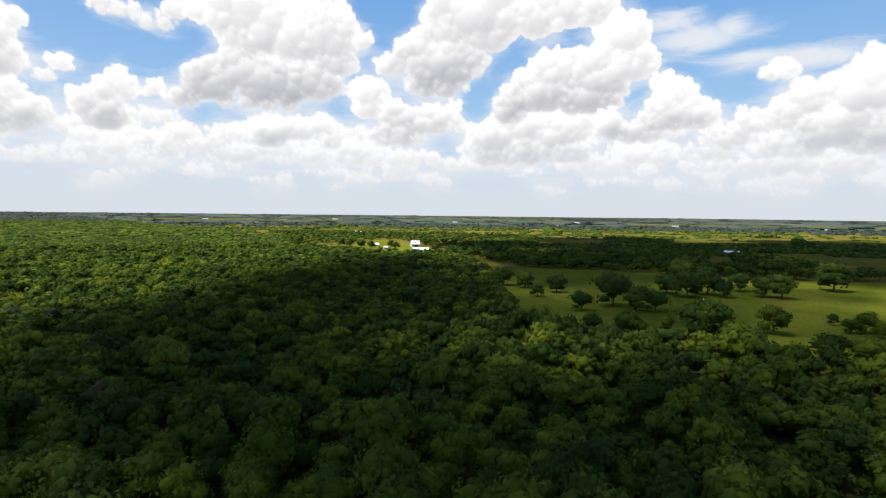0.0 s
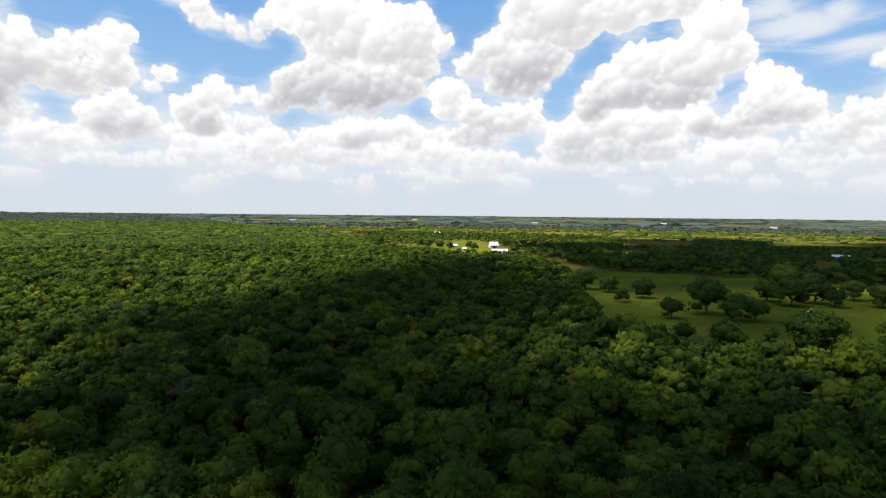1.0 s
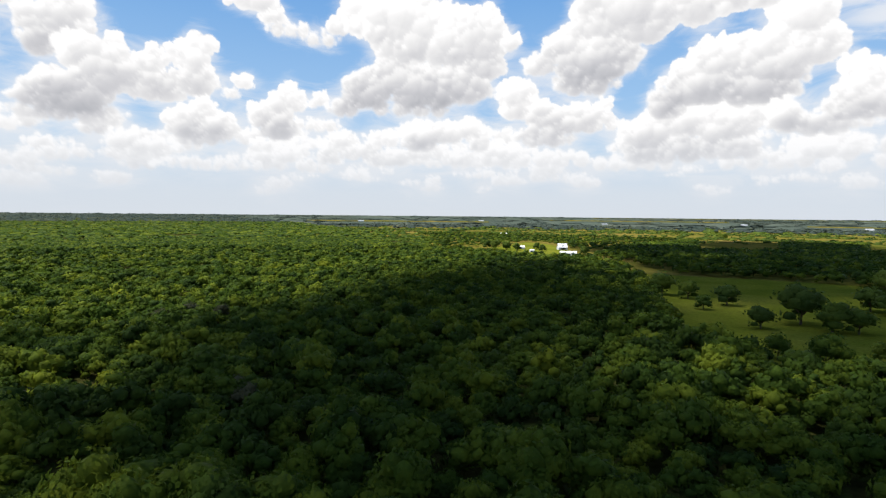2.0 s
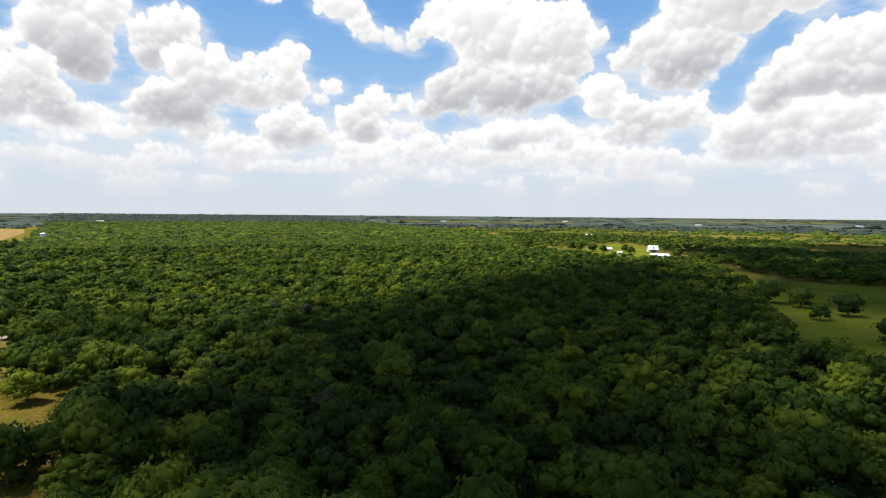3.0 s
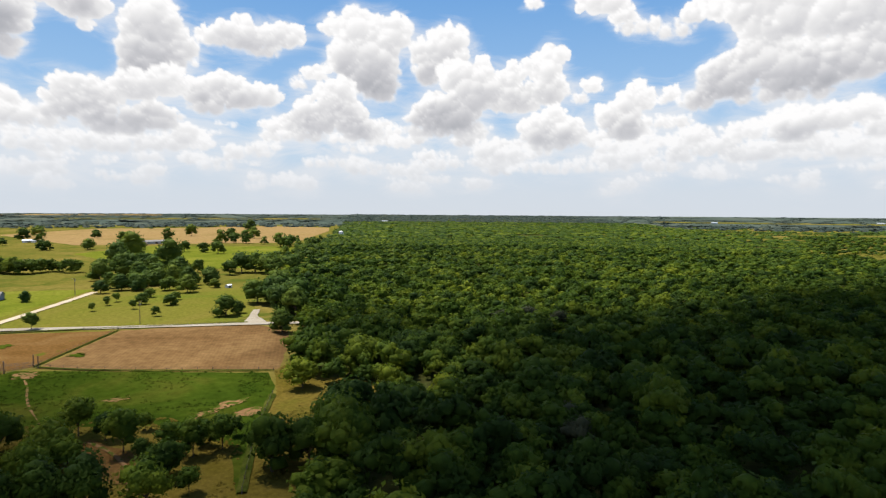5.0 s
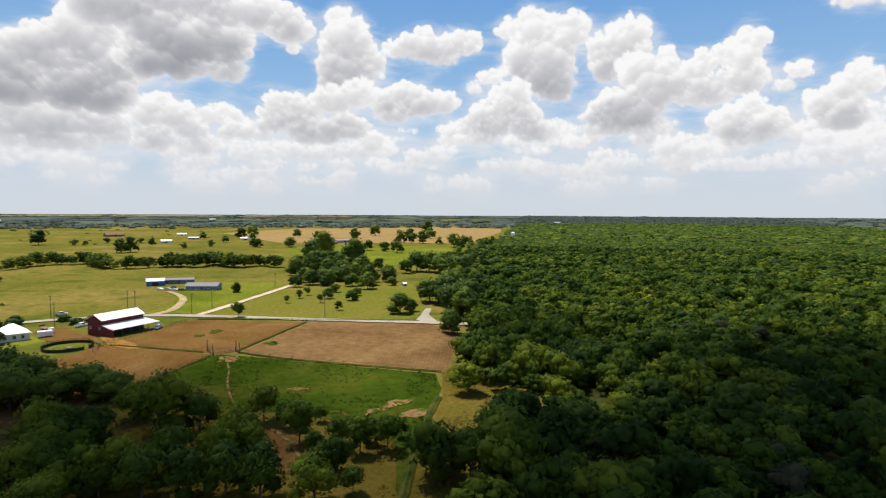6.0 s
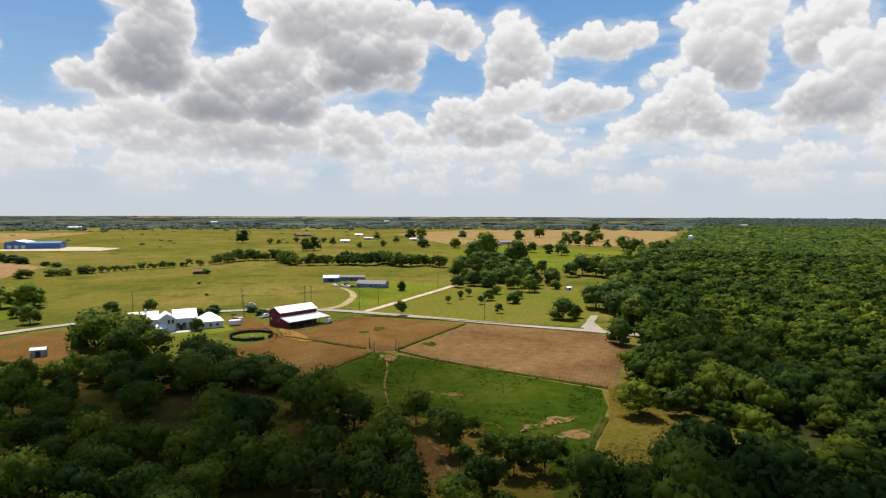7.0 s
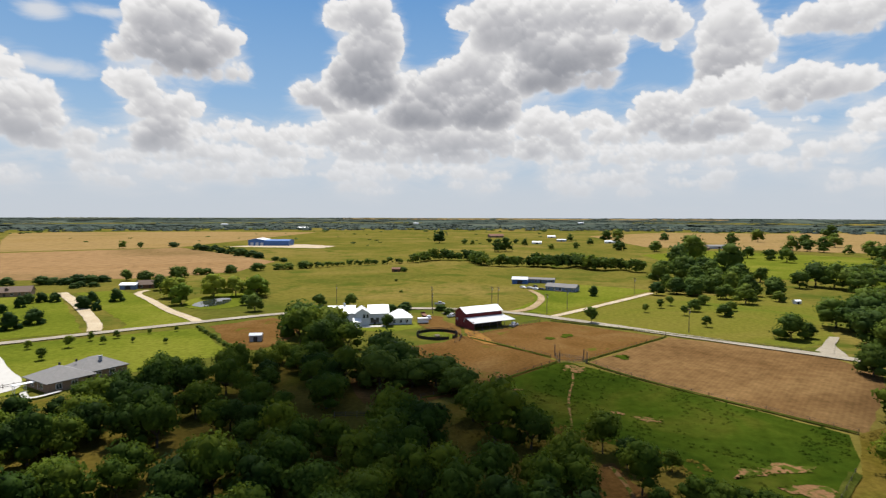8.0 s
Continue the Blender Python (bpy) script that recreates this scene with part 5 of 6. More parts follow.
grove("oak", 0, "meadow trees", "broad oak over dry ground", (130, 275, 3.3), (137, 277, 4.7), (138, 266, 3.6), (63, 245, 8.8), (32, 238, 6.1), (19, 247, 4.6), (-2, 239, 6.3), (8, 230, 5.2), (96, 266, 6.5), (69, 209, 5.9), (67, 219, 6.2), (85, 213, 3.7), (96, 215, 5.6), (107, 215, 5.2), (107, 203, 4.2))
grove("young", 1, "meadow trees", "small round tree alone in the meadow", (131, 293, 2.3), (51, 257, 3))
grove("round", 1, "yard trees", "round tree on a sunlit farm lawn", (-232, 828, 6.0), (-378, 828, 8.0), (-250, 790, 6.0), (-268, 800, 7.0), (-290, 812, 7.5), (-305, 820, 7.0), (-150, 760, 6.0), (-215, 800, 5.0))
bushes("dense dark cedar bush on a lawn", "lawn bushes", (-255, -269, 3.6), (-266, -279, 3.7), (-272, -277, 3.7), (-275, -271, 3.7), (-214, -212, 4.6), (-226, -215, 4.8), (-240, -259, 2.8), (-264, -234, 4.6), (-279, -247, 4.0), (-263, -224, 2.8), (-289, -241, 4.4), (-411, 5, 3.7))
bushes("dense dark hedge bush behind a house", "hedge bushes", (-322, -319, 4.2), (-329, -322, 4.0), (-332, -314, 4.0), (-328, -358, 6.5), (-331, -351, 5.8), (-334, -344, 5.8), (-345, -346, 6.6), (-349, -337, 6.6), (-356, -335, 5.8), (-316, -376, 6.0), (-323, -80, 4.2), (-327, -62, 3.6))
bushes("green field hedge bush", "field hedge", (-420, -308, 5.6), (-426, -305, 5.6), (-443, -295, 6.6), (-467, -287, 7.5), (-483, -277, 6.0), (-488, -270, 6.0), (-503, -264, 7.5), (-512, -168, 4.0), (-506, -164, 3.6), (-439, -140, 1.8), (-383, -110, 1.4))
bushes("dark hedge bush along a ploughed field", "field hedge", (-731, -653, 9.0), (-689, -566, 9.0), (-680, -545, 9.0), (-673, -522, 9.0), (-650, -490, 8.0), (-636, -462, 9.0), (-616, -430, 11.0), (-600, -402, 8.5), (-590, -383, 8.5), (-570, -346, 5.0), (-558, -326, 5.0))
for k in range(17):
    x, y = -246 + 30 * k / 16 + rng.uniform(-0.5, 0.5), -142 + 46 * k / 16 + rng.uniform(-0.5, 0.5)
    bushes("small green shrub in a planted row", "shrub row", (x, y, rng.uniform(1.1, 1.7)))

for k in range(56):          # stragglers along the edge of the woods
    u = 0.24 + 0.76 * rng.random()
    x, y = -330 - 700 * u, 112 + 290 * u
    off = 2 + 34 * rng.random() ** 2 * (0.5 + u)
    grove("round", 1 if u < 0.35 else 2, "woodland edge trees", "green tree standing out from the edge of the woods", (x - 0.38 * off, y - 0.92 * off, rng.uniform(3.5, 6.5)))

line = []
LINE = [(-505, -262), (-540, -235), (-602, -193), (-636, -188), (-648, -176), (-644, -159), (-655, -149), (-600, -125), (-585, -112), (-590, -98), (-602, -67), (-590, -45), (-618, -31), (-579, -9), (-600, 8), (-572, 27)]
for (x0, y0), (x1, y1) in zip(LINE, LINE[1:]):
    n = max(2, int(math.hypot(x1 - x0, y1 - y0) / 4.0))
    for k in range(n):
        line.append((x0 + (x1 - x0) * k / n + rng.uniform(-5, 5), y0 + (y1 - y0) * k / n + rng.uniform(-3, 3), rng.uniform(4.5, 8.0) * (0.6 if x0 > -600 and y0 < -190 else 1.2), rng.uniform(0.8, 1.1)))
wood("hedgerow", line, 1, "green hedgerow of mixed trees across the fields", 21, leaves="shade")
wood("hedgerow", [(-602 + rng.uniform(-9, 9), -67 + rng.uniform(-9, 9), rng.uniform(7, 9), 1.05) for _ in range(6)] + [(-618 + rng.uniform(-8, 8), -31 + rng.uniform(-8, 8), rng.uniform(6, 8), 1.0) for _ in range(4)], 1, "tall trees standing out of a hedgerow", 22)

# ---- buildings ----


def turned(x, y, deg, z=0.0):
    return pose(x, y, z, 0, 0, deg)


def gable_walls(x0, x1, y0, y1, eave, ridge, along="x"):
    """Walls of a gabled block, open below, with the gable triangles."""
    bm = bmesh.new()
    if along == "x":
        ym = (y0 + y1) / 2
        prof = [(y0, 0), (y1, 0), (y1, eave), (ym, ridge), (y0, eave)]
        a = [bm.verts.new((x0, p, z)) for p, z in prof]
        b = [bm.verts.new((x1, p, z)) for p, z in prof]
    else:
        xm = (x0 + x1) / 2
        prof = [(x0, 0), (x1, 0), (x1, eave), (xm, ridge), (x0, eave)]
        a = [bm.verts.new((p, y0, z)) for p, z in prof]
        b = [bm.verts.new((p, y1, z)) for p, z in prof]
    bm.faces.new(a)
    bm.faces.new(b[::-1])
    for i in (0, 1, 2, 3, 4):
        bm.faces.new((a[i], b[i], b[(i + 1) % 5], a[(i + 1) % 5]))
    return bm


def slab(bm, quad, thick=0.14):
    """A roof plane with thickness, from its upper corners."""
    up = [bm.verts.new(p) for p in quad]
    dn = [bm.verts.new((p[0], p[1], p[2] - thick)) for p in quad]
    n = len(quad)
    bm.faces.new(up)
    bm.faces.new(dn[::-1])
    for i in range(n):
        bm.faces.new((up[i], dn[i], dn[(i + 1) % n], up[(i + 1) % n]))


def ribs(bm, a, b, c, d, gap=0.9, h=0.05):
    """Standing seams on the roof plane a b (eave) c d (ridge)."""
    a, b, c, d = (Vector(p) for p in (a, b, c, d))
    n = max(2, int((b - a).length / gap))
    for i in range(n + 1):
        k = i / n
        p, q = a.lerp(b, k), d.lerp(c, k)
        s = (b - a).normalized() * 0.04
        vs = [bm.verts.new(v) for v in (p - s, p + s, q + s, q - s)]
        us = [bm.verts.new(v + Vector((0, 0, h))) for v in (p - s, p + s, q + s, q - s)]
        bm.faces.new(us)
        for j in range(4):
            bm.faces.new((vs[j], vs[(j + 1) % 4], us[(j + 1) % 4], us[j]))


def gable_roof(x0, x1, y0, y1, eave, ridge, along="x", over=0.45, seams=True):
    bm = bmesh.new()
    if along == "x":
        ym, k = (y0 + y1) / 2, (ridge - eave) / ((y1 - y0) / 2)
        e = eave - over * k + 0.12
        r = ridge + 0.12
        planes = [((x0 - over, y0 - over, e), (x1 + over, y0 - over, e), (x1 + over, ym, r), (x0 - over, ym, r)),
                  ((x1 + over, y1 + over, e), (x0 - over, y1 + over, e), (x0 - over, ym, r), (x1 + over, ym, r))]
    else:
        xm, k = (x0 + x1) / 2, (ridge - eave) / ((x1 - x0) / 2)
        e = eave - over * k + 0.12
        r = ridge + 0.12
        planes = [((x1 + over, y0 - over, e), (x1 + over, y1 + over, e), (xm, y1 + over, r), (xm, y0 - over, r)),
                  ((x0 - over, y1 + over, e), (x0 - over, y0 - over, e), (xm, y0 - over, r), (xm, y1 + over, r))]
    for p in planes:
        slab(bm, p)
        if seams:
            ribs(bm, *p)
    return bm


def hip_roof(x0, x1, y0, y1, eave, ridge, over=0.5):
    x0, x1, y0, y1 = x0 - over, x1 + over, y0 - over, y1 + over
    h = min(x1 - x0, y1 - y0) / 2 * 0.95
    bm = bmesh.new()
    b = [bm.verts.new(p) for p in ((x0, y0, eave), (x1, y0, eave), (x1, y1, eave), (x0, y1, eave))]
    low = [bm.verts.new((v.co.x, v.co.y, eave - 0.22)) for v in b]
    if x1 - x0 >= y1 - y0:
        r = [bm.verts.new((x0 + h, (y0 + y1) / 2, ridge)), bm.verts.new((x1 - h, (y0 + y1) / 2, ridge))]
        for f in ((b[0], b[1], r[1], r[0]), (b[1], b[2], r[1]), (b[2], b[3], r[0], r[1]), (b[3], b[0], r[0])):
            bm.faces.new(f)
    else:
        r = [bm.verts.new(((x0 + x1) / 2, y0 + h, ridge)), bm.verts.new(((x0 + x1) / 2, y1 - h, ridge))]
        for f in ((b[0], b[1], r[0]), (b[1], b[2], r[1], r[0]), (b[2], b[3], r[1]), (b[3], b[0], r[0], r[1])):
            bm.faces.new(f)
    bm.faces.new(low[::-1])
    for i in range(4):
        bm.faces.new((low[i], low[(i + 1) % 4], b[(i + 1) % 4], b[i]))
    return bm


def window(parent, x, y, z, w, h, face="y-", trim="white_siding"):
    """A framed window standing proud of its wall; face: the wall's outward side."""
    sign = -1 if face[1] == "-" else 1
    f = 0.09

    def span(u0, u1, d0, d1, z0, z1):
        d0, d1 = sorted((sign * d0, sign * d1))
        return (u0, u1, y + d0, y + d1, z0, z1) if face[0] == "y" else (x + d0, x + d1, u0, u1, z0, z1)
    u = x if face[0] == "y" else y
    a, b = u - w / 2, u + w / 2
    holder = part("window", boxed(span(a - f, b + f, 0.003, 0.09, z + h, z + h + f), span(a - f, b + f, 0.003, 0.12, z - f, z), span(a - f, a, 0.003, 0.09, z, z + h), span(b, b + f, 0.003, 0.09, z, z + h), span(u - 0.03, u + 0.03, 0.003, 0.06, z, z + h)), M[trim], parent)
    part("pane", boxed(span(a, b, 0.003, 0.04, z, z + h)), M["glass"], holder)


# the default colour paints a doorway as dark as an unlit inside
def door(parent, x, y, z, w, h, face="y-", material="dim", name="door"):
    sign = -1 if face[1] == "-" else 1
    d0, d1 = sorted((sign * 0.003, sign * 0.08))
    s = (x - w / 2, x + w / 2, y + d0, y + d1, z, z + h) if face[0] == "y" else (x + d0, x + d1, y - w / 2, y + w / 2, z, z + h)
    return part(name, boxed(s, bevel=0.02), M[material], parent)


def base_of(name, at, label, category, group=""):
    e = new(name)
    e.matrix_basis = at
    return tagged(e, label, category, group)


def white_farmhouse():
    h = base_of("farmhouse", turned(-277, -77, 121), "white two-storey farmhouse with bright metal roofs", "house")
    for x0, x1, y0, y1, ev, rd, al in ((-17, -5.5, 2.5, 12, 5.4, 8.0, "x"), (-5.5, 0.6, -0.5, 8.5, 5.6, 7.6, "y"), (0.6, 9.2, 3.0, 12.5, 5.0, 8.0, "x")):
        part("wall", gable_walls(x0, x1, y0, y1, ev, rd, al), M["white_siding"], h)
        part("roof", gable_roof(x0, x1, y0, y1, ev, rd, al), M["white_metal"], h, "white standing-seam metal roof")
    part("wall", boxed((9.4, 19.4, 0.0, 9.0, 0, 3.0)), M["white_siding"], h)
    part("roof", hip_roof(9.4, 19.4, 0.0, 9.0, 3.0, 6.4), M["white_metal"], h, "white hipped metal roof")
    bm = bmesh.new()
    slab(bm, ((-6.6, -3.2, 2.3), (-2.9, -3.2, 2.3), (-2.9, -0.52, 3.6), (-6.6, -0.52, 3.6)))
    part("porch_roof", bm, M["white_metal"], h)
    for x in (-6.3, -3.1):
        part("porch_post", boxed((x - 0.08, x + 0.08, -3.05, -2.89, 0, 2.2)), M["white_siding"], h)
    part("terrace", boxed((-17, 7.5, -4.5, -0.6, 0.04, 0.2)), M["concrete"], h, "pale concrete terrace")
    for x in (-1.7, -0.2):
        window(h, x, -0.5, 3.6, 0.7, 1.4, "y-", "dim")
    for x in (-15, -12, -9):
        window(h, x, 2.5, 1.0, 1.0, 1.5)
    for x in (2.0, 4.4, 7.2):
        window(h, x, 3.0, 0.8, 1.2, 2.0, "y-", "dim")
    door(h, 3.2, 3.0, 0.05, 1.1, 2.1)
    for x in (11.5, 14.5, 17.2):
        window(h, x, 0.0, 0.9, 1.0, 1.3)
    part("chimney", boxed((-10.4, -9.5, 6.8, 7.7, 6.5, 9.2), bevel=0.05), M["white_siding"], h)


def red_barn():
    h = base_of("barn", turned(-283.5, -30.5, 141.5), "dark red barn with a white roof and lean-to", "barn")
    part("wall", gable_walls(0, 19, 6.0, 14.5, 6.4, 8.4), M["red_siding"], h, "dark red metal siding")
    part("roof", gable_roof(0, 19, 6.0, 14.5, 6.4, 8.4), M["white_metal"], h, "white metal roof")
    bm = bmesh.new()
    slab(bm, ((-0.5, -0.8, 3.1), (21.5, -0.8, 3.1), (19.5, 5.97, 4.6), (-0.5, 5.97, 4.6)))
    ribs(bm, (-0.5, -0.8, 3.1), (21.5, -0.8, 3.1), (19.5, 5.97, 4.6), (-0.5, 5.97, 4.6))
    part("lean_to_roof", bm, M["dull_metal"], h, "dull white lean-to roof")
    for k in range(6):
        x = 0.1 + k * 3.95
        part("post", boxed((x, x + 0.18, -0.5, -0.32, 0, 3.05)), M["post_wood"], h)
    # added dark sheet stands in for the shade beneath the lean-to roof
    part("shade_panel", boxed((0.05, 19, 5.8, 5.96, 0, 4.3)), M["dim"], h, "dark sheet painted as the shade under the lean-to")
    part("end_panel", boxed((-0.06, 0.0, -0.4, 5.9, 0, 3.6)), M["red_siding"], h)
    door(h, 0, 10.2, 0, 3.2, 3.6, "x-", "red_siding", "sliding_door")
    window(h, 0, 7.4, 2.6, 0.8, 1.0, "x-")
    window(h, 0, 13.0, 2.6, 0.8, 1.0, "x-")
    for x in (1.5, 6, 10.5, 15):
        part("stall_rail", boxed((x, x + 3.6, -0.45, -0.38, 0.5, 0.58), (x, x + 3.6, -0.45, -0.38, 1.1, 1.18)), M["dark_steel"], h)


def grey_house():
    h = base_of("house", turned(-160.5, -114, 169), "tan brick house with a grey hipped shingle roof", "house")
    for x0, x1, y0, y1, rd in ((0, 9.5, -3.0, 10, 5.6), (9.5, 23, 0, 11.5, 5.9)):
        part("wall", boxed((x0, x1, y0, y1, 0, 2.8)), M["brick"], h, "tan brick wall")
        part("roof", hip_roof(x0 - 0.2, x1 + (2.5 if x0 == 0 else 0), y0, y1, 2.8, rd), M["grey_shingle"], h, "grey shingle roof")
    for x in (2.5, 6.5):
        window(h, x, -3.0, 0.8, 1.4, 1.4)
    for y in (1.0, 6.0):
        window(h, 0, y, 0.8, 1.2, 1.4, "x-")
    door(h, 12, 0, 0.05, 1.1, 2.1)
    for x in (14.5, 18.5):
        window(h, x, 0, 0.8, 1.5, 1.4)
    part("chimney", boxed((16.5, 17.3, 3.0, 3.7, 4.0, 6.2), bevel=0.04), M["galvanised"], h)
    for x in (7.0, 11.5, 15.0):
        part("roof_vent", boxed((x, x + 0.5, 6.4, 6.9, 5.0, 5.75), bevel=0.04), M["dim"], h)
    g = base_of("garage", turned(-146, -131, 169), "white-roofed garage beside a concrete drive", "garage")
    part("wall", boxed((0, 7, -4, 4, 0, 2.7)), M["white_siding"], g)
    part("roof", gable_roof(0, 7, -4, 4, 2.7, 4.0), M["white_metal"], g)
    door(g, 7, 0, 0.05, 4.5, 2.2, "x+", "white_siding", "garage_door")


def ranch_house(x, y, deg, length, depth, wall, roof, label, ridge=5.2, gable=True):
    h = base_of("house", turned(x, y, deg), label, "house")
    part("wall", gable_walls(0, length, 0, depth, 2.8, ridge - 0.1) if gable else boxed((0, length, 0, depth, 0, 2.8)), M[wall], h)
    part("roof", gable_roof(0, length, 0, depth, 2.8, ridge, seams=False) if gable else hip_roof(0, length, 0, depth, 2.8, ridge), M[roof], h)
    n = max(2, int(length / 3.4))
    for k in range(n):
        u = length * (k + 0.5) / n
        if k == n // 2:
            door(h, u, 0, 0.05, 1.0, 2.1)
        else:
            window(h, u, 0, 0.9, 1.3, 1.2)
    return h


def shed(x, y, deg, w, d, eave, ridge, wall, roof, label, name="shed", open_door=True):
    h = base_of(name, turned(x, y, deg, height(x, y)), label, "shed" if name == "shed" else name.replace("_", " "))
    part("wall", gable_walls(0, w, 0, d, eave, ridge), M[wall], h)
    part("roof", gable_roof(0, w, 0, d, eave, ridge, over=0.25, seams=w < 30), M[roof], h)
    if open_door:
        door(h, w * 0.5, 0, 0.05, min(w * 0.35, 4), eave * 0.8)
    return h


white_farmhouse()
red_barn()
grey_house()
b = ranch_house(-268, -326, 134, 26, 11, "brick", "brown_shingle", "brown brick ranch house with a brown gabled roof", 5.6)
for u in (6, 13):
    part("dormer", gable_walls(u, u + 1.8, 1.5, 4.5, 4.6, 5.6, "y"), M["brown_shingle"], b)
ranch_house(-335, -278, 128, 10, 7, "rust", "brown_shingle", "small brown house with a low brown roof")
shed(-327.5, -285, 116, 10, 7, 2.9, 4.2, "blue_siding", "white_metal", "grey garage with a white metal roof", "garage")
shed(-231.5, -103.5, 116, 4.4, 3.2, 2.5, 3.1, "galvanised", "galvanised", "small galvanised metal yard shed")
shed(-454, -56, 100, 11, 8, 3.2, 4.8, "blue_metal", "galvanised", "blue metal shed with a pale roof")
ranch_house(-465, -47, 92, 19, 5, "blue_siding", "grey_shingle", "long grey mobile home with a grey roof", 3.8)
h = ranch_house(-427, -27, 78, 20, 8, "blue_siding", "grey_shingle", "blue-grey mobile home with a grey shingle roof", 4.6)
part("porch_deck", boxed((7, 12, -2.6, -0.02, 0.3, 0.5)), M["post_wood"], h)
for u in (7.1, 11.8):
    part("porch_post", boxed((u, u + 0.12, -2.5, -2.38, 0, 2.5)), M["white_siding"], h)
w = base_of("warehouse", turned(-808, -578, 112), "large blue metal warehouse with a white roof", "warehouse")
part("wall", gable_walls(0, 26, 2, 40, 9.0, 11.5, "y"), M["blue_metal"], w)
part("roof", gable_roof(0, 26, 2, 40, 9.0, 11.5, "y", seams=False), M["white_metal"], w)
part("annex", gable_walls(26, 66, 0, 34, 8.0, 9.5), M["blue_metal"], w)
part("annex_roof", gable_roof(26, 66, 0, 34, 8.0, 9.5, seams=False), M["blue_metal"], w, "blue metal roof")
for u in (6, 14, 22):
    door(w, u, 2, 0, 4.5, 5.0, "y-", "white_siding", "roller_door")
patch("gravel_yard", [(-770, -590), (-790, -430), (-850, -440), (-880, -520), (-840, -570)], 0.2, M["gravel"], "pale gravel yard round a warehouse", 2.0)

# the white farm north of the woods
h = shed(-202, 840, 28, 13, 11, 4.0, 9.0, "white_siding", "white_metal", "tall white barn with a steep white roof", "barn")
for u in (3.6, 9.4):
    window(h, u, 0, 1.0, 1.4, 1.8, "y-", "dim")
part("dormer", gable_walls(5.0, 8.0, 1.0, 4.4, 6.2, 7.8, "y"), M["white_siding"], h)
part("dormer_window", boxed((5.8, 7.2, 0.9, 0.99, 5.6, 6.6)), M["glass"], h)
h = shed(-174, 731, 20, 21, 9, 3.0, 5.2, "white_siding", "white_metal", "long white farmhouse with a bright metal roof", "farmhouse")
for u in (4.0, 13.5):
    part("front_gable", gable_walls(u, u + 4.5, -2.2, 0.0, 3.0, 4.9, "y"), M["white_siding"], h)
    part("gable_roof", gable_roof(u, u + 4.5, -2.2, 3.0, 3.0, 4.9, "y", seams=False), M["white_metal"], h)
    window(h, u + 2.25, -2.2, 0.9, 2.6, 1.6, "y-", "dim")
shed(-262, 826, 28, 13, 8, 3.0, 5.0, "white_siding", "white_metal", "white farm shed with a bright roof")
shed(-225, 770, 20, 6, 5, 2.6, 3.6, "white_siding", "white_metal", "small white shed on a lawn")
shed(-470, 1335, 20, 28, 12, 4.0, 6.0, "galvanised", "white_metal", "long pale barn among far trees", "barn")
shed(230, 818, -20, 18, 9, 3.2, 5.2, "white_siding", "white_metal", "white-roofed house behind dark woods", "house")
shed(-1000, 112, 116, 32, 14, 4.0, 6.0, "galvanised", "grey_shingle", "long grey farm building", "barn")
shed(-1310, -318, 124, 34, 16, 4.0, 8.0, "brick", "rust", "large house with a reddish roof", "house")
shed(-1048, -166, 98, 16, 9, 3.0, 5.0, "white_siding", "white_metal", "far farm shed with a white roof")
shed(-1362, -197, 95, 18, 9, 3.0, 5.0, "white_siding", "white_metal", "far farm shed with a white roof")
shed(-1169, -144, 95, 18, 9, 3.0, 4.6, "blue_siding", "galvanised", "grey farm building among trees")
shed(-1133, -51, 92, 18, 10, 3.0, 5.0, "white_siding", "galvanised", "pale farm building among trees")
shed(-960, 98, 116, 14, 8, 3.0, 5.0, "brick", "brown_shingle", "low brown brick farmhouse far off", "house")
shed(-418, 113, 120, 3.4, 2.4, 1.7, 2.3, "white_siding", "white_metal", "small white shelter in the grass", "shelter")
shed(-502, -174, 110, 7, 5, 2.4, 3.6, "rust", "rust", "derelict dark shed in a field")
shed(-491, 82, 100, 9, 6, 2.6, 3.8, "white_siding", "white_metal", "white shed hidden in a grove")
for a, r, k in ((-24, 2300, 0), (-12, 2400, 0), (-3, 2600, 0), (9, 2500, 0), (21, 2700, 0), (33, 2600, 0), (64, 2500, 0), (97, 2700, 0), (113, 2600, 0), (124, 2150, 1), (131, 2500, 0)):
    x, y = -25 - r * math.sin(radians(a)), 25 + r * math.cos(radians(a))
    shed(x, y, a + 8 * k, 24 + 16 * k, 12, 4.0, 6.5, "white_siding", "white_metal" if k else "galvanised", "far pale farm building on the plain", "farm_building", False)
tent = base_of("canopy_tent", turned(86, 340, 30), "small white peaked canopy tent in a meadow", "tent")
bm = bmesh.new()
c = [bm.verts.new(p) for p in ((-1.6, -1.6, 2.0), (1.6, -1.6, 2.0), (1.6, 1.6, 2.0), (-1.6, 1.6, 2.0))]
top = bm.verts.new((0, 0, 4.4))
for i in range(4):
    bm.faces.new((c[i], c[(i + 1) % 4], top))
part("canopy", bm, M["white_siding"], tent)
for px, py in ((-1.5, -1.5), (1.5, -1.5), (1.5, 1.5), (-1.5, 1.5)):
    part("pole", boxed((px - 0.04, px + 0.04, py - 0.04, py + 0.04, 0, 2.0)), M["dark_steel"], tent)
tank = base_of("storage_tank", turned(-1200, 505, 0), "pale round storage tank beside far woods", "tank")
bm = bmesh.new()
tube(bm, (0, 0, 0), (0, 0, 9), 4.5, 4.5, 16)
tube(bm, (0, 0, 9), (0, 0, 10.6), 4.7, 0.4, 16)
part("shell", bm, M["white_metal"], tank)

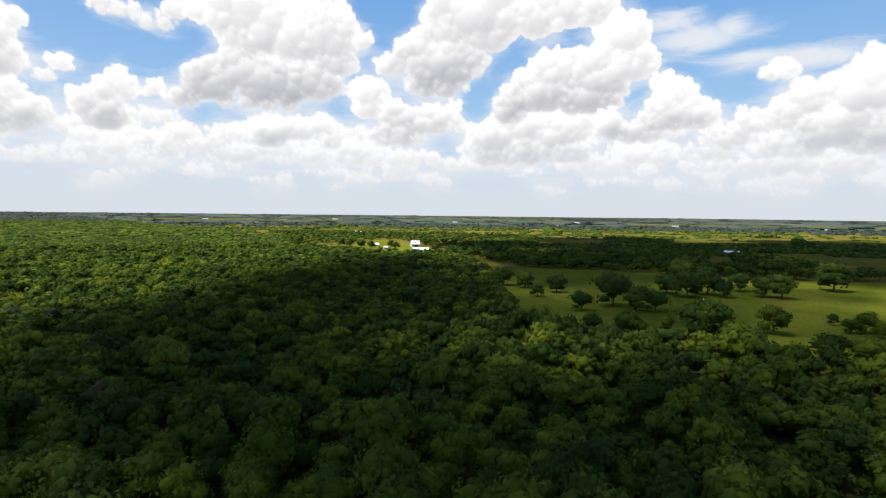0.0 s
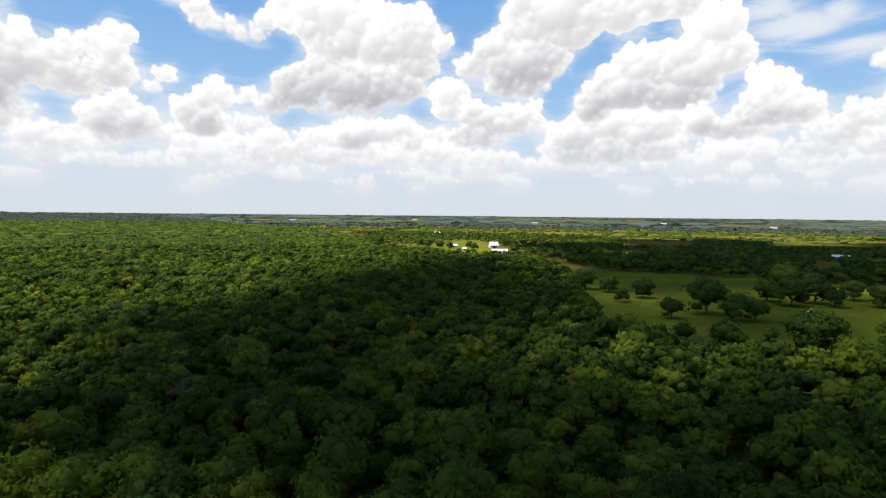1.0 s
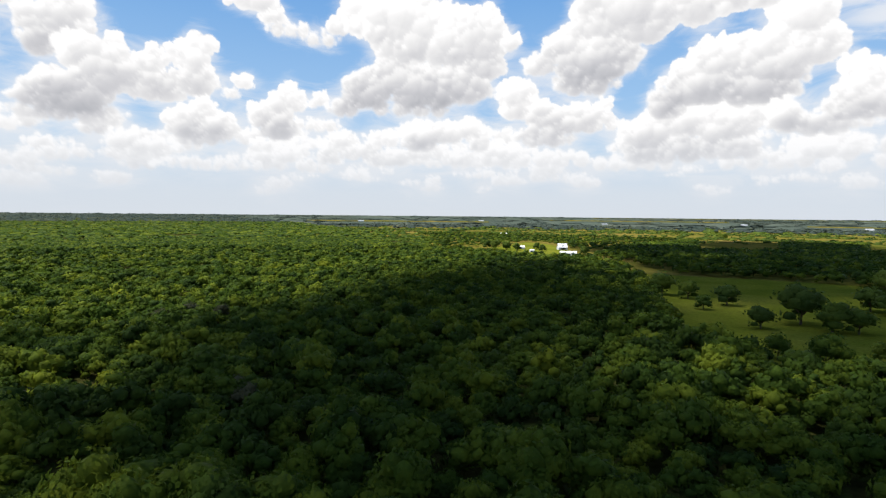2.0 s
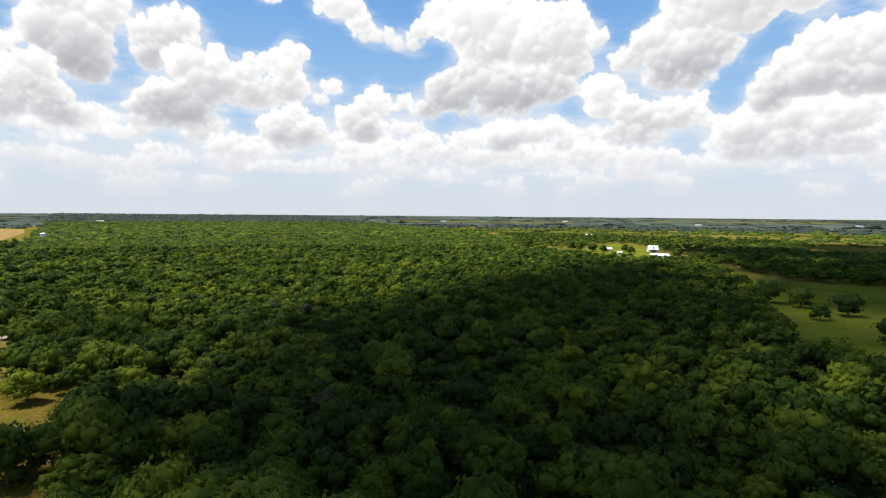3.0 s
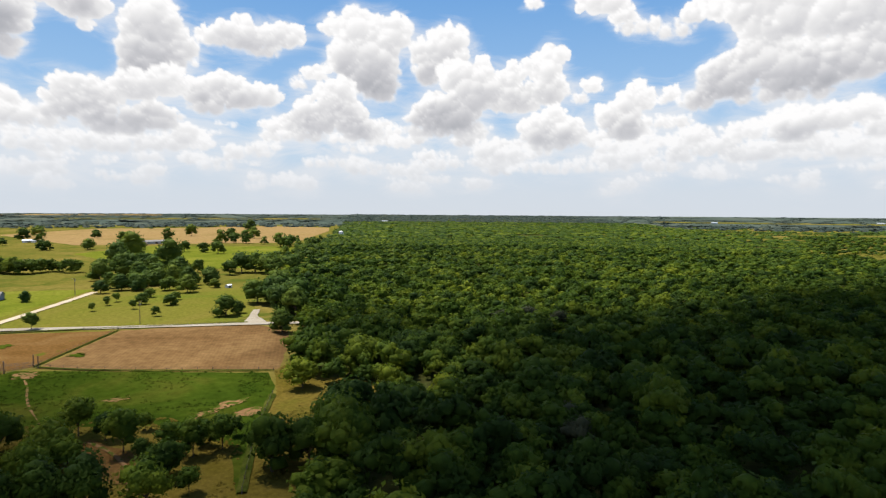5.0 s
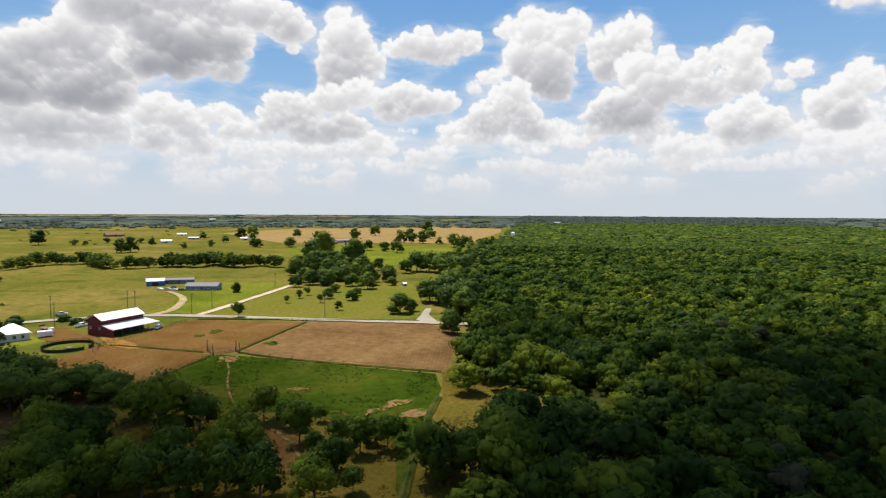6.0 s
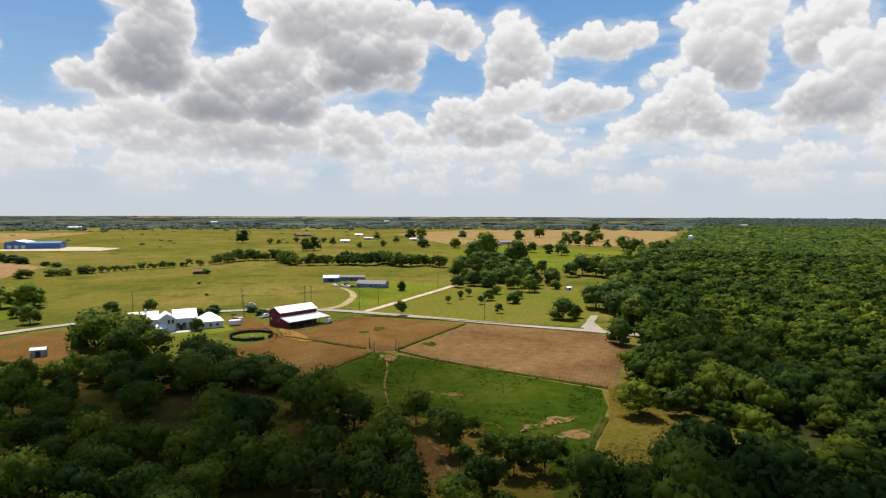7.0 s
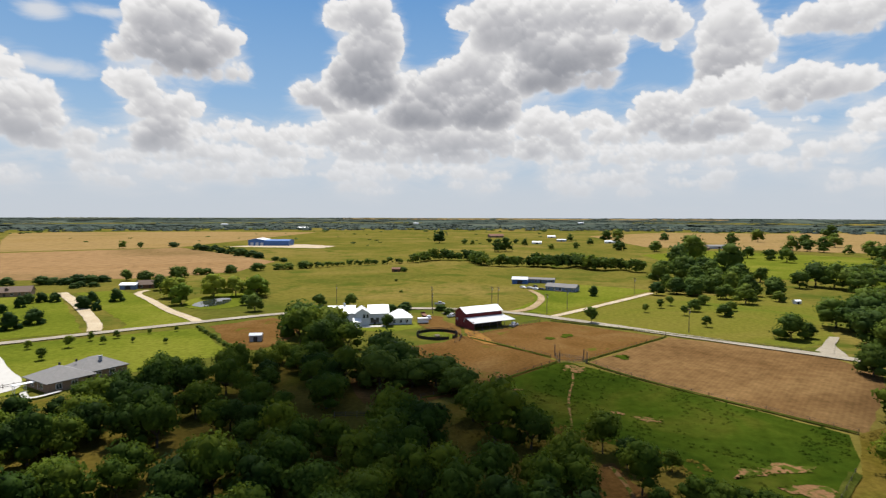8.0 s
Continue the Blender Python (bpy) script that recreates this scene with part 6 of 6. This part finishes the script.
# ---- vehicles ----


def wheels(parent, xs, w, r=0.38):
    for x in xs:
        for s in (-1, 1):
            bm = bmesh.new()
            tube(bm, (x, s * w, r), (x, s * (w - 0.24), r), r, r, 12)
            tyre = part("wheel", bm, M["black"], parent)
            bm = bmesh.new()
            tube(bm, (x, s * (w + 0.012), r), (x, s * w, r), r * 0.55, r * 0.55, 10)
            part("rim", bm, M["chrome"], tyre)


def shell(profile, half, taper=0.12, top=1.0):
    """A body drawn from its side profile, narrowing above the belt line."""
    bm = bmesh.new()
    rows = []
    for s in (-1, 1):
        rows.append([bm.verts.new((x, s * (half - (taper if z > top else 0)), z)) for x, z in profile])
    n = len(profile)
    bm.faces.new(rows[0])
    bm.faces.new(rows[1][::-1])
    for i in range(n):
        bm.faces.new((rows[0][i], rows[1][i], rows[1][(i + 1) % n], rows[0][(i + 1) % n]))
    bmesh.ops.bevel(bm, geom=bm.edges[:], offset=0.05, segments=2, affect="EDGES")
    return bm


def car(x, y, deg, paint, kind, label):
    c = base_of(kind, turned(x, y, deg), label, "pickup" if kind == "pickup_truck" else "car", "parked vehicles")
    if kind == "pickup_truck":
        part("body", shell([(-2.8, 0.45), (2.8, 0.45), (2.8, 0.95), (2.6, 1.1), (1.5, 1.15), (0.8, 1.85), (-0.7, 1.85), (-0.85, 1.15), (-2.8, 1.15)], 0.98), paint, c)
        part("window", shell([(-0.6, 1.25), (1.3, 1.25), (0.78, 1.78), (-0.6, 1.78)], 0.93, 0.0), M["glass"], c)
        part("truck_bed", boxed((-2.7, -0.95, -0.82, 0.82, 1.152, 1.17)), M["black"], c)
        wheels(c, (-1.8, 1.8), 0.99)
    else:
        part("body", shell([(-2.3, 0.4), (2.3, 0.4), (2.3, 0.85), (1.2, 0.98), (0.5, 1.5), (-1.5, 1.52), (-2.25, 0.95)], 0.9), paint, c)
        part("window", shell([(-1.9, 1.02), (1.05, 1.02), (0.46, 1.45), (-1.4, 1.46)], 0.86, 0.02), M["glass"], c)
        wheels(c, (-1.4, 1.4), 0.91, 0.33)
    for s in (-1, 1):
        fx = 2.8 if kind == "pickup_truck" else 2.3
        part("headlight", boxed((fx - 0.05, fx + 0.03, s * 0.72 - 0.16, s * 0.72 + 0.16, 0.68, 0.86)), M["chrome"], c)
    return c


PAINT = {k: plain(k + "_car_paint", v, 0.25, vary=0.05, spec=0.6) for k, v in (("white", (0.75, 0.75, 0.75)), ("silver", (0.42, 0.43, 0.45)), ("dark", (0.03, 0.03, 0.035)), ("maroon", (0.12, 0.02, 0.02)))}
car(-301, -58, 205, PAINT["white"], "pickup_truck", "white pickup truck parked in the farmyard")
car(-311, -50, 150, PAINT["white"], "pickup_truck", "white pickup truck parked behind the barn")
car(-344, -69, 110, PAINT["silver"], "pickup_truck", "silver pickup truck on the country road")
car(-299, -17, 170, PAINT["white"], "pickup_truck", "white pickup truck beside the barn")
car(-432, -43, 60, PAINT["white"], "car", "white car parked by the blue houses")
car(-431, -38, 70, PAINT["silver"], "car", "silver car parked by the blue houses")
car(-427, -33, 80, PAINT["white"], "car", "white car parked by the blue houses")
car(-426, -29, 80, PAINT["dark"], "car", "dark car parked by the blue houses")
car(-438, -36, 30, PAINT["dark"], "pickup_truck", "dark pickup truck parked by the blue houses")
for x, y, deg, lab, mat in ((-308, -63, 215, "long low dark flatbed trailer in the yard", "rust"), (-318, -55, 160, "long low grey flatbed trailer in the yard", "dark_steel")):
    t = base_of("flatbed_trailer", turned(x, y, deg), lab, "trailer", "parked vehicles")
    part("deck", boxed((-3.5, 3.5, -1.1, 1.1, 0.7, 0.85), bevel=0.03), M[mat], t)
    part("headboard", boxed((3.3, 3.45, -1.1, 1.1, 0.85, 1.6)), M[mat], t)
    part("drawbar", boxed((3.5, 5.0, -0.08, 0.08, 0.6, 0.72)), M["dark_steel"], t)
    wheels(t, (-0.9, 0.1), 1.12, 0.36)
t = base_of("cargo_trailer", turned(-290.5, -56.5, 120), "small white box trailer in the yard", "trailer", "parked vehicles")
part("box", boxed((-2.4, 2.4, -1.2, 1.2, 0.55, 2.6), bevel=0.08), M["white_metal"], t)
part("drawbar", boxed((2.4, 3.6, -0.07, 0.07, 0.5, 0.62)), M["dark_steel"], t)
wheels(t, (-0.4, 0.4), 1.22, 0.34)

# ---- pens, fences, poles ----
pen = base_of("round_pen", turned(-268, -41, 0), "round dark steel horse pen on bare ground", "pen")
N = 26
for k in range(N):
    if k == 4:
        continue
    a0, a1 = math.tau * k / N, math.tau * (k + 1) / N
    p, q = Vector((8.2 * math.cos(a0), 8.2 * math.sin(a0), 0)), Vector((8.2 * math.cos(a1), 8.2 * math.sin(a1), 0))
    bm = bmesh.new()
    for z in (0.3, 0.7, 1.1, 1.5, 1.85):
        tube(bm, p + Vector((0, 0, z)), q + Vector((0, 0, z)), 0.05, 0.05, 5)
    for e in (p, q):
        tube(bm, e, e + Vector((0, 0, 1.9)), 0.06, 0.06, 5)
    part("panel", bm, M["dark_steel"], pen)
part("lower_screen", mesh_from("lower_screen", [(8.26 * math.cos(math.tau * k / N), 8.26 * math.sin(math.tau * k / N), z) for k in range(N) for z in (0.05, 1.25)], [(2 * k, 2 * k + 1, (2 * k + 3) % (2 * N), (2 * k + 2) % (2 * N)) for k in range(N) if k != 4], None, M["dark_steel"]), None, pen, "dark boarding round the pen")
patch("pen_grass", [(-268 + 7.6 * math.cos(k * math.tau / 24), -41 + 7.6 * math.sin(k * math.tau / 24)) for k in range(24)], 0.2, M["lawn"], "grass inside the round pen")
tub = base_of("feed_trough", turned(-266, -40, 30), "small pale wooden trough inside the pen", "trough")
part("box", boxed((-1.6, 1.6, -0.9, 0.9, 0.25, 0.75), bevel=0.03), M["post_wood"], tub)
for px, py in ((-1.4, -0.7), (1.4, -0.7), (1.4, 0.7), (-1.4, 0.7)):
    part("leg", boxed((px - 0.06, px + 0.06, py - 0.06, py + 0.06, 0, 0.25)), M["post_wood"], tub)


def post_mesh(r, h, mat, n=6):
    bm = bmesh.new()
    tube(bm, (0, 0, -0.3), (0, 0, h), r, r * 0.9, n)
    me = bpy.data.meshes.new("post")
    bm.to_mesh(me)
    bm.free()
    me.materials.append(mat)
    return me


FENCE_POST = post_mesh(0.08, 1.35, M["post_wood"])
PIPE_POST = post_mesh(0.06, 1.5, M["dark_steel"])


def fence(label, line, step=4.5, wires=(0.45, 0.85, 1.25), pipe=False, r=0.02):
    f = base_of("fence", turned(line[0][0], line[0][1], 0), label, "fence")
    ox, oy = line[0]
    for (x0, y0), (x1, y1) in zip(line, line[1:]):
        n = max(1, round(math.hypot(x1 - x0, y1 - y0) / step))
        for k in range(n + 1):
            if k == n and (x1, y1) != line[-1]:
                continue
            u = k / n
            part("post", PIPE_POST if pipe else FENCE_POST, None, f, at=pose(x0 + (x1 - x0) * u - ox, y0 + (y1 - y0) * u - oy, 0))
        for z in wires:
            bm = bmesh.new()
            tube(bm, (x0 - ox, y0 - oy, z), (x1 - ox, y1 - oy, z), r, r, 4)
            part("rail" if pipe else "wire", bm, M["dark_steel"], f)
    return f


fence("wire fence on wooden posts beside the paddock", [(-268.5, -27), (-249, 8)], 4)
fence("wire fence on wooden posts across the fields", [(-247, 19), (-299, 45)], 4)
fence("wire fence on wooden posts round the pasture", [(-243, 11), (-205, -6.5), (-192, -16)], 4)
fence("wire fence on wooden posts below the hayfield", [(-246, 20), (-231, 38.5), (-204, 84)], 5)
fence("wire fence along the country road", [(-316, -10), (-314, 8), (-303, 45), (-290, 90)], 6)
fence("wire fence across the dry strip", [(-180, 77), (-154, 66), (-127, 57)], 5)
fence("dark pipe rail fence beside the barn", [(-270, -30), (-283, -24), (-300, -14), (-312, -8)], 3, (0.5, 1.0, 1.45), True, 0.05)
fence("dark pipe rail fence round the pens", [(-258, -30), (-262, -29.5), (-270, -31)], 3, (0.5, 1.0, 1.45), True, 0.05)
fence("weathered board fence in the yard", [(-172, -30), (-176, -20), (-180, -14)], 2.4, (0.4, 0.8, 1.2), False, 0.06)
fence("white board fence beside the drive", [(-156, -128), (-168, -124)], 2.4, (0.5, 1.0), False, 0.07)
for x, y, h in ((-251, 9, 4.2), (-242.5, 12, 4.0), (-249, 19, 3.8), (-245, 20.5, 4.0)):
    p = new("gate_post", post_mesh(0.16, h, M["post_wood"], 8))
    p.matrix_basis = pose(x, y, 0)
    tagged(p, "tall weathered wooden gate post", "post", "gate posts")
for x0, y0, x1, y1 in ((-251, 9, -249, 19), (-242.5, 12, -245, 20.5), (-251, 9, -242.5, 12)):
    g = base_of("gate", turned(x0, y0, math.degrees(math.atan2(y1 - y0, x1 - x0))), "dark tubular steel field gate between posts", "gate", "field gates")
    w = math.hypot(x1 - x0, y1 - y0) - 0.5
    for z in (0.35, 0.6, 0.85, 1.1, 1.35):
        bm = bmesh.new()
        tube(bm, (0.25, 0, z), (w + 0.25, 0, z), 0.035, 0.035, 5)
        part("rail", bm, M["dark_steel"], g)
    for u in (0.25, w / 2 + 0.25, w + 0.25):
        bm = bmesh.new()
        tube(bm, (u, 0, 0.1), (u, 0, 1.4), 0.04, 0.04, 5)
        part("upright", bm, M["dark_steel"], g)


def pole(x, y, deg, h=10.5):
    p = base_of("utility_pole", turned(x, y, deg), "slim weathered wooden utility pole", "pole", "utility poles")
    bm = bmesh.new()
    tube(bm, (0, 0, -0.5), (0, 0, h), 0.17, 0.11, 8)
    part("shaft", bm, M["post_wood"], p)
    part("crossarm", boxed((-1.1, 1.1, -0.2, -0.1, h - 0.7, h - 0.55)), M["post_wood"], p)
    for u in (-0.95, 0, 0.95):
        bm = bmesh.new()
        tube(bm, (u, -0.15, h - 0.55), (u, -0.15, h - 0.35), 0.06, 0.04, 6)
        part("insulator", bm, M["concrete"], p)
    bm = bmesh.new()
    tube(bm, (0.3, 0, h - 2.2), (0.3, 0, h - 1.3), 0.22, 0.22, 8)
    part("transformer", bm, M["galvanised"], p)


for x, y, d in ((-316, -62, 20), (-352, -42, 100), (-352, -38.5, 100), (-334, -9, 80), (-353, -2, 70), (-428, 28, 60), (-311, 54, 70), (-327, -123, 40), (-340, -72, 60)):
    pole(x, y, d)

# ---- pond and worn ground ----
patch("pond_bank", [(-284, -178), (-292, -166), (-312, -168), (-336, -184), (-344, -200), (-332, -212), (-306, -208), (-288, -194)], 0.21, M["lawn"], "grassy bank round the pond", 0.5, "", True)
patch("water", [(-289, -187), (-291, -180), (-300, -178), (-311, -181), (-322, -190), (-320, -197), (-308, -198), (-297, -195)], 0.3, M["water"], "still farm pond reflecting sky and trees", 0.4, "pond", True)
for k, spot in enumerate(([(-170, 55), (-175, 57.5), (-179, 63), (-182, 70), (-179, 71), (-176, 65), (-171, 59)], [(-168, 61), (-171.5, 66), (-172, 73), (-168, 72), (-166.5, 66)], [(-196, 37), (-199, 39.5), (-198, 44.5), (-195, 41)], [(-197.6, 31), (-199.4, 31.5), (-199.4, 35), (-197.8, 34.6)], [(-233, 15), (-238, 14), (-243, 16), (-241, 19), (-237, 22), (-232, 19)], [(-208, 5), (-209.6, 5), (-209.8, 8), (-208.2, 8.2)])):
    patch("bare_patch", spot, 0.22 + 0.01 * k, M["sand"], "pale worn bare earth in a pasture", 0.7, "", True)
strip("footpath", [(-231, 18), (-218, 19.5), (-205, 20.5), (-186, 24)], 0.5, 0.2, M["sand"], "narrow worn cattle path through grass", "path", 0.01)
patch("bare_patch", [(-171, 33), (-164, 38), (-152, 43), (-142, 44), (-142, 36), (-156, 31)], 0.28, M["soil"], "bare brown earth under scattered trees", 0.8, "", True)
patch("bare_patch", [(-176, -24), (-192, -14), (-197, -8), (-204, -22), (-216, -44), (-208, -48)], 0.3, M["soil"], "bare brown earth between farmyard trees", 0.8, "", True)
strip("footpath", [(-167, 34), (-160, 37), (-150, 40), (-138, 40)], 0.8, 0.34, M["sand"], "narrow pale path over bare earth", "path", 0.01)
patch("barn_apron", [(-264, -26), (-270, -32), (-284, -36), (-294, -42), (-300, -52), (-312, -54), (-306, -66), (-292, -60), (-280, -52), (-274, -34)], 0.24, M["soil"], "orange-brown worn earth round the barn", 0.6, "", True)
patch("barn_track", [(-295.3, -39.3), (-287.8, -32.5), (-268.8, -18.4), (-259.8, -12.7), (-259.5, -19.2), (-269.4, -27.7), (-282.8, -34.9)], 0.24, M["orange_earth"], "worn orange earth at the barn corner", 0.5, "", True)
patch("concrete_drive", [(-146, -128), (-158, -121), (-166, -130), (-172, -146), (-180, -162), (-186, -176), (-178, -180), (-160, -160), (-146, -140)], 0.27, M["concrete"], "wide pale concrete drive", 0.1, "", True)
for x, y, r in ((-258, 31, 2.6), (-287, 8, 2.6), (-279, 2, 2.2)):
    patch("weed_patch", [(x + r * (1.3 + 0.6 * math.sin(k * 2.3 + x)) * math.cos(k * 0.52), y + r * (0.9 + 0.5 * math.sin(k * 1.7 + y)) * math.sin(k * 0.52)) for k in range(12)], 0.25, M["pasture"], "clump of green weeds on bare ground", 0.5, "", True)



def tussocks(name, label, poly, count, size, material, seed):
    """Rough grass: low clumps of blades, thickest where the grass runs rank."""
    rr = np.random.default_rng(seed)
    xs, ys = [p[0] for p in poly], [p[1] for p in poly]
    V, T = [], []
    while len(V) < count * 10:
        x, y = rr.uniform(min(xs), max(xs)), rr.uniform(min(ys), max(ys))
        rank = noise.noise(Vector((x * 0.07, y * 0.07, seed))) + 0.5 * noise.noise(Vector((x * 0.3, y * 0.3, seed)))
        if rank < rr.uniform(-0.15, 0.35) or not inside(x, y, poly):
            continue
        r, n = size * rr.uniform(0.5, 1.4), len(V)
        for k in range(5):
            a = k * 1.257 + rr.uniform(-0.3, 0.3)
            V.append((x + r * math.cos(a), y + r * math.sin(a), 0.1))
        for k in range(5):
            a = k * 1.257 + rr.uniform(-0.5, 0.5)
            V.append((x + 0.5 * r * math.cos(a), y + 0.5 * r * math.sin(a), 0.1 + r * rr.uniform(0.35, 0.75)))
        for k in range(5):
            j = (k + 1) % 5
            T += [(n + k, n + j, n + 5 + k), (n + j, n + 5 + j, n + 5 + k)]
        T += [(n + 5, n + 6, n + 7), (n + 5, n + 7, n + 8), (n + 5, n + 8, n + 9)]
    tagged(new(name, mesh_from(name, V, None, T, material, smooth=True)), label, "grass", "", "stuff")


PASTURE = [(-244, 14), (-231, 37), (-203, 82), (-188, 78), (-150, 62), (-172, 46), (-184, 20), (-190, -4), (-205, -4), (-238, 9)]
tussocks("pasture_tussocks", "rank green tussocks in a pasture", PASTURE, 800, 0.4, M["pasture"], 3)
tussocks("dry_tussocks", "dry brown grass clumps under scattered trees", [(-190, 10), (-176, 50), (-150, 62), (-122, 56), (-110, 20), (-140, -4), (-176, -10)], 1500, 0.4, M["dry_grass"], 4)
tussocks("strip_tussocks", "dry grass clumps along the edge of the woods", [(-188, 80), (-204, 84), (-212, 96), (-190, 94), (-176, 104), (-160, 96), (-130, 68), (-127, 60)], 900, 0.4, M["dry_grass"], 5)

walkway = base_of("covered_walkway", Matrix.Identity(4), "white covered walkway between garage and house", "walkway")
bm = bmesh.new()
wa, wb = Vector((-155.9, -119.4, 2.5)), Vector((-161.6, -117.8, 2.5))
ws = Vector((-(wb - wa).y, (wb - wa).x, 0)).normalized() * 0.9
slab(bm, (wa - ws, wb - ws, wb + ws, wa + ws))
part("roof", bm, M["white_metal"], walkway)
for k in (0.05, 0.5, 0.95):
    for q in (-0.85, 0.85):
        p = wa.lerp(wb, k) + ws * q
        part("post", boxed((p.x - 0.06, p.x + 0.06, p.y - 0.06, p.y + 0.06, 0, 2.37)), M["white_siding"], walkway)
strip("garden_path", [(-158, -118), (-155.4, -114), (-155, -110.5), (-158, -109.4), (-162, -109.6)], 1.5, 0.5, M["concrete"], "curved pale concrete garden path", "path", 0.02)

# rank grass left standing along the fences
for k, line in enumerate(([(-268.5, -27), (-249, 8)], [(-247, 19), (-299, 45)], [(-243, 11), (-205, -6.5), (-192, -16)], [(-246, 20), (-231, 38.5), (-204, 84)], [(-318, -4), (-306, 42), (-290, 96)], [(-180, 77), (-154, 66), (-127, 57)])):
    strip("verge", line, 1.0 if k < 4 else 2.0, 0.3, M["rank_grass"], "dark uncut grass along a fence line", "grass", 0.25)
